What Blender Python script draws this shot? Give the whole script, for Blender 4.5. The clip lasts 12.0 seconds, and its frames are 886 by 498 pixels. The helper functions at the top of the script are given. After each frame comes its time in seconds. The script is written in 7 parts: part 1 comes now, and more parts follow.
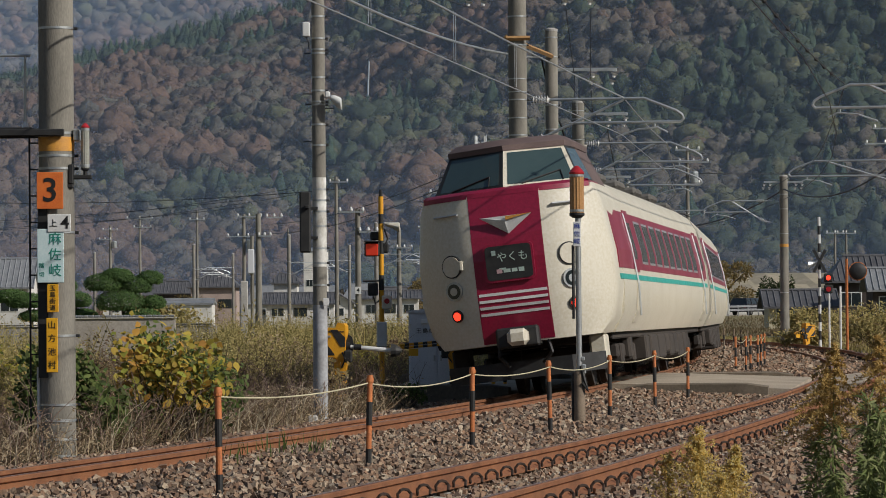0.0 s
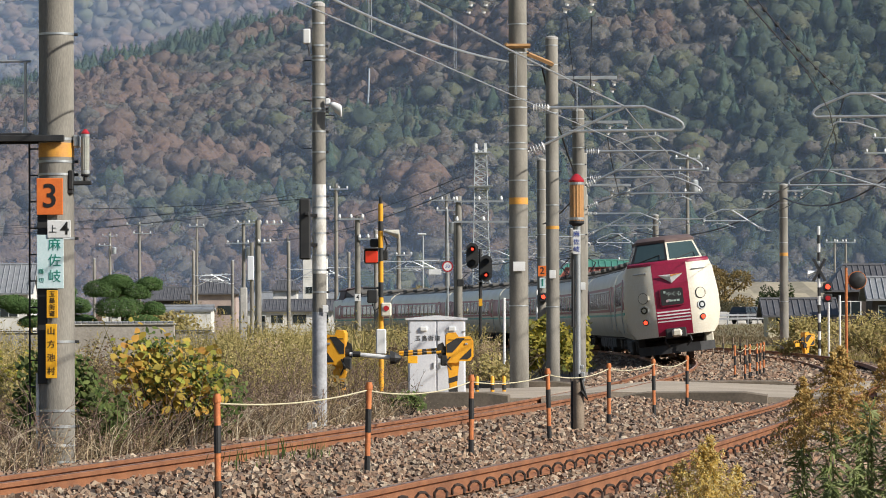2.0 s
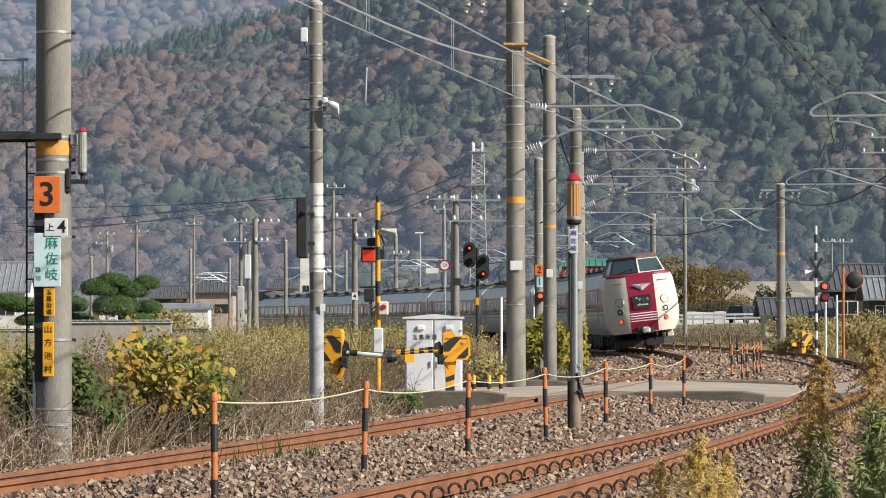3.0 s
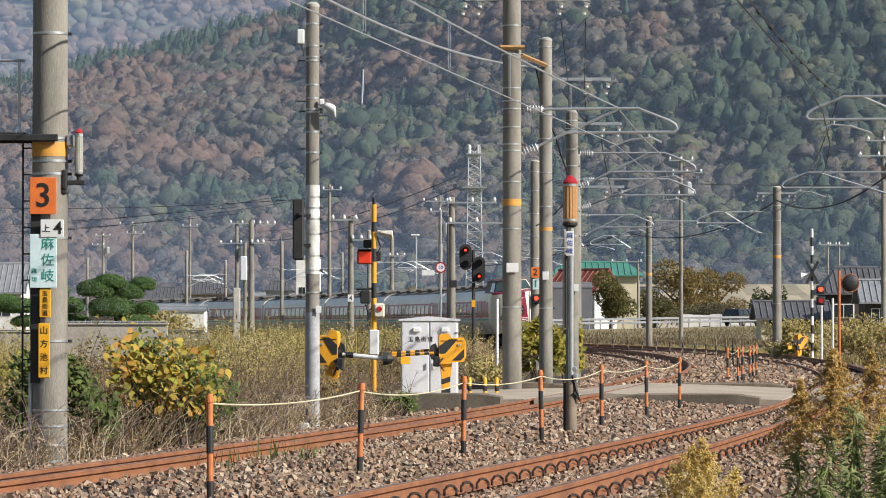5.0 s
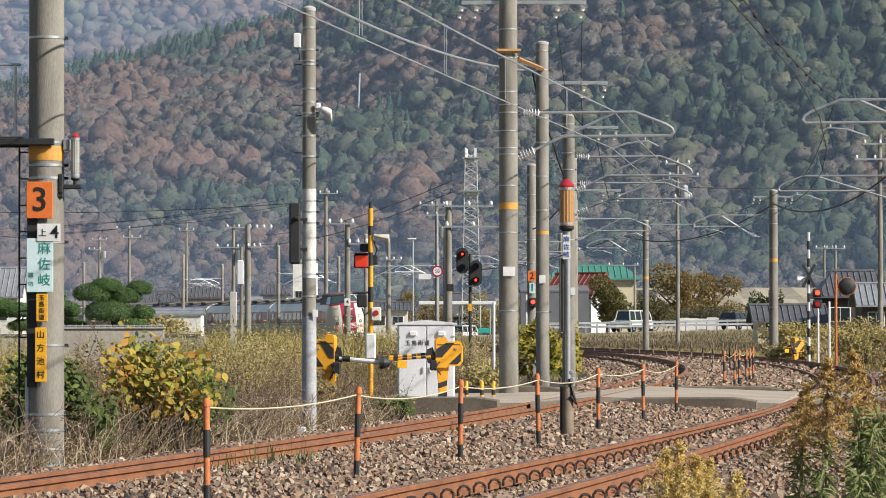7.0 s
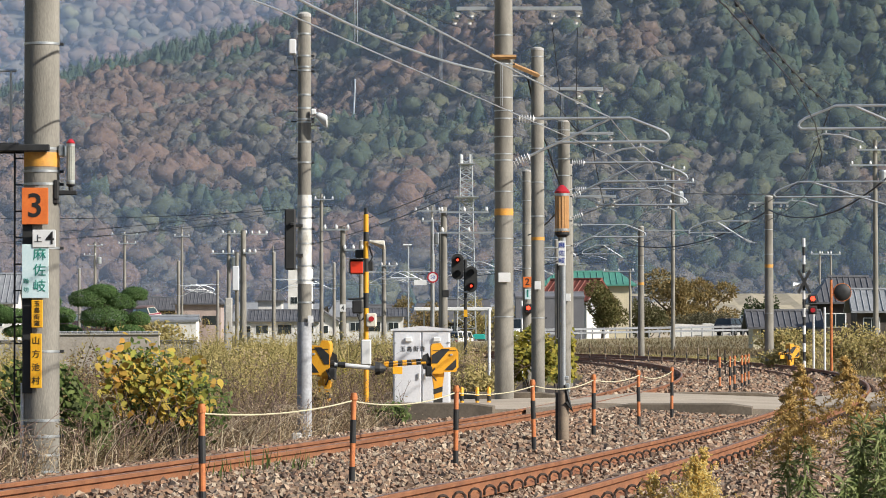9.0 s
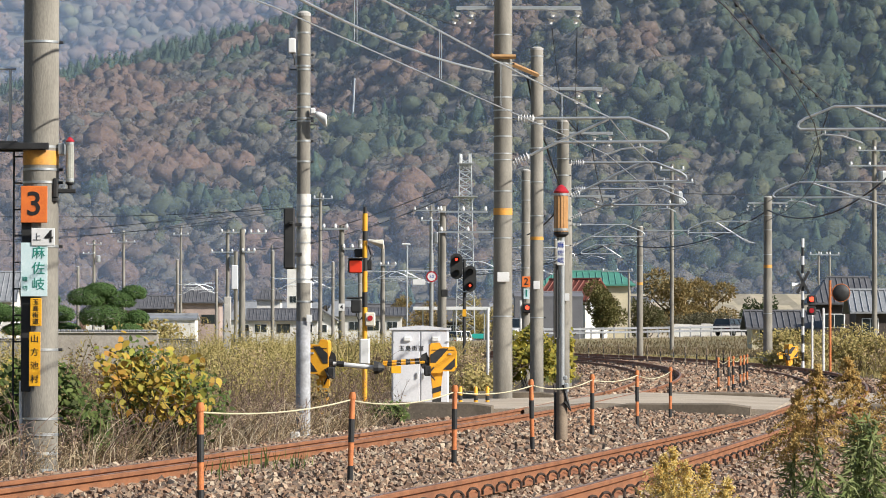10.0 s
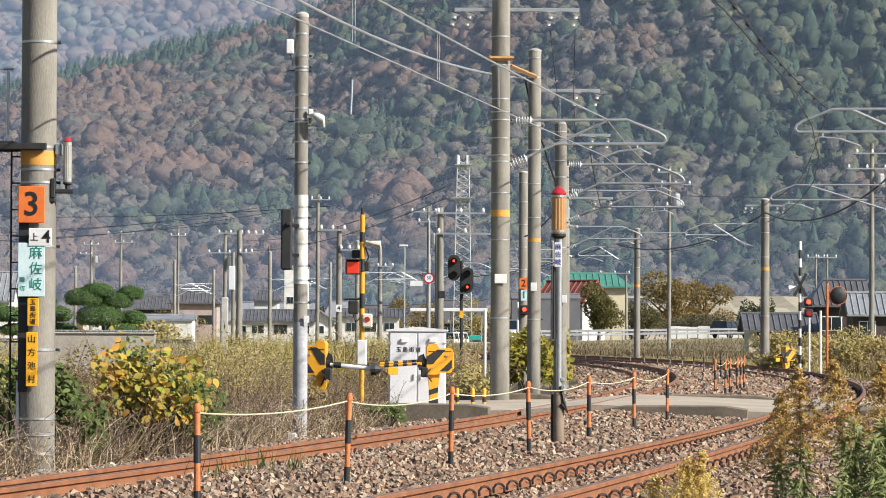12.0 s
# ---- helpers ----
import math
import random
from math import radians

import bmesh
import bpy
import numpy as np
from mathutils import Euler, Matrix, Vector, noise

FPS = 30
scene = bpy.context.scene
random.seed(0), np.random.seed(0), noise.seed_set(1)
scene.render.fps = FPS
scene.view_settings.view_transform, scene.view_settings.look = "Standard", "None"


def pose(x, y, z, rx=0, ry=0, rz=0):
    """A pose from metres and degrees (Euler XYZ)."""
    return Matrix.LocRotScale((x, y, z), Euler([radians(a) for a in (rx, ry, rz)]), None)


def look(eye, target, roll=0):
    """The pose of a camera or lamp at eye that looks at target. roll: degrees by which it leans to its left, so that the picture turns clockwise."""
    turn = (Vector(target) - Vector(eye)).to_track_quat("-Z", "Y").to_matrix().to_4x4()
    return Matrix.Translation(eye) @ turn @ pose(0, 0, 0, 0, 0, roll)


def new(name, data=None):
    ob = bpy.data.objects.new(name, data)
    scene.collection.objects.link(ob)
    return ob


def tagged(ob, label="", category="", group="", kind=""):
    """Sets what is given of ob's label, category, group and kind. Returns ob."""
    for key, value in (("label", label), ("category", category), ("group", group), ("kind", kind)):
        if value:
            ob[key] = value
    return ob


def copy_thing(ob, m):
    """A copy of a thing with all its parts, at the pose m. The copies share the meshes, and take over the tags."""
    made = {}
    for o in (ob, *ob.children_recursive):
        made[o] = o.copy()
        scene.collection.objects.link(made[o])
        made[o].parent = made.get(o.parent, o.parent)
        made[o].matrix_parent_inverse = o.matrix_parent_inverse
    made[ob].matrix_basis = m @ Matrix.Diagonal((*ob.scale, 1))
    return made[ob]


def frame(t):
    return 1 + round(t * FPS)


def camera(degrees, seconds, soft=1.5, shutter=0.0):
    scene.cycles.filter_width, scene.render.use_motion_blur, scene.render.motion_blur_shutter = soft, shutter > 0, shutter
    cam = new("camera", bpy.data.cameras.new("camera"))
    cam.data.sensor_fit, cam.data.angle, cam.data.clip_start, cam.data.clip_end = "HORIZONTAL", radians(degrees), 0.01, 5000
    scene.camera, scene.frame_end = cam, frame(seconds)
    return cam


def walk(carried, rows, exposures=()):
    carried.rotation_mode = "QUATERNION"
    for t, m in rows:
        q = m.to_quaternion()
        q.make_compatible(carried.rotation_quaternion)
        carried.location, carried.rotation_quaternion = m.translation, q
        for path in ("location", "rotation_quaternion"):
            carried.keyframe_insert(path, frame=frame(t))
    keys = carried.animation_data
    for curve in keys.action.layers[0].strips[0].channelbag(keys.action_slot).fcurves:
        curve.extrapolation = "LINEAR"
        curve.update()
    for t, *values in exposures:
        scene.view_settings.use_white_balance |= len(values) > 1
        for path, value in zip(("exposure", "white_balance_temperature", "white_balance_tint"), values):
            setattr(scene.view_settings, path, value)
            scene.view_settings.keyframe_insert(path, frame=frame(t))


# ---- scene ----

# the camera: hand-held on a long lens, standing beside the line
EYE = (0.0, 0.0, 1.17)
TURNS = [
    # seconds, turn to the left, tilt up, roll (degrees)
    (0.0, 0.2641, 1.1287, -0.478),
    (0.5, 0.2430, 1.1817, -0.299),
    (1.0, 0.0927, 1.2302, -0.241),
    (1.5, 0.1199, 1.2741, -0.288),
    (2.0, 0.2572, 1.2546, -0.249),
    (2.5, 0.2690, 1.2335, -0.192),
    (3.0, 0.2082, 1.2356, -0.155),
    (5.0, 0.1428, 1.2714, -0.011),
    (5.5, 0.1439, 1.2872, 0.000),
    (6.0, 0.1292, 1.2859, -0.003),
    (6.5, 0.0967, 1.3062, -0.094),
    (7.0, 0.0857, 1.3352, -0.074),
    (9.0, 0.0075, 1.4365, -0.082),
    (9.5, 0.0000, 1.4321, -0.000),
    (10.0, -0.0100, 1.4269, 0.084),
    (10.5, -0.0273, 1.4363, 0.106),
    (11.0, -0.0374, 1.4407, 0.203),
    (11.5, -0.0486, 1.4492, 0.255),
    (12.0, -0.0546, 1.4514, 0.266),
]
cam = camera(14.89, 12.0, soft=0.95)
walk(cam, [(t, pose(*EYE, 0, 0, turn) @ pose(0, 0, 0, 90 + tilt, 0, 0) @ pose(0, 0, 0, 0, 0, roll))
           for t, turn, tilt, roll in TURNS],
     exposures=[(0.0, -0.60), (0.5, -0.19), (1.0, -0.02), (1.5, 0.11), (2.5, 0.24), (3.0, 0.28), (5.0, 0.33), (9.0, 0.36), (9.5, 0.40), (12.0, 0.60)])

# light: a low, clear late-autumn sun from the right and a little behind
SUN_EL, SUN_AZ = 33.0, 117.0     # azimuth clockwise from +y
world = bpy.data.worlds.new("sky")
scene.world = world
world.use_nodes = True
sky = world.node_tree.nodes.new("ShaderNodeTexSky")
sky.sky_type, sky.sun_disc = "NISHITA", False
sky.sun_elevation, sky.sun_rotation = radians(SUN_EL), radians(SUN_AZ)
sky.air_density, sky.dust_density = 1.0, 1.0
world.node_tree.links.new(sky.outputs[0], world.node_tree.nodes["Background"].inputs[0])
world.node_tree.nodes["Background"].inputs[1].default_value = 0.092
lamp = bpy.data.lights.new("sun", "SUN")
lamp.energy, lamp.angle, lamp.color = 5.0, radians(0.5), (1.0, 0.95, 0.88)
sun = new("sun", lamp)
sun_way = Vector((math.sin(radians(SUN_AZ)) * math.cos(radians(SUN_EL)), math.cos(radians(SUN_AZ)) * math.cos(radians(SUN_EL)), math.sin(radians(SUN_EL))))
sun.matrix_world = look((0, 0, 60), Vector((0, 0, 60)) - sun_way)


HAZE_NEAR, HAZE_FAR = 0.095, 0.14   # share of blue diffuse in each sheet that imitates the valley's haze


# ---- materials ----
def mat(name, c1, c2=None, rough=0.8, metal=0.0, scale=6.0, fine=70.0, bump=0.15, palette=None, rand="", glow=0.0, spec=0.5, coat=0.0, contrast=0.5, stretch=(1, 1, 1)):
    """A procedural surface: two colours mixed by a broad noise, a fine grain, bump; palette with rand 'island' or 'object' tints pieces."""
    m = bpy.data.materials.new(name)
    m.use_nodes = True
    n, l = m.node_tree.nodes, m.node_tree.links
    b = n["Principled BSDF"]
    co = n.new("ShaderNodeTexCoord")
    mp = n.new("ShaderNodeMapping")
    mp.inputs["Scale"].default_value = stretch
    l.new(co.outputs["Object"], mp.inputs["Vector"])
    broad, grain = n.new("ShaderNodeTexNoise"), n.new("ShaderNodeTexNoise")
    for t, s, d in ((broad, scale, 5.0), (grain, fine, 3.0)):
        t.inputs["Scale"].default_value, t.inputs["Detail"].default_value = s, d
        l.new(mp.outputs[0], t.inputs["Vector"])
    ramp = n.new("ShaderNodeMapRange")
    ramp.inputs["From Min"].default_value, ramp.inputs["From Max"].default_value = 0.5 - contrast * 0.4, 0.5 + contrast * 0.4
    l.new(broad.outputs["Fac"], ramp.inputs["Value"])
    mix = n.new("ShaderNodeMix")
    mix.data_type = "RGBA"
    l.new(ramp.outputs[0], mix.inputs["Factor"])
    c2 = c2 or tuple(v * 0.75 for v in c1)
    mix.inputs[6].default_value, mix.inputs[7].default_value = (*c1, 1), (*c2, 1)
    colour = mix.outputs[2]
    if palette:
        pick = n.new("ShaderNodeValToRGB")
        pick.color_ramp.interpolation = "LINEAR"
        while len(pick.color_ramp.elements) < len(palette):
            pick.color_ramp.elements.new(0.5)
        for i, (e, c) in enumerate(zip(pick.color_ramp.elements, palette)):
            e.position, e.color = i / max(1, len(palette) - 1), (*c, 1)
        source = n.new("ShaderNodeNewGeometry").outputs["Random Per Island"] if rand == "island" else n.new("ShaderNodeObjectInfo").outputs["Random"]
        l.new(source, pick.inputs[0])
        tint = n.new("ShaderNodeMix")
        tint.data_type, tint.inputs["Factor"].default_value = "RGBA", 0.8
        l.new(colour, tint.inputs[6]), l.new(pick.outputs[0], tint.inputs[7])
        colour = tint.outputs[2]
    speck = n.new("ShaderNodeMix")
    speck.data_type, speck.blend_type, speck.inputs["Factor"].default_value = "RGBA", "OVERLAY", 0.35
    l.new(colour, speck.inputs[6]), l.new(grain.outputs["Fac"], speck.inputs[7])
    l.new(speck.outputs[2], b.inputs["Base Color"])
    rr = n.new("ShaderNodeMapRange")
    rr.inputs["To Min"].default_value, rr.inputs["To Max"].default_value = max(0.02, rough - 0.12), min(1, rough + 0.12)
    l.new(broad.outputs["Fac"], rr.inputs["Value"]), l.new(rr.outputs[0], b.inputs["Roughness"])
    b.inputs["Metallic"].default_value = metal
    b.inputs["Specular IOR Level"].default_value = spec
    b.inputs["Coat Weight"].default_value = coat
    if bump:
        bp = n.new("ShaderNodeBump")
        bp.inputs["Strength"].default_value, bp.inputs["Distance"].default_value = bump, 0.01
        l.new(grain.outputs["Fac"], bp.inputs["Height"]), l.new(bp.outputs[0], b.inputs["Normal"])
    if glow:
        b.inputs["Emission Color"].default_value, b.inputs["Emission Strength"].default_value = (*c1, 1), glow
    return m


def glass_mat(name, tint, rough=0.04):
    m = bpy.data.materials.new(name)
    m.use_nodes = True
    b = m.node_tree.nodes["Principled BSDF"]
    b.inputs["Base Color"].default_value, b.inputs["Roughness"].default_value = (*tint, 1), rough
    b.inputs["Transmission Weight"].default_value, b.inputs["IOR"].default_value = 0.75, 1.45
    return m


CONCRETE = mat("aged_concrete", (0.30, 0.28, 0.235), (0.15, 0.138, 0.115), 0.85, scale=2.6, fine=60, bump=0.3, stretch=(1.4, 1.4, 0.35))
KERB = mat("stained_kerb", (0.21, 0.17, 0.125), (0.11, 0.09, 0.065), 0.9, scale=2.5, fine=25, bump=0.4)
CONCRETE_LIGHT = mat("pale_concrete", (0.52, 0.50, 0.46), (0.36, 0.34, 0.31), 0.85, scale=2.5, fine=50, bump=0.25)
ROAD = mat("worn_asphalt", (0.46, 0.385, 0.29), (0.33, 0.275, 0.21), 0.9, scale=0.7, fine=40, bump=0.3)
RUST = mat("rusted_rail", (0.34, 0.145, 0.065), (0.20, 0.085, 0.042), 0.7, 0.2, scale=3, fine=90, bump=0.3)
RAILTOP = mat("polished_railhead", (0.55, 0.33, 0.20), (0.40, 0.20, 0.11), 0.35, 0.75, scale=4, fine=40, bump=0.05)
STONE = mat("ballast_stone", (0.25, 0.19, 0.15), (0.16, 0.12, 0.10), 0.92, scale=14, fine=160, bump=0.4, rand="island",
            palette=[(0.07, 0.045, 0.03), (0.27, 0.15, 0.085), (0.36, 0.25, 0.16), (0.12, 0.085, 0.06), (0.52, 0.42, 0.30), (0.31, 0.17, 0.09), (0.16, 0.12, 0.095)])
CLIP = mat("blackened_spring_steel", (0.055, 0.032, 0.022), (0.03, 0.02, 0.015), 0.9, scale=9, bump=0.2)
BED = mat("ballast_bed", (0.085, 0.055, 0.036), (0.045, 0.032, 0.023), 0.95, scale=9, fine=30, bump=0.8)
EARTH = mat("dry_earth", (0.20, 0.16, 0.09), (0.13, 0.12, 0.06), 0.95, scale=0.25, fine=4, bump=0.6)
FIELD = mat("dry_field", (0.22, 0.19, 0.10), (0.13, 0.13, 0.065), 0.95, scale=0.02, fine=0.6, bump=0.4)
HILL = mat("wooded_hillside", (0.14, 0.115, 0.08), (0.09, 0.085, 0.058), 0.95, scale=0.01, fine=0.3, bump=0.5)
STEEL = mat("galvanised_steel", (0.58, 0.60, 0.60), (0.42, 0.44, 0.44), 0.42, 0.7, scale=5, fine=80, bump=0.05)
DARKSTEEL = mat("dark_steel", (0.045, 0.045, 0.045), (0.025, 0.025, 0.025), 0.6, 0.3, scale=5, bump=0.1)
BLACK = mat("black_paint", (0.018, 0.018, 0.018), (0.03, 0.03, 0.028), 0.6, scale=7, bump=0.05)
WHITE = mat("white_paint", (0.80, 0.80, 0.78), (0.66, 0.66, 0.63), 0.5, scale=4, bump=0.04)
WORNWHITE = mat("flaking_white_paint", (0.80, 0.79, 0.74), (0.40, 0.37, 0.31), 0.7, scale=7, fine=40, bump=0.3, contrast=0.45, stretch=(1, 1, 0.6))
PALESTEEL = mat("scuffed_pale_sleeve", (0.46, 0.47, 0.49), (0.30, 0.30, 0.30), 0.6, scale=5, fine=30, bump=0.15)
ORANGE = mat("orange_paint", (0.80, 0.20, 0.035), (0.68, 0.15, 0.03), 0.55, scale=9, bump=0.05)
POSTORANGE = mat("faded_orange_paint", (0.62, 0.20, 0.05), (0.38, 0.12, 0.045), 0.7, scale=12, bump=0.15)
BANDORANGE = mat("band_orange", (0.72, 0.34, 0.05), (0.55, 0.27, 0.07), 0.6, scale=8)
YELLOW = mat("yellow_paint", (0.84, 0.41, 0.02), (0.72, 0.32, 0.02), 0.5, scale=6, bump=0.05)
SIGNYELLOW = mat("amber_sign", (0.86, 0.45, 0.02), (0.78, 0.38, 0.02), 0.45, scale=5, bump=0.02)
SIGNCYAN = mat("pale_sign", (0.66, 0.80, 0.80), (0.56, 0.72, 0.72), 0.4, scale=5, bump=0.02)
INKGREEN = mat("green_ink", (0.02, 0.27, 0.20), rough=0.5, bump=0)
INKBLUE = mat("blue_ink", (0.03, 0.07, 0.36), rough=0.5, bump=0)
INK = mat("black_ink", (0.02, 0.02, 0.02), rough=0.5, bump=0)
REDLENS = mat("red_lens", (0.45, 0.03, 0.035), (0.35, 0.02, 0.03), 0.25, bump=0)
LIT_RED = mat("lit_red_lamp", (1.0, 0.045, 0.02), (1.0, 0.045, 0.02), 0.3, bump=0, glow=3.0)
BEAMRUST = mat("rusty_beam", (0.46, 0.27, 0.11), (0.34, 0.18, 0.07), 0.75, 0.1, scale=9, bump=0.2)
WOODPOST = mat("brown_post", (0.26, 0.20, 0.14), (0.16, 0.12, 0.085), 0.85, scale=5, bump=0.3)
TUBE = mat("amber_ribbed_tube", (0.50, 0.28, 0.12), (0.40, 0.20, 0.08), 0.3, scale=8, bump=0.1)
TUBEGREY = mat("clear_ribbed_tube", (0.42, 0.42, 0.36), (0.32, 0.32, 0.28), 0.25, scale=8, bump=0.1)
PORCELAIN = mat("white_porcelain", (0.80, 0.79, 0.76), (0.68, 0.67, 0.64), 0.2, scale=9, bump=0)
RAILGREY = mat("weathered_guard_rail", (0.33, 0.34, 0.35), (0.24, 0.25, 0.255), 0.6, 0.3, scale=3, bump=0.1)
WIRE = mat("bright_wire", (0.62, 0.64, 0.65), (0.5, 0.52, 0.53), 0.35, 0.6, bump=0)
WIREDARK = mat("dark_wire", (0.04, 0.04, 0.045), (0.03, 0.03, 0.03), 0.6, 0.2, bump=0)
ROPE = mat("yellowed_rope", (0.62, 0.56, 0.36), (0.5, 0.45, 0.30), 0.9, scale=30, bump=0.3)
BOXGREY = mat("light_grey_cabinet", (0.70, 0.715, 0.74), (0.60, 0.61, 0.635), 0.5, scale=2, fine=30, bump=0.05)
CREAM = mat("train_cream", (0.74, 0.69, 0.56), (0.66, 0.61, 0.49), 0.42, scale=0.8, fine=25, bump=0.03, coat=0.15)
MAROON = mat("train_maroon", (0.30, 0.012, 0.045), (0.24, 0.010, 0.04), 0.4, scale=0.8, fine=25, bump=0.03, coat=0.15)
TEAL = mat("train_teal", (0.03, 0.42, 0.36), (0.03, 0.36, 0.30), 0.4, bump=0.02)
ROOFGREY = mat("train_roof", (0.17, 0.16, 0.145), (0.11, 0.105, 0.095), 0.85, scale=1.5, fine=18, bump=0.2, spec=0.15)
CABROOF = mat("train_cab_roof", (0.16, 0.11, 0.10), (0.11, 0.08, 0.075), 0.7, scale=2, bump=0.1)
UNDER = mat("dirty_underframe", (0.035, 0.030, 0.027), (0.065, 0.052, 0.042), 0.85, scale=3, bump=0.3)
BOARDINK = mat("pale_board_ink", (0.50, 0.62, 0.55), rough=0.5, bump=0)
PINKINK = mat("rose_board_ink", (0.62, 0.40, 0.42), rough=0.5, bump=0)
PANE = mat("dark_glass", (0.022, 0.030, 0.033), (0.03, 0.038, 0.04), 0.08, spec=0.8, bump=0)
SCREEN = mat("cab_glass", (0.045, 0.075, 0.075), (0.05, 0.08, 0.08), 0.06, spec=0.9, bump=0)


# ---- mesh helpers ----
class M:
    """Collects vertices and faces of one mesh."""
    def __init__(self):
        self.v, self.f = [], []

    def add(self, vs, fs):
        k = len(self.v)
        self.v += [tuple(p) for p in vs]
        self.f += [tuple(i + k for i in f) for f in fs]
        return self

    def box(self, x, y, z, sx, sy, sz, c=0.0, turn=None):
        """A box about its centre, with chamfered edges where c is given."""
        hx, hy, hz = sx / 2, sy / 2, sz / 2
        if c <= 0:
            vs = [(a * hx, b * hy, d * hz) for a in (-1, 1) for b in (-1, 1) for d in (-1, 1)]
            fs = [(0, 1, 3, 2), (4, 6, 7, 5), (0, 4, 5, 1), (2, 3, 7, 6), (0, 2, 6, 4), (1, 5, 7, 3)]
        else:
            c = min(c, hx * 0.9, hy * 0.9, hz * 0.9)
            vs, fs, at = [], [], {}
            for a in (-1, 1):
                for b in (-1, 1):
                    for d in (-1, 1):
                        for ax in range(3):
                            p = [a * hx, b * hy, d * hz]
                            for j in range(3):
                                if j != ax:
                                    p[j] -= (a, b, d)[j] * c
                            at[a, b, d, ax] = len(vs)
                            vs.append(p)
            for ax in range(3):
                j, k = [i for i in range(3) if i != ax]
                for sg in (-1, 1):
                    ring = []
                    for u, w in ((-1, -1), (1, -1), (1, 1), (-1, 1)):
                        s = [0, 0, 0]
                        s[ax], s[j], s[k] = sg, u, w
                        ring.append(at[(*s, ax)])
                    fs.append(ring)
                for u in (-1, 1):
                    for w in (-1, 1):
                        s, e = [0, 0, 0], [0, 0, 0]
                        s[ax], s[j], s[k] = -1, u, w
                        e[ax], e[j], e[k] = 1, u, w
                        fs.append([at[(*s, j)], at[(*e, j)], at[(*e, k)], at[(*s, k)]])
            for a in (-1, 1):
                for b in (-1, 1):
                    for d in (-1, 1):
                        fs.append([at[a, b, d, i] for i in range(3)])
        vs = [Vector(p) for p in vs]
        if turn is not None:
            vs = [turn @ p for p in vs]
        return self.add([p + Vector((x, y, z)) for p in vs], fs)

    def tube(self, pts, r, n=8, caps=True, r2=None):
        """A round bar along points; r2 tapers it."""
        pts = [Vector(p) for p in pts]
        k0, m, up = len(self.v), len(pts), None
        for i, p in enumerate(pts):
            d = (pts[min(i + 1, m - 1)] - pts[max(i - 1, 0)]).normalized()
            if up is None:
                up = Vector((1, 0, 0)) if abs(d.z) > 0.9 else Vector((0, 0, 1))
            a = d.cross(up).normalized()
            b = a.cross(d).normalized()
            up = b
            rr = r if r2 is None else r + (r2 - r) * i / (m - 1)
            self.v += [tuple(p + (a * math.cos(q) + b * math.sin(q)) * rr) for q in (2 * math.pi * j / n for j in range(n))]
        for i in range(m - 1):
            for j in range(n):
                q = k0 + i * n
                self.f.append((q + j, q + (j + 1) % n, q + n + (j + 1) % n, q + n + j))
        if caps:
            self.f.append(tuple(k0 + j for j in reversed(range(n))))
            self.f.append(tuple(k0 + (m - 1) * n + j for j in range(n)))
        return self

    def lathe(self, x, y, prof, n=16):
        """A turned shape about a vertical axis; prof: (radius, z) from below."""
        k0 = len(self.v)
        for r, z in prof:
            self.v += [(x + r * math.cos(2 * math.pi * j / n), y + r * math.sin(2 * math.pi * j / n), z) for j in range(n)]
        for i in range(len(prof) - 1):
            for j in range(n):
                q = k0 + i * n
                self.f.append((q + j, q + (j + 1) % n, q + n + (j + 1) % n, q + n + j))
        self.f.append(tuple(k0 + j for j in reversed(range(n))))
        self.f.append(tuple(k0 + (len(prof) - 1) * n + j for j in range(n)))
        return self

    def loft(self, rings, closed=True, caps=True):
        """Skins rings of equal length."""
        k0, n = len(self.v), len(rings[0])
        for r in rings:
            self.v += [tuple(p) for p in r]
        for i in range(len(rings) - 1):
            for j in range(n if closed else n - 1):
                q = k0 + i * n
                self.f.append((q + j, q + (j + 1) % n, q + n + (j + 1) % n, q + n + j))
        if caps and closed:
            self.f.append(tuple(k0 + j for j in reversed(range(n))))
            self.f.append(tuple(k0 + (len(rings) - 1) * n + j for j in range(n)))
        return self

    def slab(self, outline, z0, z1):
        """A flat plate of an outline in x, y between two heights."""
        n = len(outline)
        vs = [(x, y, z) for z in (z0, z1) for x, y in outline]
        return self.add(vs, [tuple(reversed(range(n))), tuple(range(n, 2 * n))] + [(j, (j + 1) % n, n + (j + 1) % n, n + j) for j in range(n)])

    def plate(self, outline, y0, y1):
        """An upright plate of an outline in x, z between two depths."""
        n = len(outline)
        vs = [(x, y, z) for y in (y0, y1) for x, z in outline]
        return self.add(vs, [tuple(range(n)), tuple(reversed(range(n, 2 * n)))] + [(j, n + j, n + (j + 1) % n, (j + 1) % n) for j in range(n)])

    def mesh(self, name, material, smooth=False):
        me = bpy.data.meshes.new(name)
        me.from_pydata(self.v, [], self.f)
        if material:
            me.materials.append(material)
        if smooth:
            me.polygons.foreach_set("use_smooth", [True] * len(me.polygons))
            me.set_sharp_from_angle(angle=radians(35))
        return me


def part(name, m, material, parent=None, label="", smooth=False, at=None):
    ob = new(name, m.mesh(name, material, smooth) if isinstance(m, M) else m)
    ob.parent = parent
    if at is not None:
        ob.matrix_basis = at
    return tagged(ob, label)


def thing(name, at, label, category, group="", kind=""):
    ob = new(name)
    ob.empty_display_size = 0.2
    ob.matrix_basis = at if isinstance(at, Matrix) else pose(*at)
    return tagged(ob, label, category, group, kind)


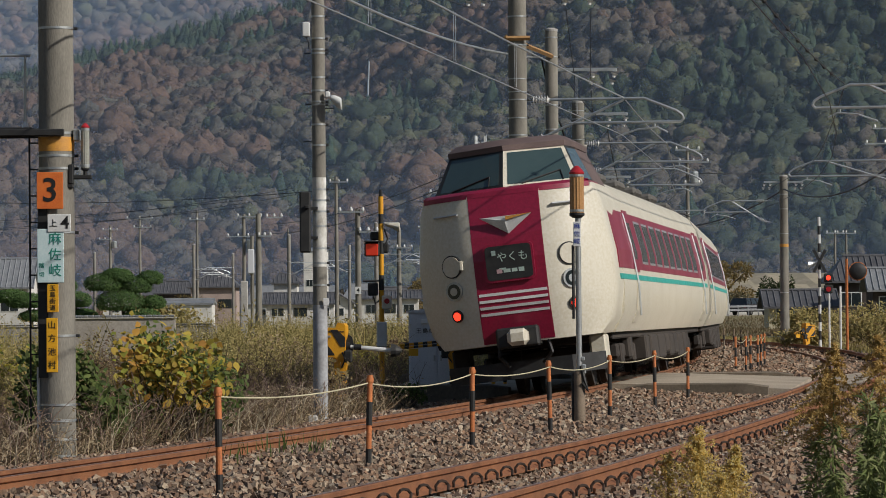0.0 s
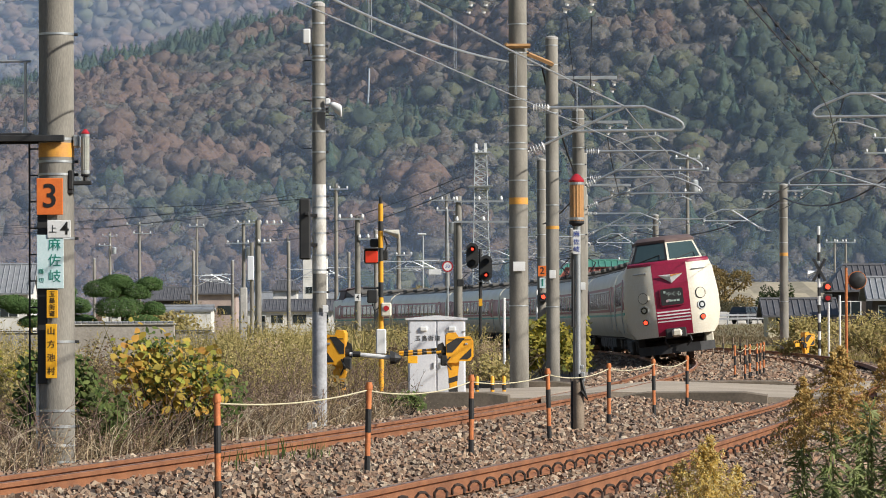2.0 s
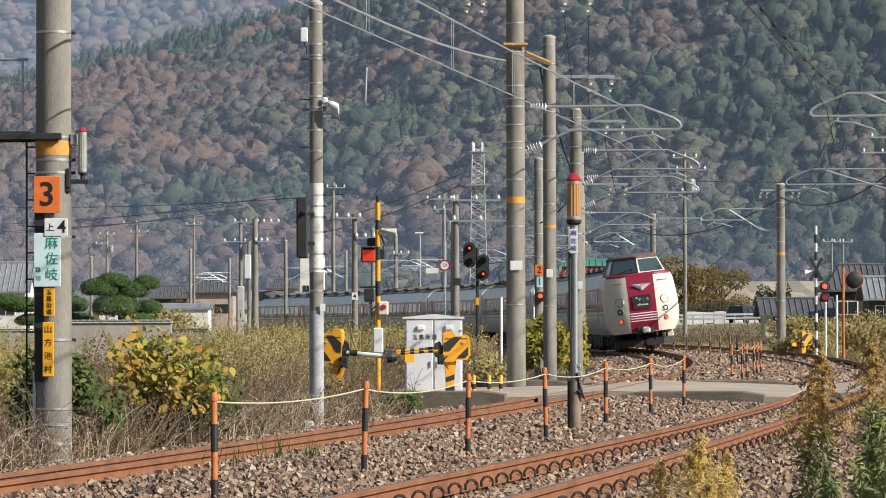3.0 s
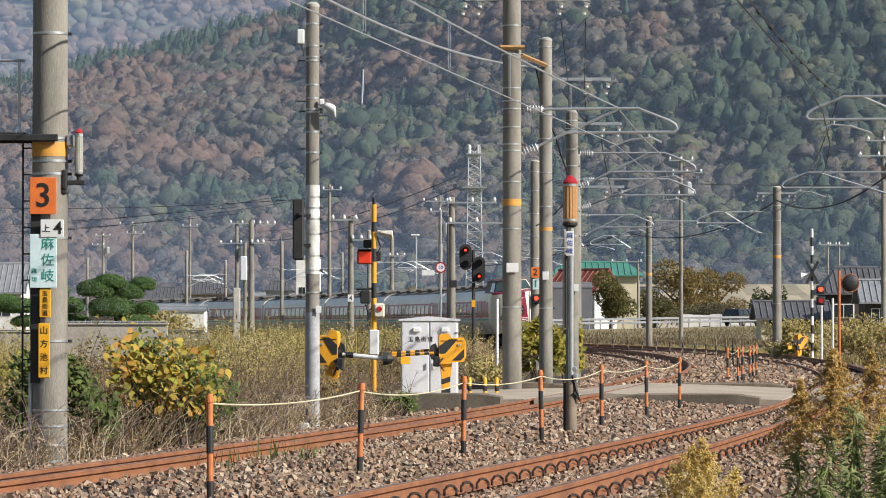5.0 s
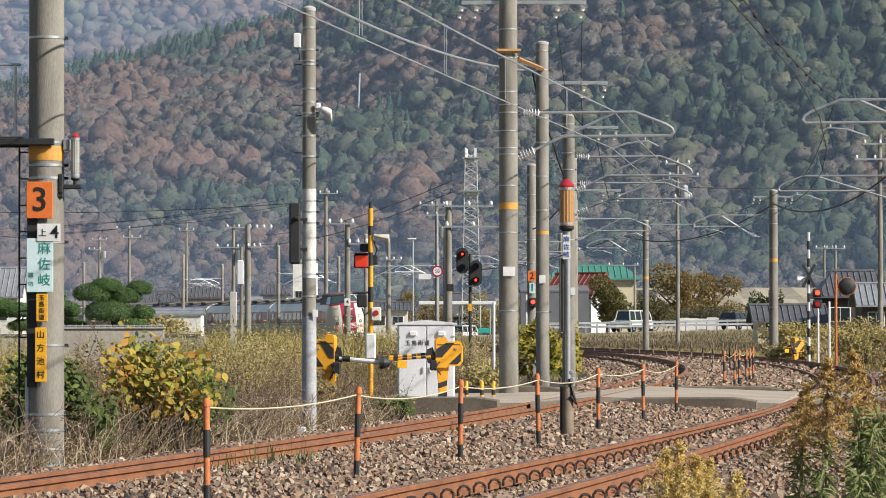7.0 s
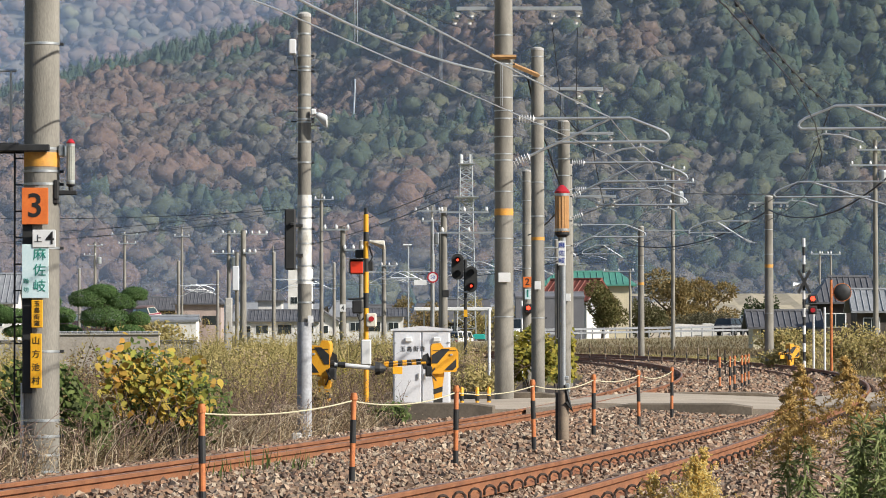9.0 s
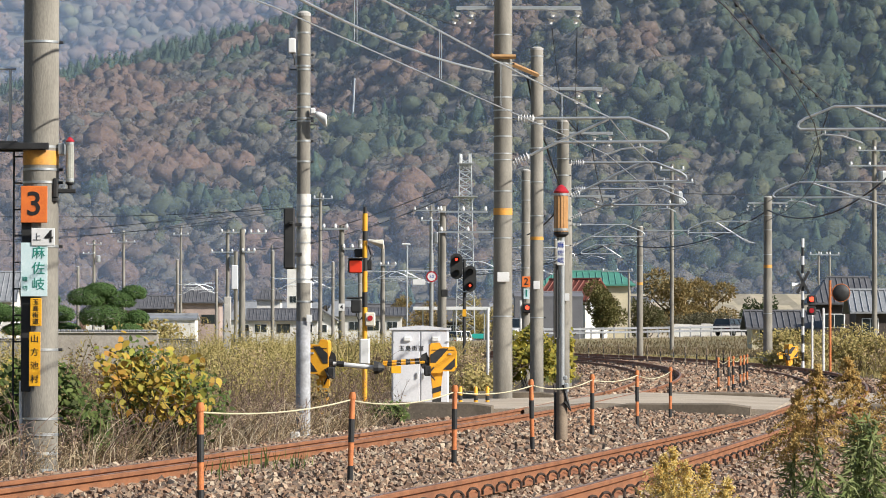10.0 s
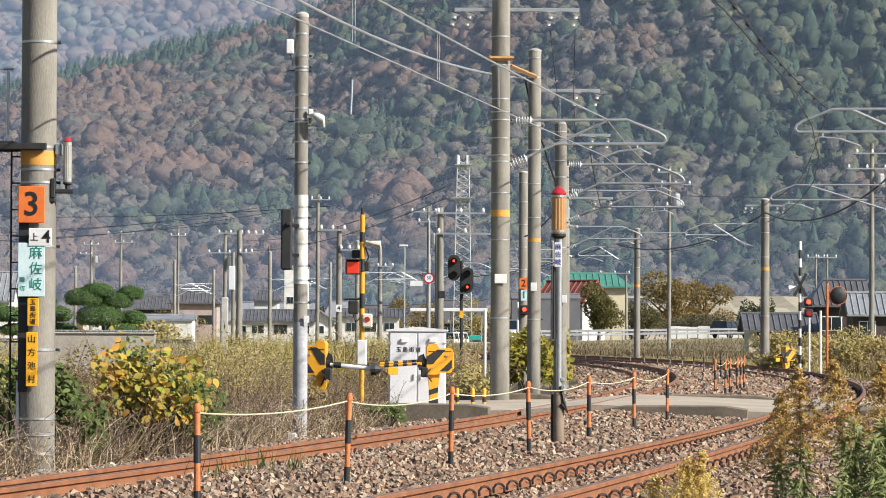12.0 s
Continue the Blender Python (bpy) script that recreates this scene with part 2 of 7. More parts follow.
def words(text, size, material, parent, at, name="lettering", thick=0.002):
    """Raised characters in the built-in font, turned into a mesh; they stand in the local x, y plane."""
    cu = bpy.data.curves.new(name, "FONT")
    cu.body, cu.size, cu.extrude, cu.align_x, cu.align_y, cu.resolution_u = text, size, thick, "CENTER", "CENTER", 3
    cu.offset = size * 0.010 if text.isdigit() else 0.0
    tmp = bpy.data.objects.new(name, cu)
    scene.collection.objects.link(tmp)
    me = bpy.data.meshes.new_from_object(tmp.evaluated_get(bpy.context.evaluated_depsgraph_get()))
    bpy.data.objects.remove(tmp)
    me.materials.clear()
    me.materials.append(material)
    ob = new(name, me)
    ob.parent, ob.matrix_basis = parent, at
    return ob


def circle_pts(r, n=16, x=0.0, z=0.0):
    return [(x + r * math.cos(2 * math.pi * i / n), z + r * math.sin(2 * math.pi * i / n)) for i in range(n)]


# ---- the line: two tracks on one curve, leaning inwards ----
RADIUS, CX, CY = 495.0, -487.8, 128.0
LEAN = math.atan(0.10 / 1.067)


def tr(s, o=0.0, z=0.0):
    """A place on the line: s metres along it from the bend's middle, o metres outwards of the inner track's centre, z up."""
    a = s / RADIUS
    return Vector((CX + (RADIUS + o) * math.cos(a), CY + (RADIUS + o) * math.sin(a), z))


def heading(s):
    return math.degrees(s / RADIUS)


def bed_height(o):
    """Height of the ballast across the line."""
    steps = [(-9, -0.62), (-3.4, -0.52), (-1.9, -0.24), (0, -0.185), (0.45, -0.15), (0.70, -0.068), (1.2, -0.085), (2.0, -0.12), (2.8, -0.17), (4.0, -0.165), (5.2, -0.11), (5.9, -0.17), (7.5, -0.5), (9.5, -0.6), (14, -0.6)]
    for (o0, z0), (o1, z1) in zip(steps, steps[1:]):
        if o0 <= o <= o1:
            return z0 + (z1 - z0) * (o - o0) / (o1 - o0)
    return -0.6


# ---- ground, bed and hills ----
def ground():
    m = M()
    xs = [-3000, -1200, -500, -250, -120, -60, -30, -15, 0, 15, 30, 60, 120, 250, 500, 1200, 3000]
    ys = [-600, -200, -60, -20, 0, 20, 40, 60, 90, 120, 160, 220, 300, 400, 600, 900, 1500, 2500, 4500]
    vs = [(x, y, -0.72 - 0.10 * noise.noise(Vector((x * 0.03, y * 0.03, 0)))) for y in ys for x in xs]
    n = len(xs)
    m.add(vs, [(j * n + i, j * n + i + 1, (j + 1) * n + i + 1, (j + 1) * n + i) for j in range(len(ys) - 1) for i in range(n - 1)])
    tagged(part("ground", m, FIELD), "dry autumn farmland running to the hills", "ground", kind="structure")


def ballast_bed():
    m = M()
    offs = [-9, -6, -4.2, -3.4, -2.6, -1.9, -1.2, -0.5, 0, 0.45, 0.70, 1.2, 2.0, 2.8, 3.5, 4, 4.5, 5.2, 5.9, 6.7, 7.5, 9.5, 12, 14]
    rows = [tr(s, 0) for s in range(-140, 440, 2)]
    vs = [tr(s, o, bed_height(o) + 0.03 * noise.noise(Vector((s * 0.8, o * 1.3, 2)))) for s in range(-140, 440, 2) for o in offs]
    n = len(offs)
    m.add(vs, [(j * n + i, j * n + i + 1, (j + 1) * n + i + 1, (j + 1) * n + i) for j in range(len(rows) - 1) for i in range(n - 1)])
    tagged(part("ballast_bed", m, BED, smooth=True), "brown crushed-stone track bed", "track bed", kind="structure")


def stones():
    """Loose ballast, one mesh of many small angular stones, thick where it lies close."""
    rng = np.random.default_rng(4)
    zones = [(-112, -92, -2.2, 8.5, 38000), (-92, -70, -2.2, 8.0, 19000), (-70, -40, -2.4, 8.0, 8000), (-40, 30, -2.4, 8.0, 7000)]
    base = np.array([(a, b, c) for a in (-1, 1) for b in (-1, 1) for c in (-1, 1)], float)
    quads = np.array([(0, 1, 3, 2), (4, 6, 7, 5), (0, 4, 5, 1), (2, 3, 7, 6), (0, 2, 6, 4), (1, 5, 7, 3)])
    allv, allf, k = [], [], 0
    for s0, s1, o0, o1, count in zones:
        s, o = rng.uniform(s0, s1, count), rng.uniform(o0, o1, count)
        grow = 0.60 if s1 < -80 else 0.80 if s1 < -65 else 1.0 if s1 < -60 else 1.35
        size = rng.uniform(0.018, 0.045, count) * grow
        road = np.abs(128 + s - 60.0) < 5.6
        for i in range(count):
            if road[i]:
                continue
            p = tr(s[i], o[i], bed_height(o[i]) + 0.006 + 0.03 * rng.random())
            q = Euler(rng.uniform(0, 6.28, 3)).to_matrix()
            q = np.array(q)
            vv = base * (size[i] * rng.uniform(0.6, 1.3, 3)) * rng.uniform(0.65, 1.1, (8, 3))
            allv.append(vv @ q.T + np.array(p))
            allf.append(quads + k)
            k += 8
    me = bpy.data.meshes.new("ballast_stones")
    me.from_pydata(np.concatenate(allv).tolist(), [], np.concatenate(allf).tolist())
    me.materials.append(STONE)
    ob = new("ballast_stones", me)
    tagged(ob, "loose brown and grey crushed ballast stones", "ballast", kind="stuff")


def rail_profile():
    return [(-0.062, -0.153), (0.062, -0.153), (0.062, -0.140), (0.012, -0.122), (0.009, -0.045), (0.033, -0.034), (0.033, -0.006), (0.026, 0.0), (-0.026, 0.0), (-0.033, -0.006), (-0.033, -0.034), (-0.009, -0.045), (-0.012, -0.122), (-0.062, -0.140)]


def cant(s, centre):
    """How far the inner rail lies below the outer one; on the outer track it grows into the bend."""
    return 0.10 if centre < 2 else 0.10 * max(0.0, min(1.0, (s + 104) / 26))


def spread(s, centre):
    """How far the outer track swings away from its usual distance as it runs into the bend."""
    def ease(a, b):
        u = max(0.0, min(1.0, (s - a) / (b - a)))
        return u * u * (3 - 2 * u)
    return 0.0 if centre < 2 else 0.45 * ease(-95, -45) - 0.25 * ease(-25, 20)


def track(name, centre, s_from, s_to, nsleep):
    """One track: two rails and its sleepers with spring clips."""
    ob = thing(name, (0, 0, 0), "railway track with rusty rails on concrete sleepers", "railway track", kind="structure")
    prof = rail_profile()
    for side in (-0.5665, 0.5665):
        m, top = M(), M()
        rings, tops = [], []
        s = s_from
        while s <= s_to:
            dz = 0.05 if side > 0 else 0.05 - cant(s, centre)
            c = centre + spread(s, centre)
            rings.append([tr(s, c + side + u, dz + w) for u, w in prof])
            tops.append([tr(s, c + side - 0.020, dz + 0.0015), tr(s, c + side + 0.020, dz + 0.0015)])
            s += 2.0
        m.loft(rings)
        top.loft(tops, closed=False)
        r = part("rail", m, RUST, ob, smooth=False)
        part("railhead", top, RAILTOP, r, "worn rail running surface")
    sl = M()
    ring = [(-1.0, 0), (-0.7, 0.0), (-0.45, -0.03), (0.45, -0.03), (0.7, 0.0), (1.0, 0)]
    sl.loft([[(x, sy * (0.12 if zz else 0.09), (-0.16 + dz) if zz else -0.165 - 0.19) for x, dz in ring] for sy, zz in ((-1, 0), (-1, 1), (1, 1), (1, 0))], closed=False)
    me = sl.mesh("sleeper", CONCRETE_LIGHT)
    clip = M()
    for k in range(-140, 260):
        s = -130 + (k + 140) * 0.6
        if abs(128 + s - 60.0) < 5.6:
            continue
        tip = cant(s, centre)
        lean = pose(*tr(s, centre + spread(s, centre), 0.05 - tip / 2), 0, 0, heading(s)) @ Matrix.Rotation(-math.atan(tip / 1.133), 4, "Y")
        if k < nsleep:
            o = new("sleeper", me)
            o.parent, o.matrix_basis = ob, lean
        if s < -20:
            for sx in (-0.5665, 0.5665):
                for d in (-1, 1):
                    if centre < 2:
                        continue
                    pts = [lean @ Vector((sx + d * (0.112 + 0.044 * math.cos(q)), 0.05 * math.sin(2 * q), -0.135 + 0.07 * math.sin(q))) for q in (0, 0.6, 1.2, 1.57, 2.0, 2.6, 3.14)]
                    clip.tube(pts, 0.0115, 5, caps=False)
    if clip.v:
        tagged(part("rail_clips", clip, CLIP, ob, "dark spring clips along the rails"), kind="stuff")
    return ob


def crossing_road():
    ob = thing("road_crossing", (0, 0, 0), "narrow asphalt level-crossing road with concrete edge kerbs", "road", kind="structure")
    def strip(o0, o1, z0, z1, w=5.0):
        n, rings = 8, []
        for i in range(n + 1):
            o = o0 + (o1 - o0) * i / n
            z = z0 + (z1 - z0) * i / n
            rings.append([tr(-68 - w, o, z), tr(-68 + w, o, z), tr(-68 + w, o, z - 0.12), tr(-68 - w, o, z - 0.12)])
        return M().loft(rings)
    part("deck", strip(-0.49, 0.49, -0.048, 0.044), ROAD, ob, "asphalt between the rails")
    part("deck", strip(0.65, 3.55, 0.05, -0.055), ROAD, ob)
    part("deck", strip(3.80, 4.70, -0.048, 0.044), ROAD, ob)
    part("deck", strip(4.95, 24, 0.05, -0.10), ROAD, ob)
    part("deck", strip(-5.0, -0.65, -0.12, -0.052), ROAD, ob)
    for w in (-5.15, 5.15):
        for o0, o1 in ((0.9, 3.2), (-4.6, -1.0), (5.0, 7.5)):
            m = M()
            rings = []
            for i, o in enumerate((o0, o0 + 0.35, o1 - 0.35, o1)):
                h = 0.0 if i in (0, 3) else 0.05
                rings.append([tr(-68 + w - 0.17, o, h - 0.02), tr(-68 + w - 0.13, o, h), tr(-68 + w + 0.13, o, h), tr(-68 + w + 0.17, o, h - 0.02), tr(-68 + w + 0.17, o, -0.35), tr(-68 + w - 0.17, o, -0.35)])
            m.loft(rings)
            part("kerb", m, KERB, ob, "weathered concrete edge kerb")


RIDGE = [(-900, 20), (-400, 45), (-190, 92), (-146, 103), (-113, 111), (-84, 116), (-64, 121), (-40, 131), (0, 160), (80, 235), (250, 300), (600, 280), (1200, 200)]


def hill_height(x, y):
    """The wooded slope: a spur falling to the left, with a farther ridge behind it."""
    top = RIDGE[-1][1]
    for (x0, h0), (x1, h1) in zip(RIDGE, RIDGE[1:]):
        if x0 <= x <= x1:
            top = h0 + (h1 - h0) * (x - x0) / (x1 - x0)
    u = max(0.0, min(1.0, (y - 650) / 700))
    fall = max(0.0, min(1.0, (2000 - y) / 600))
    near = top * u * (1.25 - 0.25 * u) * fall
    v = max(0.0, min(1.0, (y - 1650) / 800))
    far = (330 - 0.05 * abs(x)) * v
    gully = noise.noise(Vector((x * 0.016 + y * 0.004, y * 0.003, 4.2))) + 0.5 * noise.noise(Vector((x * 0.04 + y * 0.008, y * 0.008, 1.2)))
    return -0.8 + max(near, far) + 15 * gully * min(1.0, u * 2.5) * (1 - 0.7 * u)


def hills():
    m = M()
    nx, ny = 130, 110
    vs = []
    for j in range(ny):
        y = 620 + (2700 - 620) * (j / (ny - 1)) ** 1.3
        for i in range(nx):
            x = (-0.22 + 0.44 * i / (nx - 1)) * y * 1.05
            vs.append((x, y, hill_height(x, y)))
    m.add(vs, [(j * nx + i, j * nx + i + 1, (j + 1) * nx + i + 1, (j + 1) * nx + i) for j in range(ny - 1) for i in range(nx - 1)])
    tagged(part("wooded_hills", m, HILL, smooth=True), "steep forested autumn hillside behind the valley", "hill", kind="structure")


def added_slopes():
    """Unseen slopes added beside and behind the camera, to darken reflections and sky fill."""
    m = M()
    n = 56
    rings = []
    for r, lift in ((650, 0.0), (760, 0.55), (900, 1.0), (1200, 0.7)):
        ring = []
        for i in range(n + 1):
            a = radians(112 + 316 * i / n)
            h = 190 + 60 * noise.noise(Vector((math.cos(a) * 2.2, math.sin(a) * 2.2, 5)))
            edge = min(1.0, min(i, n - i) / 5)
            ring.append((math.cos(a) * r, math.sin(a) * r, -1 + h * lift * edge))
        rings.append(ring)
    m.loft(rings, closed=False)
    tagged(part("valley_slopes", m, HILL, smooth=True), "unseen slopes added to darken reflections and sky fill", "hill", kind="structure")


ground()
added_slopes()
ballast_bed()
stones()
hills()
track("inner_track", 0.0, -140, 430, 10)
track("outer_track", 4.0, -140, 430, 10)
crossing_road()


# ---- line-side poles, cantilevers and wires ----
def concrete_pole(x, y, z0, z1, r0, r1, label, bands=(), straps=(), group="concrete line poles", name="line_pole"):
    """A tapered concrete mast with painted bands and steel straps: bands (z0, z1, material), straps z."""
    ob = thing(name, (x, y, z0), label, "pole", group)
    h = z1 - z0
    def rad(z):
        return r0 + (r1 - r0) * (z - z0) / h
    part("shaft", M().lathe(0, 0, [(r0, -0.4), (r0, 0), (r1, h - 0.02), (r1 * 0.9, h)], 24), CONCRETE, ob, smooth=True)
    part("cap", M().lathe(0, 0, [(r1 * 1.04, h - 0.01), (r1 * 1.04, h + 0.03), (r1 * 0.5, h + 0.06)], 16), CONCRETE_LIGHT, ob)
    for a, b, m in bands:
        part("painted_band", M().lathe(0, 0, [(rad(a) + 0.003, a - z0), (rad(b) + 0.003, b - z0)], 24), m, ob, smooth=True)
    for z in straps:
        st = part("strap", M().lathe(0, 0, [(rad(z) + 0.006, z - z0 - 0.012), (rad(z) + 0.006, z - z0 + 0.012)], 24), STEEL, ob, smooth=True)
        part("strap_bolt", M().box(rad(z) + 0.02, 0, z - z0, 0.05, 0.03, 0.03, 0.005), DARKSTEEL, st)
    return ob


def sheds(m, a, b, n, r):
    """A string of porcelain discs between two points."""
    a, b = Vector(a), Vector(b)
    for i in range(n):
        p = a.lerp(b, (i + 0.5) / n)
        d = (b - a).normalized() * ((b - a).length / n * 0.3)
        m.tube([p - d, p], r, 10, r2=r * 0.35).tube([p, p + d], r * 0.45, 8)
    return m


def cantilever(s, o_pole, o_end, z_top, side):
    """A bracket of galvanised tube that holds the wires over a track; side 1 reaches outwards, -1 inwards."""
    ob = thing("catenary_bracket", pose(*tr(s, o_pole, 0), 0, 0, heading(s)), "galvanised tubular overhead-wire bracket with white insulators", "bracket", "overhead wire brackets")
    L = abs(o_end - o_pole)
    d = side
    zl = z_top - 0.46
    part("top_tube", M().tube([(d * 0.75, 0, z_top), (d * (L - 0.75), 0, z_top), (d * (L - 0.15), 0, z_top - 0.24), (d * (L - 0.03), 0, z_top - 0.32), (d * L, 0, z_top - 0.40), (d * (L - 0.06), 0, zl), (d * (L - 0.2), 0, zl), (d * 1.15, 0, zl)], 0.028, 8), STEEL, ob, smooth=True)
    part("stay_tube", M().tube([(d * 0.65, 0, z_top - 0.72), (d * (L - 1.15), 0, z_top - 0.02)], 0.028, 8), STEEL, ob, smooth=True)
    part("insulator", sheds(M(), (d * 0.45, 0, z_top), (d * 0.78, 0, z_top), 6, 0.085), PORCELAIN, ob, "white ribbed insulator")
    part("insulator", sheds(M(), (d * 0.35, 0, z_top - 0.85), (d * 0.68, 0, z_top - 0.71), 6, 0.085), PORCELAIN, ob, "white ribbed insulator")
    part("clamp", M().tube([(d * 0.12, 0, z_top), (d * 0.46, 0, z_top)], 0.03, 6), STEEL, ob)
    part("clamp", M().tube([(d * 0.12, 0, z_top - 0.9), (d * 0.36, 0, z_top - 0.85)], 0.03, 6), STEEL, ob)
    part("steady_arm", M().tube([(d * (L - 1.3), 0, zl - 0.28), (d * (L - 0.9), 0, zl - 0.14), (d * (L - 0.5), 0, zl - 0.10), (d * (L - 0.3), 0, zl - 0.2)], 0.02, 6), STEEL, ob)
    part("arm_hanger", M().tube([(d * (L - 0.55), 0, zl), (d * (L - 0.55), 0, zl - 0.12)], 0.018, 5), STEEL, ob)
    return ob


def feeder_arm(x, y, z, reach, rz, label="galvanised cross-arm carrying white insulators"):
    ob = thing("cross_arm", pose(x, y, z, 0, 0, rz), label, "cross arm", "pole cross-arms")
    part("bar", M().box(reach / 2, 0, 0, abs(reach), 0.07, 0.07, 0.01), STEEL, ob)
    for f in (0.65, 0.97):
        part("insulator", sheds(M(), (reach * f, 0, -0.05), (reach * f - 0.08, 0, -0.33), 2, 0.085), PORCELAIN, ob, "white disc insulator")


def wire(name, pts, r, material, label, sag=0.0, category="wire", n=14):
    m = M()
    path = []
    for a, b in zip(pts, pts[1:]):
        a, b = Vector(a), Vector(b)
        for i in range(n):
            u = i / n
            path.append(a.lerp(b, u) - Vector((0, 0, 4 * sag * u * (1 - u))))
    path.append(Vector(pts[-1]))
    ob = part(name, m.tube(path, r, 6), material)
    return tagged(ob, label, category, "overhead wires", "structure")


P1 = concrete_pole(-4.09, 34.5, -0.35, 8.6, 0.185, 0.172, "thick concrete line pole with stacked signs",
                   bands=[(2.875, 3.02, BANDORANGE)], straps=[4.13, 3.06, 2.83, 2.70, 2.05, 1.0, 0.30, 0.14, -0.05, -0.22])
P2 = concrete_pole(-1.886, 46, -0.45, 5.49, 0.098, 0.088, "slim concrete pole painted white halfway up", bands=[(1.85, 3.06, WORNWHITE), (-0.35, 1.33, PALESTEEL)],
                   straps=[5.25, 4.95, 4.80, 4.75, 4.42, 4.24, 4.09, 4.05, 3.78, 3.5, 2.9, 2.75, 2.6, 2.4, 2.1, 1.9, 1.6], group="signal poles")
P3 = concrete_pole(1.16, 65, -0.15, 9.6, 0.185, 0.17, "tall concrete line pole with an orange band", bands=[(3.44, 3.57, BANDORANGE)],
                   straps=[6.9, 6.35, 5.7, 5.45, 5.30, 4.95, 4.62, 4.50, 3.9, 3.0, 1.5])
P4 = concrete_pole(1.95, 70, -0.2, 7.04, 0.14, 0.13, "concrete pole tied to the taller one by a steel beam", bands=[(3.1, 3.17, BANDORANGE)], straps=[6.9, 6.5, 5.5, 5.0, 4.3, 3.6, 1.5])
P5 = concrete_pole(2.59, 105, -0.3, 6.2, 0.15, 0.14, "concrete line pole with an orange number sign", straps=[5.9, 5.3, 4.6, 3.9, 3.2])
P6 = concrete_pole(2.92, 82, -0.25, 6.3, 0.16, 0.145, "concrete line pole with a wire bracket", straps=[6.1, 5.9, 5.4, 5.0, 4.5, 3.9, 3.3])
concrete_pole(3.55, 97, -0.3, 6.0, 0.15, 0.14, "concrete line pole behind the others", straps=[5.3, 4.5])
concrete_pole(4.80, 129, -0.3, 6.0, 0.15, 0.14, "concrete line pole further along the bend", straps=[5.3, 4.5])
P7 = concrete_pole(13.25, 138, -0.1, 6.73, 0.19, 0.165, "concrete line pole outside the bend", bands=[(3.85, 3.98, BANDORANGE)], straps=[6.0, 5.4, 4.4, 2.0])
P8 = concrete_pole(10.2, 175, -0.3, 6.68, 0.17, 0.15, "concrete line pole on the far bend", bands=[(3.68, 3.82, BANDORANGE)], straps=[6.2, 5.7, 4.7])

for s, o_pole, o_end, z, side in ((-63, -2.2, 1.15, 5.32, 1), (-46, -2.4, 0.85, 5.32, 1), (-31, -2.9, 0.75, 5.32, 1), (1, -2.7, 0.5, 5.32, 1),
                                  (-59.5, 6.9, 3.55, 5.75, -1), (-25.5, 7.5, 3.45, 5.75, -1), (10, 5.8, 2.9, 5.75, -1), (47, 5.1, 2.2, 5.75, -1)):
    cantilever(s, o_pole, o_end, z, side)
for s in (36, 68, 100, 132, 165, 198, 230):
    cantilever(s, -2.7, 0.5, 5.32, 1)
    p = tr(s, -2.7)
    concrete_pole(p.x, p.y, -0.4, 7.4, 0.15, 0.13, "slim concrete line pole on the far bend", straps=[5.4, 4.5], group="far line poles")
for s in (82, 120, 150, 185):
    cantilever(s, 6.7, 3.5, 5.75, -1)
    p = tr(s, 6.7)
    concrete_pole(p.x, p.y, -0.4, 7.0, 0.13, 0.12, "slim concrete line pole outside the far bend", straps=[5.75, 4.9], group="far line poles")
for s in (-59.5, -25.5):
    p = tr(s, 6.9 if s < -40 else 7.5)
    concrete_pole(p.x, p.y, -0.3, 8.2, 0.18, 0.165, "concrete line pole outside the outer track", straps=[5.75, 4.9])

BEAM = thing("tie_beam", (1.16, 65, 6.49), "rusty steel beam joining two poles", "beam")
part("angle_bar", M().tube([(-0.22, -0.19, 0), (0.80, 4.9, 0.02)], 0.05, 4).tube([(-0.22, -0.2, -0.02), (0.24, -0.2, -0.02)], 0.045, 4), BEAMRUST, BEAM)
for x, y, z, reach, rz in ((1.16, 65, 7.42, 1.5, 0), (1.16, 65, 7.42, -0.9, 0), (1.95, 70, 6.23, 1.35, 0), (2.92, 82, 6.02, 1.2, 0), (3.55, 97, 5.1, 1.4, 0), (13.25, 138, 6.5, 0.8, 0), (13.25, 138, 6.5, -0.8, 0), (10.2, 175, 6.5, 2.6, 0)):
    feeder_arm(x, y, z, reach, rz)

# contact wires, messengers, feeders
def along(o, z, s0, s1, step, swing=0.0):
    pts, i, s = [], 0, s0
    while s <= s1 + 0.01:
        pts.append(tr(s, o + (swing if i % 2 else -swing), z))
        s, i = s + step, i + 1
    return pts


wire("contact_wire", [tr(-120, 0, 4.6), tr(-93.1, -0.27, 4.6), tr(-63.5, 0.0, 4.6), tr(-46, 0.0, 4.6), tr(-31, 0, 4.6), tr(1, 0, 4.6), tr(45, 0, 4.6), tr(90, 0, 4.6), tr(140, 0, 4.6)], 0.009, WIRE, "bare copper contact wire over the inner track")
wire("contact_wire", along(4.0, 5.0, -132, 200, 11), 0.010, WIREDARK, "bare contact wire over the outer track")
wire("messenger_wire", [tr(-120, 0, 5.32), tr(-93.1, -0.27, 5.32), tr(-63, 0.0, 5.34), tr(-46, 0.0, 5.30), tr(-31, 0, 5.3), tr(1, 0, 5.3), tr(45, 0, 5.4), tr(90, 0, 5.4)], 0.014, WIRE, "bright messenger wire over the inner track", 0.06)
wire("messenger_wire", [tr(-125, 3.4, 5.9), tr(-92, 3.7, 5.8), tr(-59.5, 4.2, 5.76), tr(-25.5, 4.2, 5.76), tr(10, 4.0, 5.76), tr(47, 3.6, 5.76), tr(90, 3.6, 5.76)], 0.011, WIREDARK, "dark messenger wire over the outer track", 0.22)
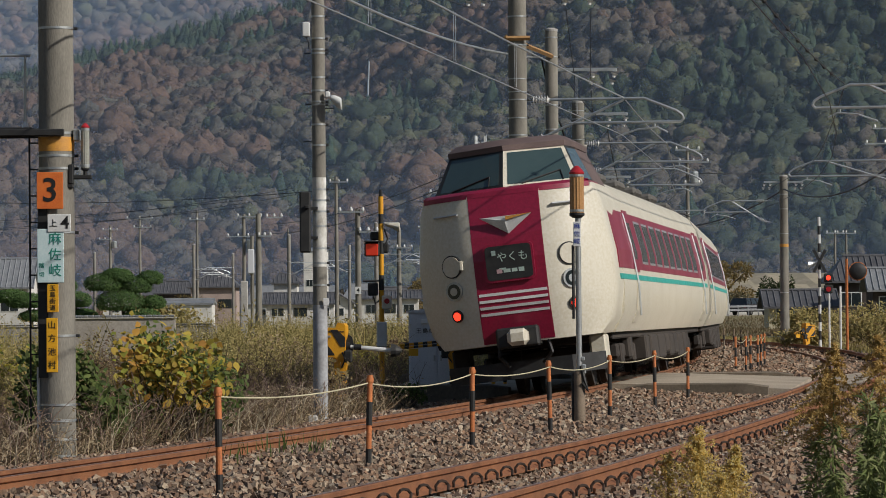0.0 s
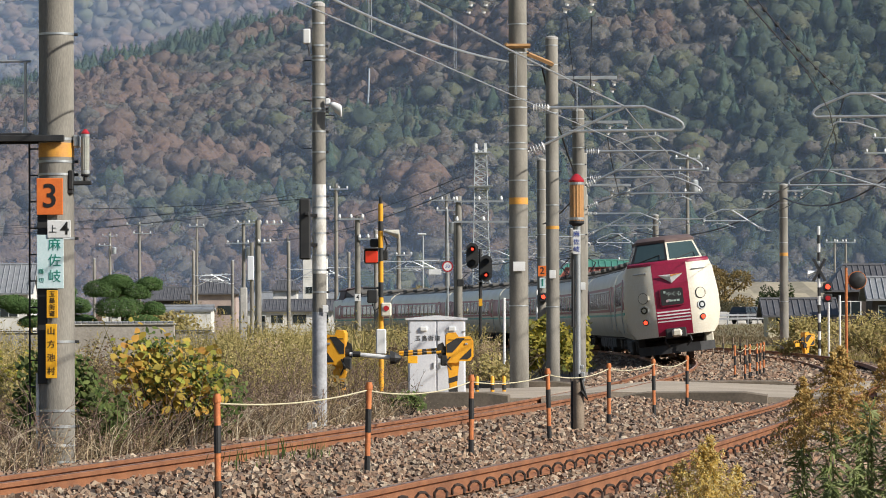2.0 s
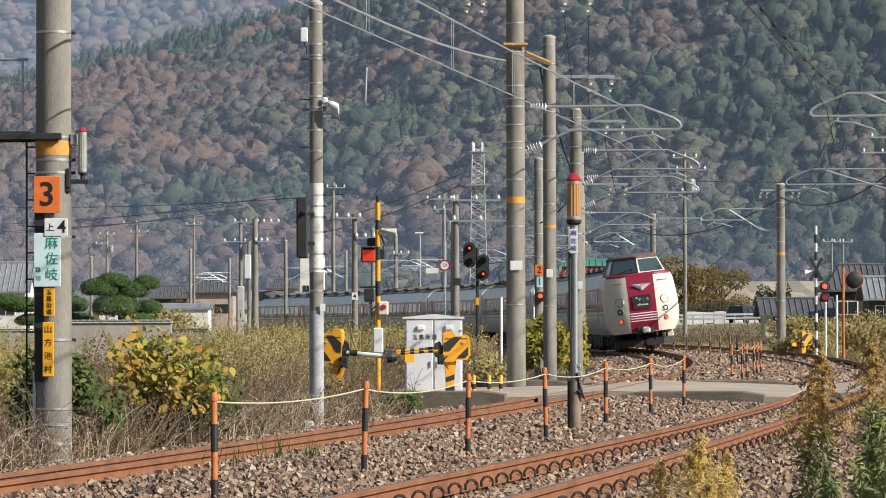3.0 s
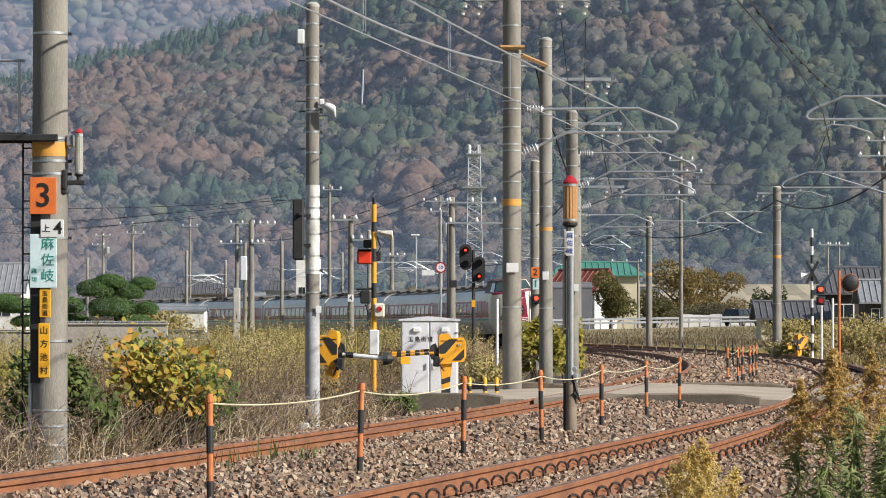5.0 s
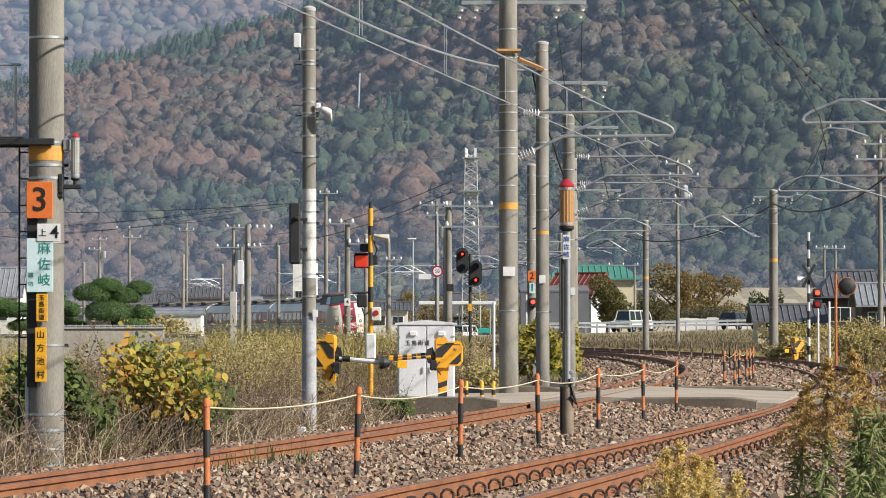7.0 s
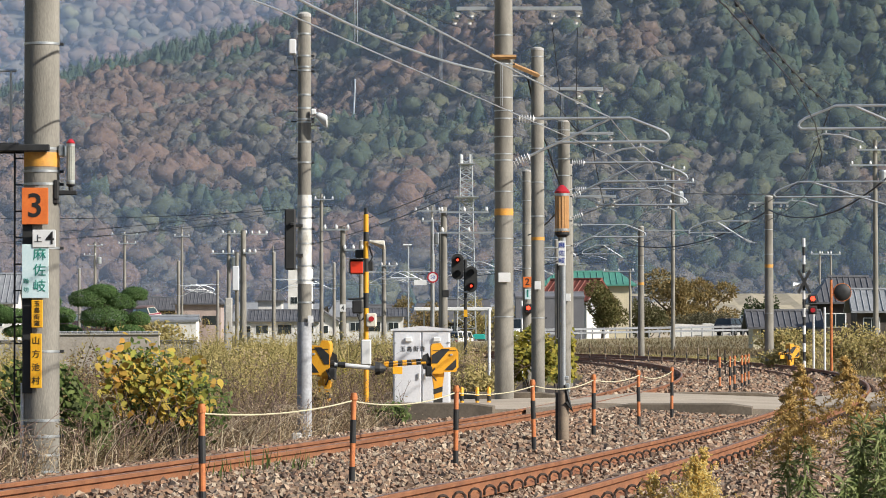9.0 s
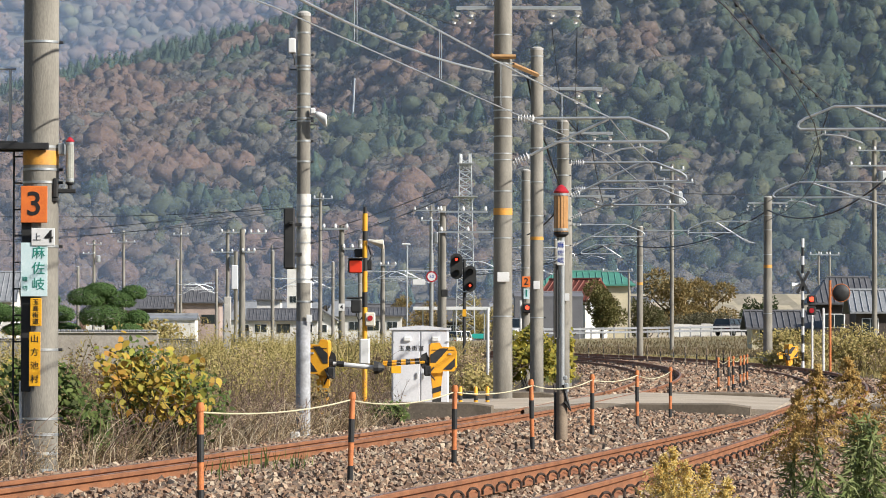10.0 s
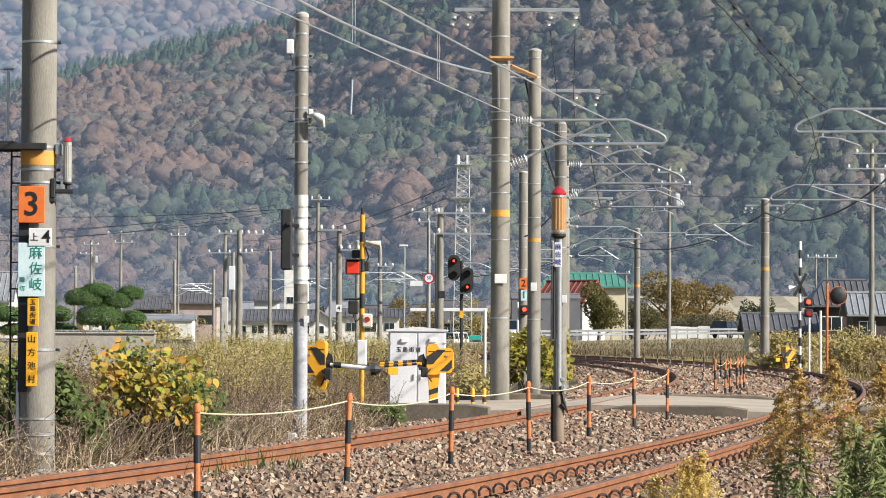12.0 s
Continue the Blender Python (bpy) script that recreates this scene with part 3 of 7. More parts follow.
wire("feeder_wire", [(-3.9, 34.3, 6.07), (1.75, 69.8, 6.47)], 0.02, WIRE, "thick pale feeder cable between the poles", 0.5)
wire("feeder_wire", [(1.75, 69.8, 6.42), (2.2, 72, 5.2), (2.95, 80, 4.4), (2.6, 104, 4.2)], 0.02, WIREDARK, "black drooping feeder cable", 0.15)
wire("feeder_wire", [(13.9, 104, 6.2), (13.25, 137.8, 6.2), (9.0, 174, 5.9), (-2, 260, 5.8)], 0.03, WIREDARK, "black feeder cable along the bend", 0.8)
wire("feeder_wire", [(2.3, 70, 6.0), (3.6, 82, 5.8), (4.6, 97, 4.9)], 0.012, WIREDARK, "thin wire between the poles", 0.1)
wire("hanging_wire", [(2.58, 65, 7.05), (2.75, 70, 6.1), (3.3, 82, 5.7)], 0.008, WIREDARK, "thin dark wire hanging from a cross-arm", 0.08)
wire("hanging_wire", [(2.10, 65, 7.05), (2.45, 70, 5.9)], 0.008, WIREDARK, "thin dark wire hanging from a cross-arm", 0.05)
wire("hanging_wire", [(0.35, 65, 7.05), (-12, 30, 8.6)], 0.008, WIREDARK, "thin dark wire leading off from a cross-arm", 0.15)
for i, (u, top) in enumerate(((-88.5, 5.4), (-82.5, 5.4), (-77, 5.4), (-70, 5.4))):
    ob = thing("dropper", (0, 0, 0), "thin paired dropper wires holding the contact wire", "wire", "droppers", "structure")
    for d in (-0.08, 0.08):
        p = tr(-93.1, -0.27).lerp(tr(-63.5, 0.0), (u + d + 93.1) / 29.6)
        part("strand", M().tube([(p.x, p.y, 4.63), (p.x, p.y, top - 0.1)], 0.004, 4), WIRE, ob)


for i in range(9):
    a, b = tr(-92, 3.7, 5.8), tr(-59.5, 4.2, 5.76)
    u = 0.30 + 0.07 * i
    p = a.lerp(b, u) - Vector((0, 0, 4 * 0.22 * u * (1 - u)))
    tagged(part("wire_bead", M().lathe(p.x, p.y, [(0.012, p.z - 0.04), (0.035, p.z - 0.02), (0.035, p.z + 0.02), (0.012, p.z + 0.04)], 8), BLACK), "small black bead clamped on a wire", "clamp", "wire beads")

# ---- rope fence between the tracks ----
# places along the line and outwards of it; beyond the crossing first close together, then weathered ones far apart
POSTS = [(-103.9, 1.97), (-99.3, 1.98), (-95.2, 2.08), (-90.9, 2.15), (-86.2, 2.17), (-81.5, 2.20), (-77.0, 2.23),
         (-55.0, 1.80), (-53.6, 1.98), (-51.2, 2.03), (-49.6, 2.17), (-47.0, 2.22), (-44.2, 2.30)] + [(-29.0 + 6.0 * i, 2.05) for i in range(26)]


def fence():
    ob, faded = None, False
    tops = []
    for i, (s, o) in enumerate(POSTS):
        p = tr(s, o)
        lean = random.Random(i * 7 + 1)
        if ob is None or (s > -32 and not faded):
            faded = s > -32
            orange = WOODPOST if faded else POSTORANGE
            ob = thing("rope_post", (p.x, p.y, -0.13), "faded brown and black rope-fence post" if faded else "orange and black striped rope-fence post", "post", "rope fence posts")
            part("core", M().lathe(0, 0, [(0.024, -0.2), (0.024, 0.76), (0.016, 0.785)], 10), orange, ob, smooth=True)
            part("dark_band", M().lathe(0, 0, [(0.0265, -0.02), (0.0265, 0.17)], 10), BLACK, ob, smooth=True)
            part("dark_band", M().lathe(0, 0, [(0.0265, 0.37), (0.0265, 0.57)], 10), BLACK, ob, smooth=True)
            part("top_collar", M().lathe(0, 0, [(0.031, 0.735), (0.033, 0.765), (0.022, 0.80)], 10), orange, ob, smooth=True)
            post = ob
        else:
            post = copy_thing(ob, pose(p.x, p.y, -0.13))
        post.matrix_basis = pose(p.x, p.y, -0.13, lean.uniform(-1.5, 1.5), lean.uniform(-1.8, 1.8), lean.uniform(0, 90))
        tops.append((p.x, p.y, 0.60))
    for i, (a, b) in enumerate(zip(tops, tops[1:])):
        if POSTS[i][0] < -45 and POSTS[i + 1][0] - POSTS[i][0] < 10:
            ob2 = wire("rope", [a, b], 0.0062, ROPE, "pale sagging rope strung between the posts", 0.07 if i % 2 else 0.05, "rope")
            ob2["group"], ob2["kind"] = "fence ropes", ""


fence()


# ---- signs and fittings on the near pole ----
def board(name, parent_at, w, h, material, label, category="sign", depth=0.012, group=""):
    ob = thing(name, parent_at, label, category, group)
    part("panel", M().box(0, 0, 0, w, depth, h, 0.004), material, ob)
    part("bracket", M().box(0, 0.03, h * 0.3, w * 0.7, 0.045, 0.02, 0.003).box(0, 0.03, -h * 0.3, w * 0.7, 0.045, 0.02, 0.003), STEEL, ob)
    return ob


def glyphs(ob, text, size, x, z, material, step=0.0, y=-0.008):
    """Characters down a board, one below another where step is given."""
    for i, ch in enumerate(text if step else [text]):
        words(ch, size, material, ob, pose(x, y, z - i * step, 90, 0, 0), "character")


F1 = 34.5 - 0.215
b = board("number_sign", (-4.133, F1, 2.47), 0.268, 0.372, ORANGE, "square orange sign with a black number three on a pole")
glyphs(b, "3", 0.34, 0, -0.005, INK)
b = board("pole_plate", (-4.04, F1 - 0.01, 2.14), 0.235, 0.18, WHITE, "small white pole plate with black characters")
glyphs(b, "上", 0.085, -0.06, -0.005, INK)
glyphs(b, "4", 0.18, 0.06, 0.0, INK)
b = board("crossing_name_sign", (-4.13, F1, 1.81), 0.27, 0.545, SIGNCYAN, "pale crossing name sign with green characters")
glyphs(b, "麻佐岐", 0.135, 0.045, 0.165, INKGREEN, 0.16)
glyphs(b, "踏切", 0.055, -0.09, -0.10, INKGREEN, 0.09)
b = board("route_sign", (-4.11, F1, 1.38), 0.115, 0.28, SIGNYELLOW, "narrow amber sign with four black characters")
glyphs(b, "玉島街道", 0.062, 0, 0.10, INK, 0.066)
b = board("village_sign", (-4.12, F1, 0.905), 0.115, 0.55, SIGNYELLOW, "tall amber sign with four black characters")
glyphs(b, "山方池村", 0.085, 0, 0.20, INK, 0.135)
# black strip: sign mount, and the pole's shaded left side put in as colour
tagged(part("sign_backing", M().box(-4.215, F1 + 0.055, 1.45, 0.10, 0.02, 1.75, 0.004), BLACK), "black strip for the sign mount and the pole's shaded side", "sign backing")
tagged(part("cable_conduit", M().tube([(-4.275, 34.42, -0.35), (-4.275, 34.42, 0.68)], 0.018, 8), WHITE), "white plastic conduit down the pole", "conduit")


def tube_lantern(x, y, z, h, r, material, label, cap=REDLENS):
    """An upright ribbed lantern with a red conical cap."""
    ob = thing("warning_lantern", (x, y, z), label, "lantern", "tube lanterns")
    n = 28
    ring = [(r * (1.0 if i % 2 else 0.93) * math.cos(2 * math.pi * i / n), r * (1.0 if i % 2 else 0.93) * math.sin(2 * math.pi * i / n)) for i in range(n)]
    part("tube", M().loft([[(x, y, z) for x, y in ring] for z in (0, h)]), material, ob, "fluted lantern tube")
    part("collar", M().lathe(0, 0, [(r * 1.03, h * 0.03), (r * 1.03, h * 0.09)], 18), STEEL, ob)
    part("collar", M().lathe(0, 0, [(r * 1.03, h * 0.93), (r * 1.03, h * 0.99)], 18), STEEL, ob)
    part("cap", M().lathe(0, 0, [(r * 1.08, h), (r * 1.08, h + r * 0.25), (r * 0.55, h + r * 0.9), (r * 0.2, h + r * 1.15)], 18), cap, ob, "red cap", smooth=True)
    part("base", M().lathe(0, 0, [(r * 0.6, -r * 0.7), (r * 1.05, -r * 0.35), (r * 1.05, 0)], 18), DARKSTEEL, ob, smooth=True)
    return ob


tube_lantern(-3.785, 34.4, 2.70, 0.41, 0.042, TUBEGREY, "slender ribbed warning lantern with a red cap on a pole")
ob = thing("lantern_bracket", (-3.9, 34.4, 2.61), "black lantern bracket with two cable glands", "bracket")
part("arm", M().box(0.06, 0, 0.0, 0.24, 0.05, 0.045, 0.008), BLACK, ob)
part("stem", M().tube([(0.115, 0, 0.0), (0.115, 0, 0.10)], 0.022, 8), BLACK, ob)
part("clamp", M().box(-0.03, 0, 0.03, 0.05, 0.08, 0.20, 0.01).box(-0.05, 0, -0.09, 0.09, 0.06, 0.05, 0.01), BLACK, ob)
ob = thing("pole_platform", (-4.09, 34.5, 3.06), "dark steel maintenance platform bracketed to the pole", "platform")
part("beam", M().box(-0.52, -0.21, 0, 1.25, 0.06, 0.07, 0.008), DARKSTEEL, ob)
part("beam", M().box(-0.52, 0.21, 0, 1.25, 0.06, 0.07, 0.008), DARKSTEEL, ob)
part("deck", M().box(-0.7, 0, 0.045, 0.95, 0.44, 0.02, 0.004), DARKSTEEL, ob)
part("clamp", M().box(0.21, 0, -0.02, 0.06, 0.2, 0.12, 0.01), STEEL, ob)
part("mast", M().tube([(-0.315, 0, 0.05), (-0.315, 0, 0.80)], 0.014, 8), STEEL, ob, "thin upright rail")
part("mast_arm", M().tube([(-0.75, 0, 0.80), (-0.26, 0, 0.80)], 0.014, 8), STEEL, ob)
part("insulator", M().lathe(-0.315, 0, [(0.035, 0.05), (0.03, 0.09), (0.012, 0.13)], 10), PORCELAIN, ob)
ob = thing("pole_ladder", (-4.28, 34.62, -0.35), "narrow dark steel ladder beside the pole", "ladder")
for dx in (-0.10, 0.02):
    part("side_rail", M().tube([(dx, 0, 0), (dx, 0, 3.4)], 0.011, 6), DARKSTEEL, ob)
for i in range(12):
    part("rung", M().tube([(-0.10, 0, 0.35 + i * 0.27), (0.02, 0, 0.35 + i * 0.27)], 0.009, 6), DARKSTEEL, ob)

# ---- fittings of the slim white-banded pole ----
ob = thing("signal_backboard", (-2.075, 45.9, 2.04), "tall black signal backboard seen from the side on a slim pole", "signal")
part("board", M().box(0, 0, 0.415, 0.15, 0.10, 0.83, 0.02), BLACK, ob)
part("hood", M().box(0.03, -0.08, 0.62, 0.06, 0.1, 0.05, 0.01), BLACK, ob)
part("bracket", M().box(0.12, 0, 0.6, 0.10, 0.04, 0.04), DARKSTEEL, ob)
part("bracket", M().box(0.12, 0, 0.2, 0.10, 0.04, 0.04), DARKSTEEL, ob)
ob = thing("junction_box", (-2.045, 45.95, 4.97), "small white junction box high on a slim pole", "box")
part("case", M().box(0, 0, 0.1, 0.10, 0.12, 0.20, 0.012), WHITE, ob)
part("gland", M().tube([(0.0, 0, 0), (0.03, 0, -0.05), (0.04, 0, -0.16)], 0.012, 6), BLACK, ob)
ob = thing("floodlight", (-1.66, 45.9, 4.08), "white round floodlight bracketed to a slim pole", "lamp")
part("head", M().loft([[Vector((0.02 + dx, -0.05 + r * math.sin(q), 0.0 - dz + r * math.cos(q))) for q in (2 * math.pi * i / 14 for i in range(14))] for dx, dz, r in ((-0.08, -0.06, 0.035), (-0.02, -0.02, 0.07), (0.06, 0.03, 0.085), (0.07, 0.035, 0.075))]), WHITE, ob, smooth=True)
part("yoke", M().tube([(-0.14, 0, 0.06), (-0.06, 0, 0.09), (0.02, 0, 0.0)], 0.014, 6), STEEL, ob)
part("neck", M().box(-0.10, 0, 0.10, 0.07, 0.06, 0.09, 0.015), WHITE, ob)
tagged(part("plate", M().box(-1.80, 45.88, 1.37, 0.075, 0.01, 0.10, 0.003), WHITE), "small white plate on a slim pole", "plate")
for z, d in ((4.75, -0.12), (4.20, -0.13), (4.06, -0.10), (3.55, -0.13), (4.0, 0.13)):
    tagged(part("step_bolt", M().tube([(-1.886 + 0.085 * (1 if d > 0 else -1), 46, z), (-1.886 + 0.085 * (1 if d > 0 else -1) + d, 46, z)], 0.008, 6), DARKSTEEL), "steel step bolt on a slim pole", "bolt", "step bolts")

# plates on the other poles
board("pole_plate", (1.165, 65 - 0.21, 2.25), 0.23, 0.18, WHITE, "white plate strapped to a concrete pole", group="white pole plates")
board("pole_plate", (1.94, 70 - 0.17, 2.17), 0.13, 0.17, WHITE, "small white plate strapped to a concrete pole", group="white pole plates")
board("pole_plate", (3.0, 82 - 0.19, 2.05), 0.13, 0.18, WHITE, "small white plate strapped to a concrete pole", group="white pole plates")
b = board("number_sign", (2.59, 104.8, 2.77), 0.25, 0.33, ORANGE, "square orange sign with a black number two on a pole")
glyphs(b, "2", 0.30, 0, 0, INK)
b = board("pole_plate", (2.60, 104.8, 2.40), 0.18, 0.32, SIGNCYAN, "pale sign below an orange number sign")
part("bar", M().box(0, -0.009, 0.02, 0.05, 0.004, 0.22), INKGREEN, b)
ob = thing("repeater_signal", (2.62, 104.78, 1.95), "small black repeater signal glowing red on a pole", "signal")
part("case", M().box(0, 0, 0, 0.24, 0.16, 0.30, 0.03), BLACK, ob)
part("lens", M().tube([(0.0, -0.08, 0.02), (0.0, -0.10, 0.02)], 0.065, 16), LIT_RED, ob, "lit red lens")
tagged(part("cable_pipe", M().tube([(2.42, 104.85, -0.3), (2.42, 104.85, 2.2)], 0.03, 8), WHITE), "white pipe down a pole", "pipe")

# ---- lantern post between the tracks ----
ob = thing("lantern_post", (1.41, 40, -0.13), "weathered square-footed post carrying a thin pipe", "post")
part("foot_post", M().lathe(0, 0, [(0.07, -0.2), (0.068, 0.60), (0.05, 0.64)], 16), WOODPOST, ob, smooth=True)
part("side_batten", M().box(-0.075, 0, 0.30, 0.035, 0.04, 0.62, 0.006), DARKSTEEL, ob)
part("pipe", M().tube([(0, 0, 0.6), (0, 0, 2.50)], 0.034, 12), STEEL, ob, smooth=True)
part("black_sleeve", M().tube([(-0.06, -0.01, 1.25), (-0.06, -0.01, 2.12)], 0.018, 8), BLACK, ob)
part("cable_tie", M().tube([(0.02, -0.05, 0.70), (0.06, -0.06, 0.52), (0.10, -0.05, 0.40), (0.03, -0.07, 0.50)], 0.022, 6), BLACK, ob, "black cable wrapped round the post")
part("clamp", M().box(0.05, 0, 0.66, 0.06, 0.08, 0.12, 0.015).box(0.04, 0, 0.78, 0.05, 0.07, 0.05, 0.01), STEEL, ob)
tube_lantern(1.40, 40, 2.37, 0.46, 0.085, TUBE, "amber ribbed warning lantern with a red cap on a pipe post")
b = board("crossing_name_plate", (1.395, 39.94, 2.12), 0.088, 0.29, WHITE, "small white name plate with blue characters")
glyphs(b, "麻佐岐", 0.075, 0, 0.09, INKBLUE, 0.09)

# ---- level crossing equipment ----
ob = thing("relay_cabinet", (-0.39, 60.6, -0.2), "light grey two-door crossing control cabinet", "cabinet")
part("case", M().box(0, 0, 0.74, 1.02, 0.75, 1.42, 0.015), BOXGREY, ob)
part("roof", M().loft([[(-0.55, -0.42, 1.43), (0.55, -0.42, 1.43), (0.55, 0.42, 1.43), (-0.55, 0.42, 1.43)], [(-0.55, -0.42, 1.46), (0.55, -0.42, 1.46), (0.55, 0.42, 1.46), (-0.55, 0.42, 1.46)], [(-0.05, -0.42, 1.51), (0.05, -0.42, 1.51), (0.05, 0.42, 1.51), (-0.05, 0.42, 1.51)]]), BOXGREY, ob, "low pitched cabinet lid")
for sx in (-1, 1):
    d = part("door", M().box(sx * 0.25, -0.385, 0.74, 0.475, 0.03, 1.34, 0.008), BOXGREY, ob)
    part("vent_hood", M().box(sx * 0.25 + 0.02, -0.41, 1.27, 0.13, 0.06, 0.08, 0.012), WHITE, d)
    part("hinge", M().box(sx * 0.48, -0.405, 1.22, 0.05, 0.02, 0.03, 0.004), STEEL, d)
    part("handle", M().box(sx * 0.06, -0.41, 0.62, 0.03, 0.03, 0.11, 0.006), STEEL, d)
for i, ch in enumerate("玉島街道"):
    words(ch, 0.10, INK, ob, pose(-0.33 + i * 0.115, -0.404, 1.10, 90, 0, 0), "character")
part("plinth", M().box(0, 0, -0.05, 1.1, 0.85, 0.2, 0.01), CONCRETE_LIGHT, ob)


def gate_machine(x, y, z, rz, arm_len, d, striped, slim=1.0):
    """A barrier machine: a hooded yellow housing with broad black slashes on a tapered column, with its crank and its arm; d is the arm's side."""
    ob = thing("crossing_gate", pose(x, y, z, 0, 0, rz), "yellow crossing gate machine with black hazard slashes", "gate", "crossing gate machines")
    def mir(pts):
        return [(d * px * slim, pz) for px, pz in pts]
    part("foot", M().box(d * 0.10 * slim, 0, 0.02, 0.30, 0.30, 0.05, 0.01), DARKSTEEL, ob)
    part("column", M().loft([[(d * 0.10 * slim + sx * w, sy * 0.09, zz) for sx, sy in ((-1, -1), (1, -1), (1, 1), (-1, 1))] for w, zz in ((0.060, 0.0), (0.070, 0.32), (0.105, 0.60), (0.105, 0.66))]), YELLOW, ob)
    for z0 in (0.05, 0.24):
        part("column_band", M().plate([(d * 0.10 * slim - 0.075, z0), (d * 0.10 * slim + 0.075, z0 + 0.05), (d * 0.10 * slim + 0.075, z0 + 0.14), (d * 0.10 * slim - 0.075, z0 + 0.09)], -0.096, 0.096), BLACK, ob, "black hazard band")
    h = part("housing", M().plate(mir([(0.23, 0.66), (0.23, 1.08), (0.20, 1.12), (0.06, 1.13), (0.01, 1.05), (-0.19, 1.06), (-0.23, 1.02), (-0.22, 0.66), (-0.19, 0.63), (0.0, 0.63), (0.04, 0.60), (0.20, 0.60)]), -0.16, 0.16), YELLOW, ob, "hooded yellow gate housing")
    part("slash", M().plate(mir([(0.22, 0.78), (0.22, 0.92), (0.05, 1.03), (-0.10, 1.03), (0.12, 0.78)]), -0.166, -0.155), BLACK, h, "black hazard slash")
    part("slash", M().plate(mir([(0.0, 0.66), (-0.21, 0.86), (-0.21, 0.72), (-0.15, 0.66)]), -0.166, -0.155), BLACK, h, "black hazard slash")
    part("lid_seam", M().box(0, -0.163, 1.0, 0.40 * slim, 0.006, 0.012), DARKSTEEL, h)
    part("side_cover", M().box(-d * 0.235 * slim, 0, 0.84, 0.03, 0.24, 0.30, 0.012), YELLOW, h)
    part("latch", M().box(-d * 0.12 * slim, -0.17, 0.93, 0.05, 0.02, 0.03, 0.004), STEEL, h)
    c = part("crank", M().tube([(d * 0.20 * slim, -0.05, 0.80), (d * (0.23 * slim + 0.06), -0.05, 0.80)], 0.085, 16), DARKSTEEL, ob, "dark crank with bolts")
    for a in range(5):
        part("bolt", M().tube([(d * (0.23 * slim + 0.05), -0.05 + 0.055 * math.cos(a * 1.257), 0.80 + 0.055 * math.sin(a * 1.257)), (d * (0.23 * slim + 0.08), -0.05 + 0.055 * math.cos(a * 1.257), 0.80 + 0.055 * math.sin(a * 1.257))], 0.014, 6), STEEL, c)
    part("crank_plate", M().plate(mir([(0.25, 0.66), (0.36, 0.68), (0.40, 0.80), (0.37, 0.92), (0.28, 0.96), (0.25, 0.88)]), -0.12, -0.09), BLACK, c)
    part("crank_plate", M().plate(mir([(0.25, 0.70), (0.34, 0.72), (0.37, 0.80), (0.33, 0.88), (0.25, 0.86)]), 0.02, 0.05), BLACK, c)
    part("weight", M().box(d * (0.23 * slim + 0.04), -0.17, 0.64, 0.12, 0.08, 0.18, 0.02), BLACK, ob, "black counterweight")
    part("hose", M().tube([(d * 0.16 * slim, -0.17, 0.70), (d * 0.24 * slim, -0.22, 0.60), (d * 0.14 * slim, -0.14, 0.48)], 0.012, 6), BLACK, ob)
    x0 = 0.30 * slim + 0.02
    if striped > 0:
        for dy, dz in ((-0.16, 0.0), (0.08, 0.05)):
            n = 9
            for i in range(n):
                a, b = d * (x0 + arm_len * i / n), d * (x0 + arm_len * (i + 1) / n)
                part("arm_section", M().tube([(a, dy * (1 - i / n), 0.79 + dz - 0.006 * i), (b, dy * (1 - (i + 1) / n), 0.79 + dz - 0.006 * (i + 1))], 0.024, 8), YELLOW if i % 2 == 0 else BLACK, ob)
        part("arm_flag", M().box(d * (x0 + arm_len * 0.68), -0.09, 0.66, 0.17, 0.01, 0.13, 0.003), SIGNYELLOW, ob, "amber flag hanging from the arm")
    else:
        part("arm", M().tube([(d * x0, -0.10, 0.78), (d * (x0 + arm_len), -0.10, 0.72)], 0.034, 10), WHITE, ob, "white barrier arm stub")
        part("arm_clamp", M().loft([[(d * (x0 + arm_len + a), -0.10 + r * math.cos(q), 0.72 + r * math.sin(q)) for q in (2 * math.pi * i / 12 for i in range(12))] for a, r in ((-0.02, 0.10), (0.05, 0.085), (0.13, 0.03))]), BLACK, ob, "black cone-shaped arm clamp")
        part("arm_collar", M().tube([(d * (x0 + 0.05), -0.10, 0.777), (d * (x0 + 0.16), -0.10, 0.77)], 0.045, 10), DARKSTEEL, ob)
    return ob


gate_machine(0.0, 59.2, -0.12, 4, 0.72, -1, 1)
gate_machine(-1.80, 49.6, -0.05, -6, 0.62, 1, -1, 0.68)
gate_machine(12.45, 121, -0.32, 25, 0.3, -1, 1, 0.85)

ob = thing("crossing_warning_mast", (-1.28, 56, -0.3), "yellow and black crossing warning mast with a red flashing lamp", "signal mast")
zz = [0, 0.9, 1.15, 1.9, 2.15, 2.5, 2.72, 3.0, 3.16, 3.45]
for i, (a, b) in enumerate(zip(zz, zz[1:])):
    part("pole_section", M().tube([(0, 0, a), (0, 0, b)], 0.042, 12), YELLOW if i % 2 == 0 else BLACK, ob, smooth=True)
part("pole_tip", M().tube([(0, 0, 3.45), (0, 0, 3.56)], 0.03, 10), BLACK, ob)
hood = part("lamp_box", M().box(-0.15, -0.03, 2.58, 0.25, 0.14, 0.24, 0.02), BLACK, ob, "black lamp box")
part("lamp_hood", M().box(-0.15, -0.14, 2.705, 0.26, 0.12, 0.015, 0.004), BLACK, hood)
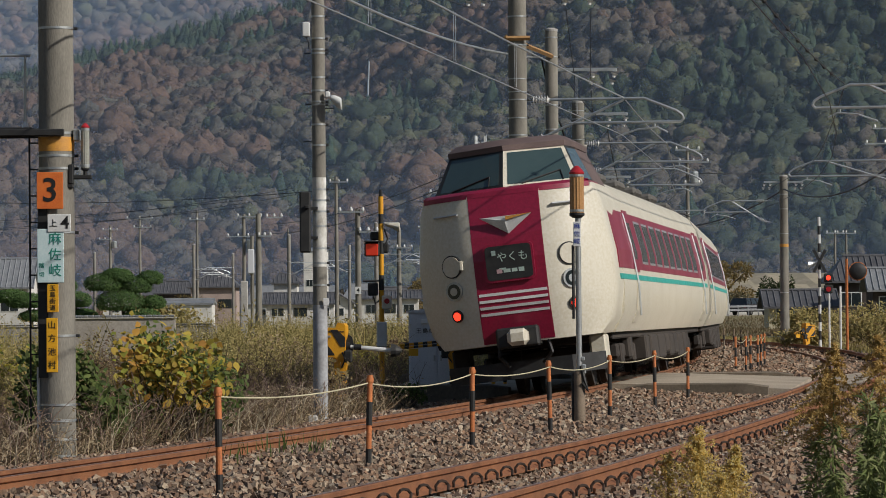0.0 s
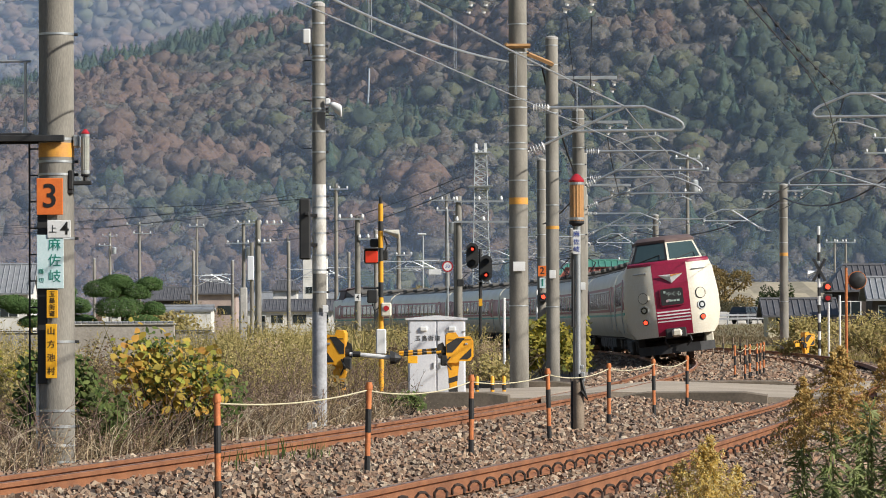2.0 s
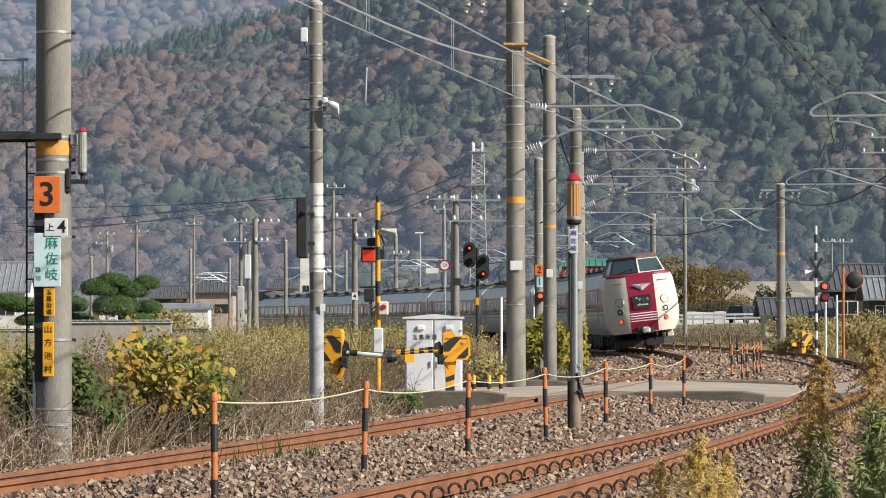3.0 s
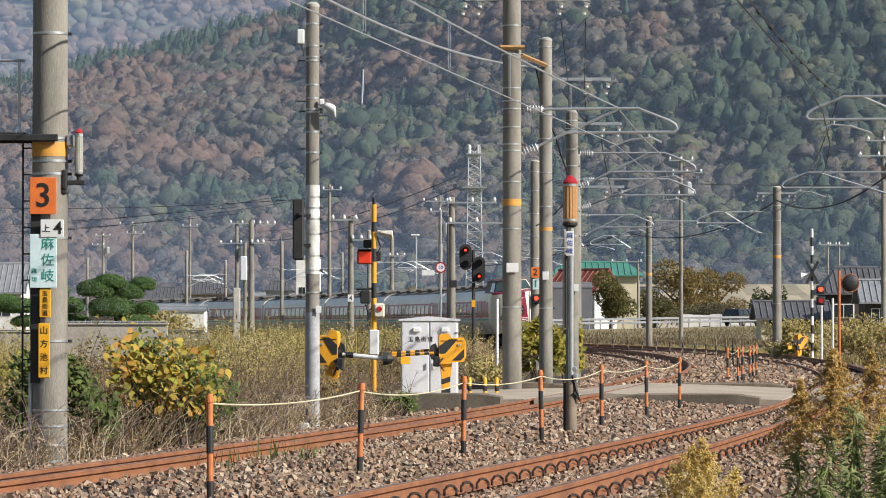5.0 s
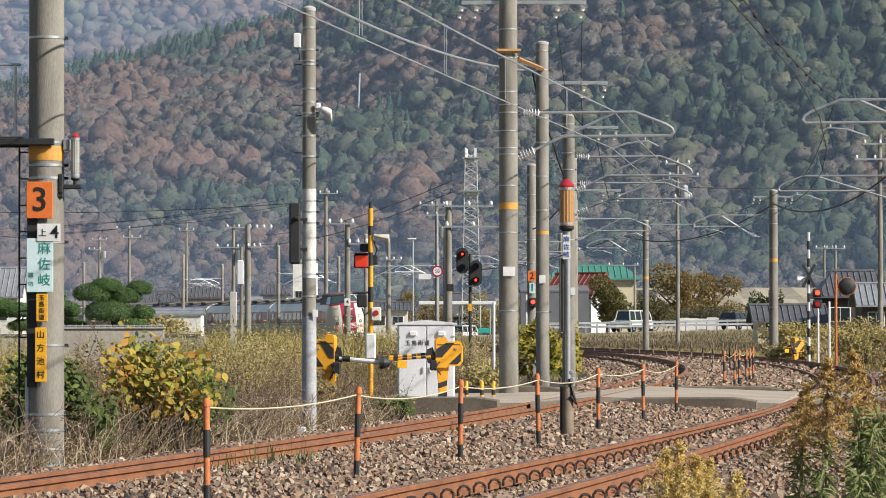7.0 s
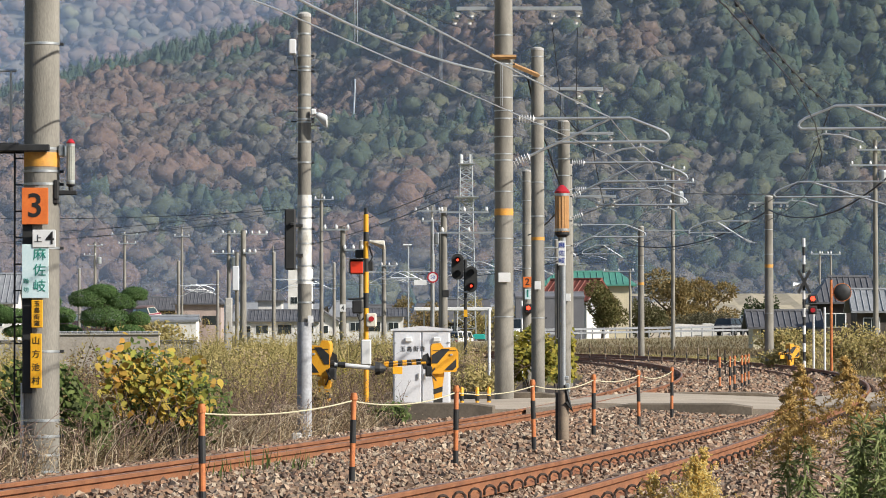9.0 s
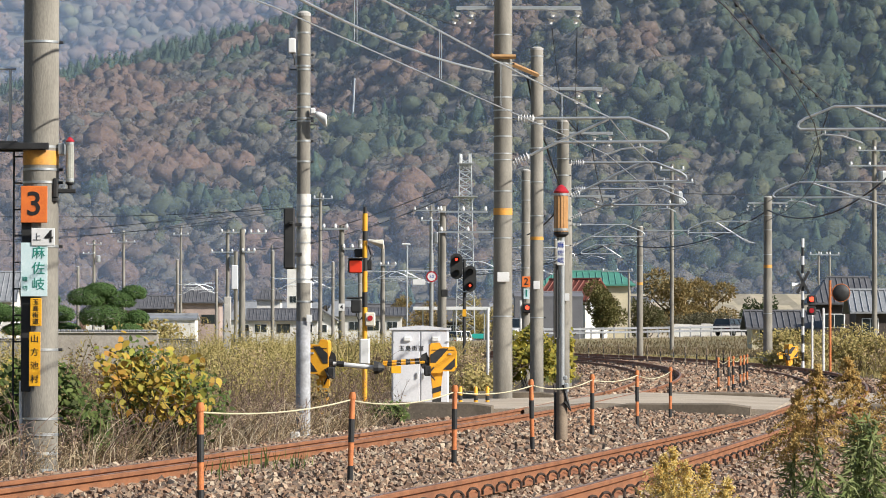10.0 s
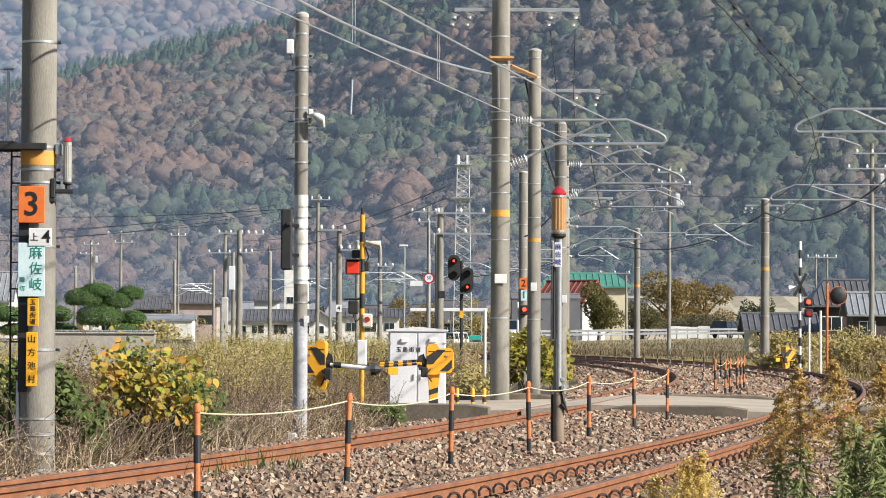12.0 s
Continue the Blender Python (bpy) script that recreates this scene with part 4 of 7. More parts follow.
part("lamp_lens", M().box(-0.15, -0.10, 2.57, 0.205, 0.03, 0.195, 0.05), mat("crossing_lamp", (0.62, 0.05, 0.02), (0.5, 0.03, 0.015), 0.3, bump=0, glow=0.30), hood, "red crossing lamp")
part("lamp_box", M().box(-0.10, 0.12, 2.80, 0.16, 0.14, 0.14, 0.02), BLACK, ob)
part("lamp_box", M().box(0.04, 0.18, 2.60, 0.16, 0.12, 0.16, 0.02), BLACK, ob)
part("bell_box", M().box(-0.14, -0.02, 1.92, 0.17, 0.16, 0.22, 0.02), BLACK, ob, "dark bell box")
part("bell_arm", M().tube([(0, 0, 2.06), (-0.3, 0, 2.05)], 0.02, 6), DARKSTEEL, ob)
part("bell_cable", M().tube([(-0.14, -0.02, 1.8), (-0.10, -0.02, 1.68), (-0.03, 0, 1.74)], 0.016, 6), BLACK, ob)
part("loudspeaker", M().loft([[(0.06 + a, -0.04 + r * math.cos(q), 3.0 - a * 0.25 + r * 0.7 * math.sin(q)) for q in (2 * math.pi * i / 12 for i in range(12))] for a, r in ((0.0, 0.035), (0.1, 0.06), (0.24, 0.115), (0.25, 0.10))]), CREAM, ob, "beige horn loudspeaker", smooth=True)
part("speaker_cable", M().tube([(0.05, -0.03, 2.92), (0.11, -0.03, 2.75), (0.05, -0.02, 2.62)], 0.014, 6), BLACK, ob)
bx = part("emergency_button_box", M().box(0.09, -0.06, 1.70, 0.17, 0.09, 0.23, 0.02), CREAM, ob, "cream emergency button box")
part("button", M().tube([(0.09, -0.105, 1.72), (0.09, -0.118, 1.72)], 0.045, 14), REDLENS, bx, "red push button")
part("lower_case", M().box(0.0, -0.02, 1.17, 0.17, 0.14, 0.42, 0.02), WHITE, ob, "white lower case")

for i, (x, z) in enumerate(((0.33, 0.0), (0.61, 0.0), (0.82, 0.0))):
    ob = thing("bollard", (x, 61.5, -0.12), "short yellow and black bollard beside the crossing", "bollard", "crossing bollards")
    part("stub", M().lathe(0, 0, [(0.035, 0), (0.035, 0.30), (0.02, 0.33)], 12), YELLOW, ob, smooth=True)
    part("dark_band", M().lathe(0, 0, [(0.037, 0.08), (0.037, 0.17)], 12), BLACK, ob)
tagged(part("marker_pole", M().tube([(1.05, 78, -0.3), (1.05, 78, 1.75)], 0.035, 10), WHITE), "thin white marker pole in the weeds", "post")
tagged(part("stump_box", M().box(-1.93, 44.5, -0.22, 0.13, 0.13, 0.2, 0.02), CONCRETE_LIGHT), "small pale concrete marker block", "marker")

# ---- colour-light signals further in ----
def oval_signal(x, y, z, lit_low):
    ob = thing("colour_light_signal", (x, y, z), "black oval railway signal showing red", "signal", "railway signals")
    out = [(0.22 * math.cos(a), 0.46 * math.sin(a) if abs(math.sin(a)) < 0.2 else (0.24 if math.sin(a) > 0 else -0.24) + 0.22 * math.sin(a)) for a in (2 * math.pi * i / 24 for i in range(24))]
    part("backboard", M().plate(out, -0.02, 0.02), BLACK, ob)
    for dz in (0.24, -0.24):
        part("hood", M().tube([(0, -0.02, dz), (0, -0.16, dz)], 0.115, 14, caps=False), BLACK, ob)
        lit = (dz < 0) == lit_low
        part("lens", M().tube([(0, -0.02, dz), (0, -0.04, dz)], 0.045 if lit else 0.10, 14), LIT_RED if lit else DARKSTEEL, ob, "lit red lens" if lit else "dark lens")
    part("bracket", M().box(0.0, 0.06, 0, 0.06, 0.12, 0.5, 0.01), DARKSTEEL, ob)
    return ob


oval_signal(0.50, 120, 3.55, False)
oval_signal(0.98, 120, 3.11, True)
ob = thing("signal_mast", (0.78, 120.2, -0.5), "dark steel signal mast with a small amber plate", "signal mast")
part("mast", M().tube([(0, 0, 0), (0, 0, 4.3)], 0.06, 10), DARKSTEEL, ob)
part("crossbar", M().box(-0.12, 0, 4.0, 0.75, 0.07, 0.07, 0.01), STEEL, ob)
part("plate", M().box(0, -0.07, 2.40, 0.13, 0.02, 0.26, 0.004), SIGNYELLOW, ob, "amber mast plate")
part("cross_platform", M().box(0.0, -0.05, 3.15, 0.55, 0.3, 0.05, 0.01), STEEL, ob)
part("foot_block", M().box(0.05, 0, 0.3, 0.7, 0.5, 0.6, 0.03), CONCRETE_LIGHT, ob)
part("lamp_case", M().box(-0.70, -0.05, 3.1, 0.24, 0.2, 0.26, 0.02), BLACK, ob)
ob = thing("speed_sign", (-0.60, 190, -0.6), "round speed limit sign with a red rim on a thin post", "sign")
part("post", M().tube([(0, 0, 0), (0, 0, 8.2)], 0.06, 8), STEEL, ob)
part("disc", M().tube([(0, -0.07, 4.95), (0, -0.09, 4.95)], 0.30, 24), WHITE, ob)
part("rim", M().loft([[(r * math.cos(q), y, 4.95 + r * math.sin(q)) for q in (2 * math.pi * i / 24 for i in range(24))] for r, y in ((0.31, -0.088), (0.31, -0.098), (0.235, -0.098), (0.235, -0.088))], caps=False), REDLENS, ob, "red rim")
words("50", 0.26, INKBLUE, ob, pose(0, -0.093, 4.95, 90, 0, 0), "number")
part("side_plate", M().box(-0.7, -0.05, 4.65, 0.7, 0.02, 0.30, 0.005), WHITE, ob)
part("plate_arm", M().box(-0.35, -0.02, 4.65, 0.7, 0.03, 0.04), STEEL, ob)

# crossing beyond the outer track
ob = thing("crossing_warning_mast", (12.76, 120, -0.1), "black and white crossing mast with a red lamp alight", "signal mast")
for i in range(15):
    part("pole_section", M().tube([(0, 0, i * 0.31), (0, 0, (i + 1) * 0.31)], 0.055, 10), BLACK if i % 2 else WHITE, ob, smooth=True)
part("crossbuck", M().box(0, -0.08, 3.1, 0.9, 0.02, 0.10, 0.004, Matrix.Rotation(radians(62), 3, "Y")).box(0, -0.10, 3.1, 0.9, 0.02, 0.10, 0.004, Matrix.Rotation(radians(-62), 3, "Y")), BLACK, ob, "dark crossbuck seen edge on")
for dz, lit in ((2.50, True), (2.10, False)):
    h = part("lamp_box", M().box(0.30, -0.02, dz, 0.30, 0.16, 0.30, 0.03), BLACK, ob)
    part("lamp_lens", M().tube([(0.30, -0.10, dz), (0.30, -0.125, dz)], 0.085 if lit else 0.09, 16), LIT_RED if lit else REDLENS, h, "lit red lamp" if lit else "dark red lamp")
part("loudspeaker", M().loft([[(-0.1 - a, r * math.cos(q), 3.05 - a * 0.3 + r * math.sin(q)) for q in (2 * math.pi * i / 10 for i in range(10))] for a, r in ((0.0, 0.04), (0.15, 0.08), (0.3, 0.16))]), STEEL, ob)
for x, y, z1, r, m, lab in ((13.2, 121, 1.85, 0.04, WHITE, "white"), (13.6, 121, 2.1, 0.04, WHITE, "white"), (13.95, 122, 3.1, 0.05, POSTORANGE, "red")):
    tagged(part("marker_pole", M().tube([(x, y, -0.3), (x, y, z1)], r, 10), m), "thin %s upright marker pole by the crossing" % lab, "post", "crossing marker poles")
ob = thing("traffic_mirror", (14.35, 122, 2.65), "round convex traffic mirror seen from behind", "mirror")
part("bowl", M().loft([[(r * math.cos(q), y, r * math.sin(q)) for q in (2 * math.pi * i / 18 for i in range(18))] for r, y in ((0.10, -0.10), (0.26, -0.06), (0.32, 0.0), (0.32, 0.03))]), DARKSTEEL, ob, smooth=True)
part("rim", M().tube([(0.32 * math.cos(q), 0.0, 0.32 * math.sin(q)) for q in (2 * math.pi * i / 18 for i in range(19))], 0.02, 6), POSTORANGE, ob)
part("arm", M().tube([(0, 0, 0), (-0.4, 0, -0.1)], 0.03, 6), POSTORANGE, ob)


# ---- poles of the village and the station yard ----
def utility_pole(x, y, z1, r, arms, label="weathered grey utility pole with cross-arms", can=False):
    ob = thing("utility_pole", (x, y, -0.8), label, "utility pole", "distant utility poles")
    h = z1 + 0.8
    part("shaft", M().lathe(0, 0, [(r, 0), (r * 0.75, h)], 12), CONCRETE, ob, smooth=True)
    for dz, half, off in arms:
        a = part("arm", M().box(off, -r, h - dz, half * 2, 0.08, 0.08), STEEL, ob)
        for f in (-0.9, 0.0, 0.9):
            part("pin_insulator", M().lathe(off + half * f, -r, [(0.05, h - dz + 0.04), (0.08, h - dz + 0.1), (0.04, h - dz + 0.24)], 8), PORCELAIN, a)
    if can:
        part("transformer", M().lathe(r + 0.3, -0.1, [(0.24, h - 2.6), (0.26, h - 2.5), (0.26, h - 1.9), (0.2, h - 1.8)], 12), STEEL, ob, "grey transformer can")
    return ob


for x, y, z1, r, arms, can in (
        (-40.6, 395, 12.0, 0.20, [(0.5, 0.9, 0.0), (1.6, 0.7, -0.6)], True), (-34.8, 370, 12.4, 0.18, [(0.3, 1.5, 0.0), (1.3, 1.0, 0.3)], False),
        (-27.0, 350, 12.2, 0.14, [(0.9, 0.8, 0.0)], False), (-15.2, 240, 8.5, 0.15, [(0.2, 0.9, 0.4), (1.6, 0.8, -0.4)], True),
        (-12.4, 210, 7.6, 0.22, [(0.25, 0.5, 1.0), (1.4, 0.4, 0.4)], False), (-15.1, 300, 9.0, 0.10, [], False),
        (-9.0, 250, 11.5, 0.16, [(0.4, 0.7, 0.2)], False), (-4.75, 160, 6.25, 0.16, [(0.15, 0.6, -0.3), (1.1, 0.45, 0.5)], False),
        (-4.4, 250, 7.7, 0.19, [(1.5, 0.6, 0.4)], False), (0.02, 150, 6.8, 0.18, [(0.25, 1.1, 0.9), (1.15, 1.3, 1.1)], False),
        (-0.8, 235, 10.0, 0.12, [(0.3, 0.9, -0.3), (1.0, 0.7, 0.0)], True), (16.5, 300, 6.9, 0.11, [(0.2, 1.4, -1.0)], False),
        (14.9, 220, 12.2, 0.14, [(0.4, 0.8, 0.0), (1.2, 1.0, 0.4), (2.6, 0.5, 0.3)], True), (25.5, 200, 12.6, 0.17, [(0.6, 1.0, 0.0), (1.5, 1.2, -0.3)], True),
        (33.3, 300, 8.5, 0.12, [(0.3, 0.8, 0.0)], False), (32.0, 280, 8.0, 0.12, [(0.3, 0.8, 0.0)], False)):
    utility_pole(x, y, z1, r, arms, can=can)
b = board("pole_plate", (-4.75, 159.8, 2.4), 0.28, 0.34, WHITE, "white pole plate with a black figure four")
glyphs(b, "4", 0.3, 0, 0, INK)
ob = thing("street_lamp", (-3.0, 290, -0.6), "thin grey street lamp", "street lamp")
part("pole", M().tube([(0, 0, 0), (0, 0, 9.3)], 0.07, 8), STEEL, ob)
part("head", M().box(-0.1, 0, 9.4, 0.75, 0.3, 0.14, 0.04), WHITE, ob)
for y0, y1, x0, x1, zz in ((345, 250, -52, -12, 10.2), (245, 150, -14, 0.2, 7.2), (300, 240, -60, -15, 9.0)):
    for k in range(2):
        wire("utility_wire", [(x0, y0, zz + k * 0.7), (x1, y1, zz + k * 0.5)], 0.02, WIREDARK, "thin dark utility wire over the village", 0.6)
wire("utility_wire", [(-60, 330, 13.3), (-8.5, 260, 11.0)], 0.03, WIREDARK, "long dark utility wire across the valley", 0.9)
wire("utility_wire", [(14.9, 220, 10.3), (60, 230, 13)], 0.03, WIREDARK, "long dark utility wire across the valley", 0.9)

ob = thing("lattice_tower", (2.7, 400, -0.8), "slender galvanised lattice radio tower with antennas", "tower")
H, leg = 23.2, M()
def tw(z):
    return 1.15 - 0.50 * z / H
for sx in (-1, 1):
    for sy in (-1, 1):
        part("leg", M().tube([(sx * tw(0), sy * tw(0), 0), (sx * tw(H), sy * tw(H), H)], 0.07, 6), STEEL, ob)
z = 0.0
while z < H - 0.8:
    z2 = z + 1.15 * max(0.6, tw(z))
    b = M()
    for c0, c1 in (((-1, -1), (1, -1)), ((1, -1), (1, 1)), ((1, 1), (-1, 1)), ((-1, 1), (-1, -1))):
        for u, w in ((c0, c1), (c1, c0)):
            b.tube([(u[0] * tw(z), u[1] * tw(z), z), (w[0] * tw(z2), w[1] * tw(z2), z2)], 0.035, 4, caps=False)
        b.tube([(c0[0] * tw(z), c0[1] * tw(z), z), (c1[0] * tw(z), c1[1] * tw(z), z)], 0.035, 4, caps=False)
    part("bracing", b, STEEL, ob)
    z = z2
for z, w in ((H * 0.78, 1.45), (H * 0.95, 1.0)):
    part("platform", M().box(0, 0, z, w * 2, w * 2, 0.12), STEEL, ob)
for a in range(4):
    part("antenna", M().box(0.75 * math.cos(a * 1.57 + 0.7), 0.75 * math.sin(a * 1.57 + 0.7), H - 0.9, 0.25, 0.25, 1.7, 0.05), WHITE, ob)
ob = thing("pylon", (-24, 900, 60), "thin pale pylon standing among the trees", "pylon")
part("mast", M().tube([(0, 0, -6), (0.6, 0, 9)], 0.25, 6), STEEL, ob)


# ---- foliage ----
def leaf_mat(name, palette, rough=0.75, through_light=0.35):
    """Leaves: tinted piece by piece, and letting some light through."""
    m = mat(name, palette[0], palette[-1], rough, scale=1.0, fine=8, bump=0, palette=palette, rand="island", spec=0.25)
    n, l = m.node_tree.nodes, m.node_tree.links
    b = n["Principled BSDF"]
    t, x = n.new("ShaderNodeBsdfTranslucent"), n.new("ShaderNodeMixShader")
    l.new(b.inputs["Base Color"].links[0].from_socket, t.inputs["Color"])
    x.inputs[0].default_value = through_light
    l.new(b.outputs[0], x.inputs[1]), l.new(t.outputs[0], x.inputs[2])
    l.new(x.outputs[0], n["Material Output"].inputs["Surface"])
    return m


DRY = leaf_mat("dry_stalks", [(0.26, 0.18, 0.11), (0.43, 0.32, 0.19), (0.58, 0.47, 0.30), (0.31, 0.21, 0.14), (0.40, 0.31, 0.17)])
OLIVE = leaf_mat("olive_weeds", [(0.24, 0.21, 0.07), (0.42, 0.34, 0.12), (0.55, 0.45, 0.20), (0.27, 0.25, 0.08), (0.42, 0.30, 0.14)])
BANKGRASS = leaf_mat("bank_grass_blades", [(0.17, 0.12, 0.075), (0.25, 0.185, 0.11), (0.13, 0.10, 0.06), (0.22, 0.19, 0.09)])
BRUSH = leaf_mat("brush_twigs", [(0.13, 0.085, 0.055), (0.20, 0.13, 0.08), (0.10, 0.10, 0.045), (0.24, 0.16, 0.09)])
YLEAF = leaf_mat("yellow_leaves", [(0.46, 0.36, 0.05), (0.66, 0.44, 0.09), (0.24, 0.29, 0.05), (0.62, 0.29, 0.06), (0.14, 0.20, 0.04), (0.55, 0.40, 0.08), (0.50, 0.22, 0.06), (0.32, 0.34, 0.06)])
GLEAF = leaf_mat("green_leaves", [(0.06, 0.10, 0.025), (0.10, 0.15, 0.035), (0.20, 0.24, 0.07), (0.05, 0.07, 0.022), (0.14, 0.16, 0.06)])
LIME = leaf_mat("lime_leaves", [(0.16, 0.17, 0.03), (0.40, 0.33, 0.04), (0.09, 0.12, 0.03), (0.55, 0.42, 0.06), (0.12, 0.11, 0.04)])
PINE = leaf_mat("pine_needles", [(0.065, 0.12, 0.04), (0.10, 0.18, 0.055), (0.14, 0.22, 0.065), (0.08, 0.14, 0.045)])
RUSTLEAF = leaf_mat("rusty_leaves", [(0.25, 0.17, 0.065), (0.32, 0.22, 0.08), (0.19, 0.155, 0.065), (0.26, 0.21, 0.10)])
PLUME = leaf_mat("goldenrod_plumes", [(0.60, 0.41, 0.10), (0.70, 0.50, 0.15), (0.52, 0.35, 0.08), (0.76, 0.64, 0.36), (0.44, 0.36, 0.10)])
PLUMEDARK = leaf_mat("tawny_plumes", [(0.42, 0.27, 0.08), (0.55, 0.37, 0.12), (0.28, 0.18, 0.06), (0.66, 0.48, 0.20), (0.45, 0.31, 0.10)])
RODLEAF = leaf_mat("goldenrod_leaves", [(0.13, 0.17, 0.05), (0.20, 0.24, 0.08), (0.36, 0.38, 0.17), (0.09, 0.12, 0.04)])
BARK = mat("bark", (0.12, 0.09, 0.065), (0.07, 0.055, 0.04), 0.9, scale=5, bump=0.5)


def cards(name, centres, dirs, length, width, material, parent=None, rng=None, bend=0.12, out=None, broad=False):
    """Many small pointed leaves: each a folded diamond along its own direction. length and width may be arrays."""
    c, d = np.asarray(centres, float), np.asarray(dirs, float)
    n = len(c)
    d = d / np.maximum(1e-6, np.linalg.norm(d, axis=1, keepdims=True))
    if out is not None:
        d = np.cross(d + rng.normal(size=(n, 3)), out)
        d = d / np.maximum(1e-6, np.linalg.norm(d, axis=1, keepdims=True))
    r = rng.normal(size=(n, 3)) if out is None else out + rng.normal(size=(n, 3)) * 0.25
    w = np.cross(d, r)
    w = w / np.maximum(1e-6, np.linalg.norm(w, axis=1, keepdims=True))
    up = np.cross(w, d)
    L = np.broadcast_to(np.asarray(length, float), (n,))[:, None]
    W = np.broadcast_to(np.asarray(width, float), (n,))[:, None]
    tip = c + d * L - up * L * bend
    if broad:
        ring = [c, c + d * L * 0.22 + w * W * 0.46, c + d * L * 0.52 + w * W * 0.5 - up * L * 0.10, c + d * L * 0.74 + w * W * 0.30 - up * L * 0.08, tip,
                c + d * L * 0.70 - w * W * 0.34 - up * L * 0.12, c + d * L * 0.48 - w * W * 0.52 - up * L * 0.08, c + d * L * 0.20 - w * W * 0.42]
    else:
        ring = [c, c + d * L * 0.5 + w * W * 0.5, tip, c + d * L * 0.5 - w * W * 0.5]
    e = len(ring)
    v = np.stack(ring, 1).reshape(-1, 3)
    me = bpy.data.meshes.new(name)
    me.vertices.add(e * n), me.loops.add(e * n), me.polygons.add(n)
    me.vertices.foreach_set("co", v.ravel())
    me.loops.foreach_set("vertex_index", np.arange(e * n, dtype=np.int32))
    me.polygons.foreach_set("loop_start", np.arange(0, e * n, e, dtype=np.int32))
    me.update(calc_edges=True)
    me.materials.append(material)
    ob = new(name, me)
    ob.parent = parent
    return ob


def ball_points(rng, n, c, r, shell=0.55):
    """Points in and near the skin of an ellipsoid, with their outward directions."""
    d = rng.normal(size=(n, 3))
    d /= np.linalg.norm(d, axis=1, keepdims=True)
    q = shell + (1 - shell) * rng.random((n, 1)) ** 0.6
    return np.array(c) + d * np.array(r) * q, d


def crown(rng, rows=4, cols=9, spire=False):
    """A tree crown of unit radius: a dome broken into rounded boughs, or a ragged cone."""
    lobes = rng.normal(size=(13, 3))
    lobes[:, 2] = np.abs(lobes[:, 2]) * 0.9 - 0.1
    lobes /= np.linalg.norm(lobes, axis=1, keepdims=True)
    v, f = [], []
    for i in range(rows + 1):
        e = -0.45 + (math.pi / 2 + 0.40) * i / rows
        for j in range(cols):
            a = 2 * math.pi * (j + 0.5 * (i % 2)) / cols
            d = np.array([math.cos(e) * math.cos(a), math.cos(e) * math.sin(a), math.sin(e)])
            if spire:
                q = i / rows
                w = (1.0 - 0.93 * q) * (1 + 0.28 * rng.normal() * (1 - q))
                v.append((math.cos(a) * w, math.sin(a) * w, -0.4 + 1.5 * q))
                continue
            near = np.max(lobes @ d)
            q = 0.66 + 0.34 * max(0.0, (near - 0.72) / 0.28) ** 0.7 + rng.normal() * 0.15
            v.append(tuple(d * q))
    for i in range(rows):
        for j in range(cols):
            k = (j + 1) % cols
            a, b, c, d = i * cols + j, i * cols + k, (i + 1) * cols + k, (i + 1) * cols + j
            f.append((a, b, c, d))
    return np.array(v), np.array(f)


def woods(name, pick, seed, material, label, per=50, spire=False):
    """Crowns of one kind over the hills: boughed crowns in one mesh, and the small sprays that break their outline in another."""
    rng = np.random.default_rng(seed)
    kinds = [crown(rng, spire=spire, cols=8 if spire else 9) for _ in range(16)]
    vs, fs, k = [], [], 0
    cs, ds, ls = [], [], []
    for x, y, r, tall in pick:
        z = hill_height(x, y)
        v, f = kinds[rng.integers(0, 16)]
        turn = rng.uniform(0, 6.28)
        ca, sa = math.cos(turn), math.sin(turn)
        v = v @ np.array([[ca, sa, 0], [-sa, ca, 0], [0, 0, 1]])
        size = np.array([r * rng.uniform(0.75, 1.25), r * rng.uniform(0.75, 1.25), r * tall])
        c = np.array([x, y, z + r * tall * rng.uniform(0.05, 0.80)])
        vs.append(v * size + c), fs.append(f + k)
        k += len(v)
        pickv = v[rng.integers(0, len(v), per)]
        cs.append(c + pickv * size * rng.uniform(0.90, 1.16, (per, 1)) + rng.normal(size=(per, 3)) * r * 0.09)
        ds.append(pickv / np.array([1, 1, tall]) + rng.normal(size=(per, 3)) * 0.38)
        ls.append(rng.uniform(0.30, 0.85, per))
    me = bpy.data.meshes.new(name)
    me.from_pydata(np.concatenate(vs).tolist(), [], np.concatenate(fs).tolist())
    me.polygons.foreach_set("use_smooth", [True] * len(me.polygons))
    me.materials.append(material)
    tagged(new(name, me), label, "trees", kind="stuff")
    c, d, l = np.concatenate(cs), np.concatenate(ds), np.concatenate(ls)
    d /= np.maximum(1e-6, np.linalg.norm(d, axis=1, keepdims=True))
    tagged(cards(name + "_sprays", c, d, l, l * 0.8, material, rng=rng, out=d), label + ", outer sprays", "trees", kind="stuff")


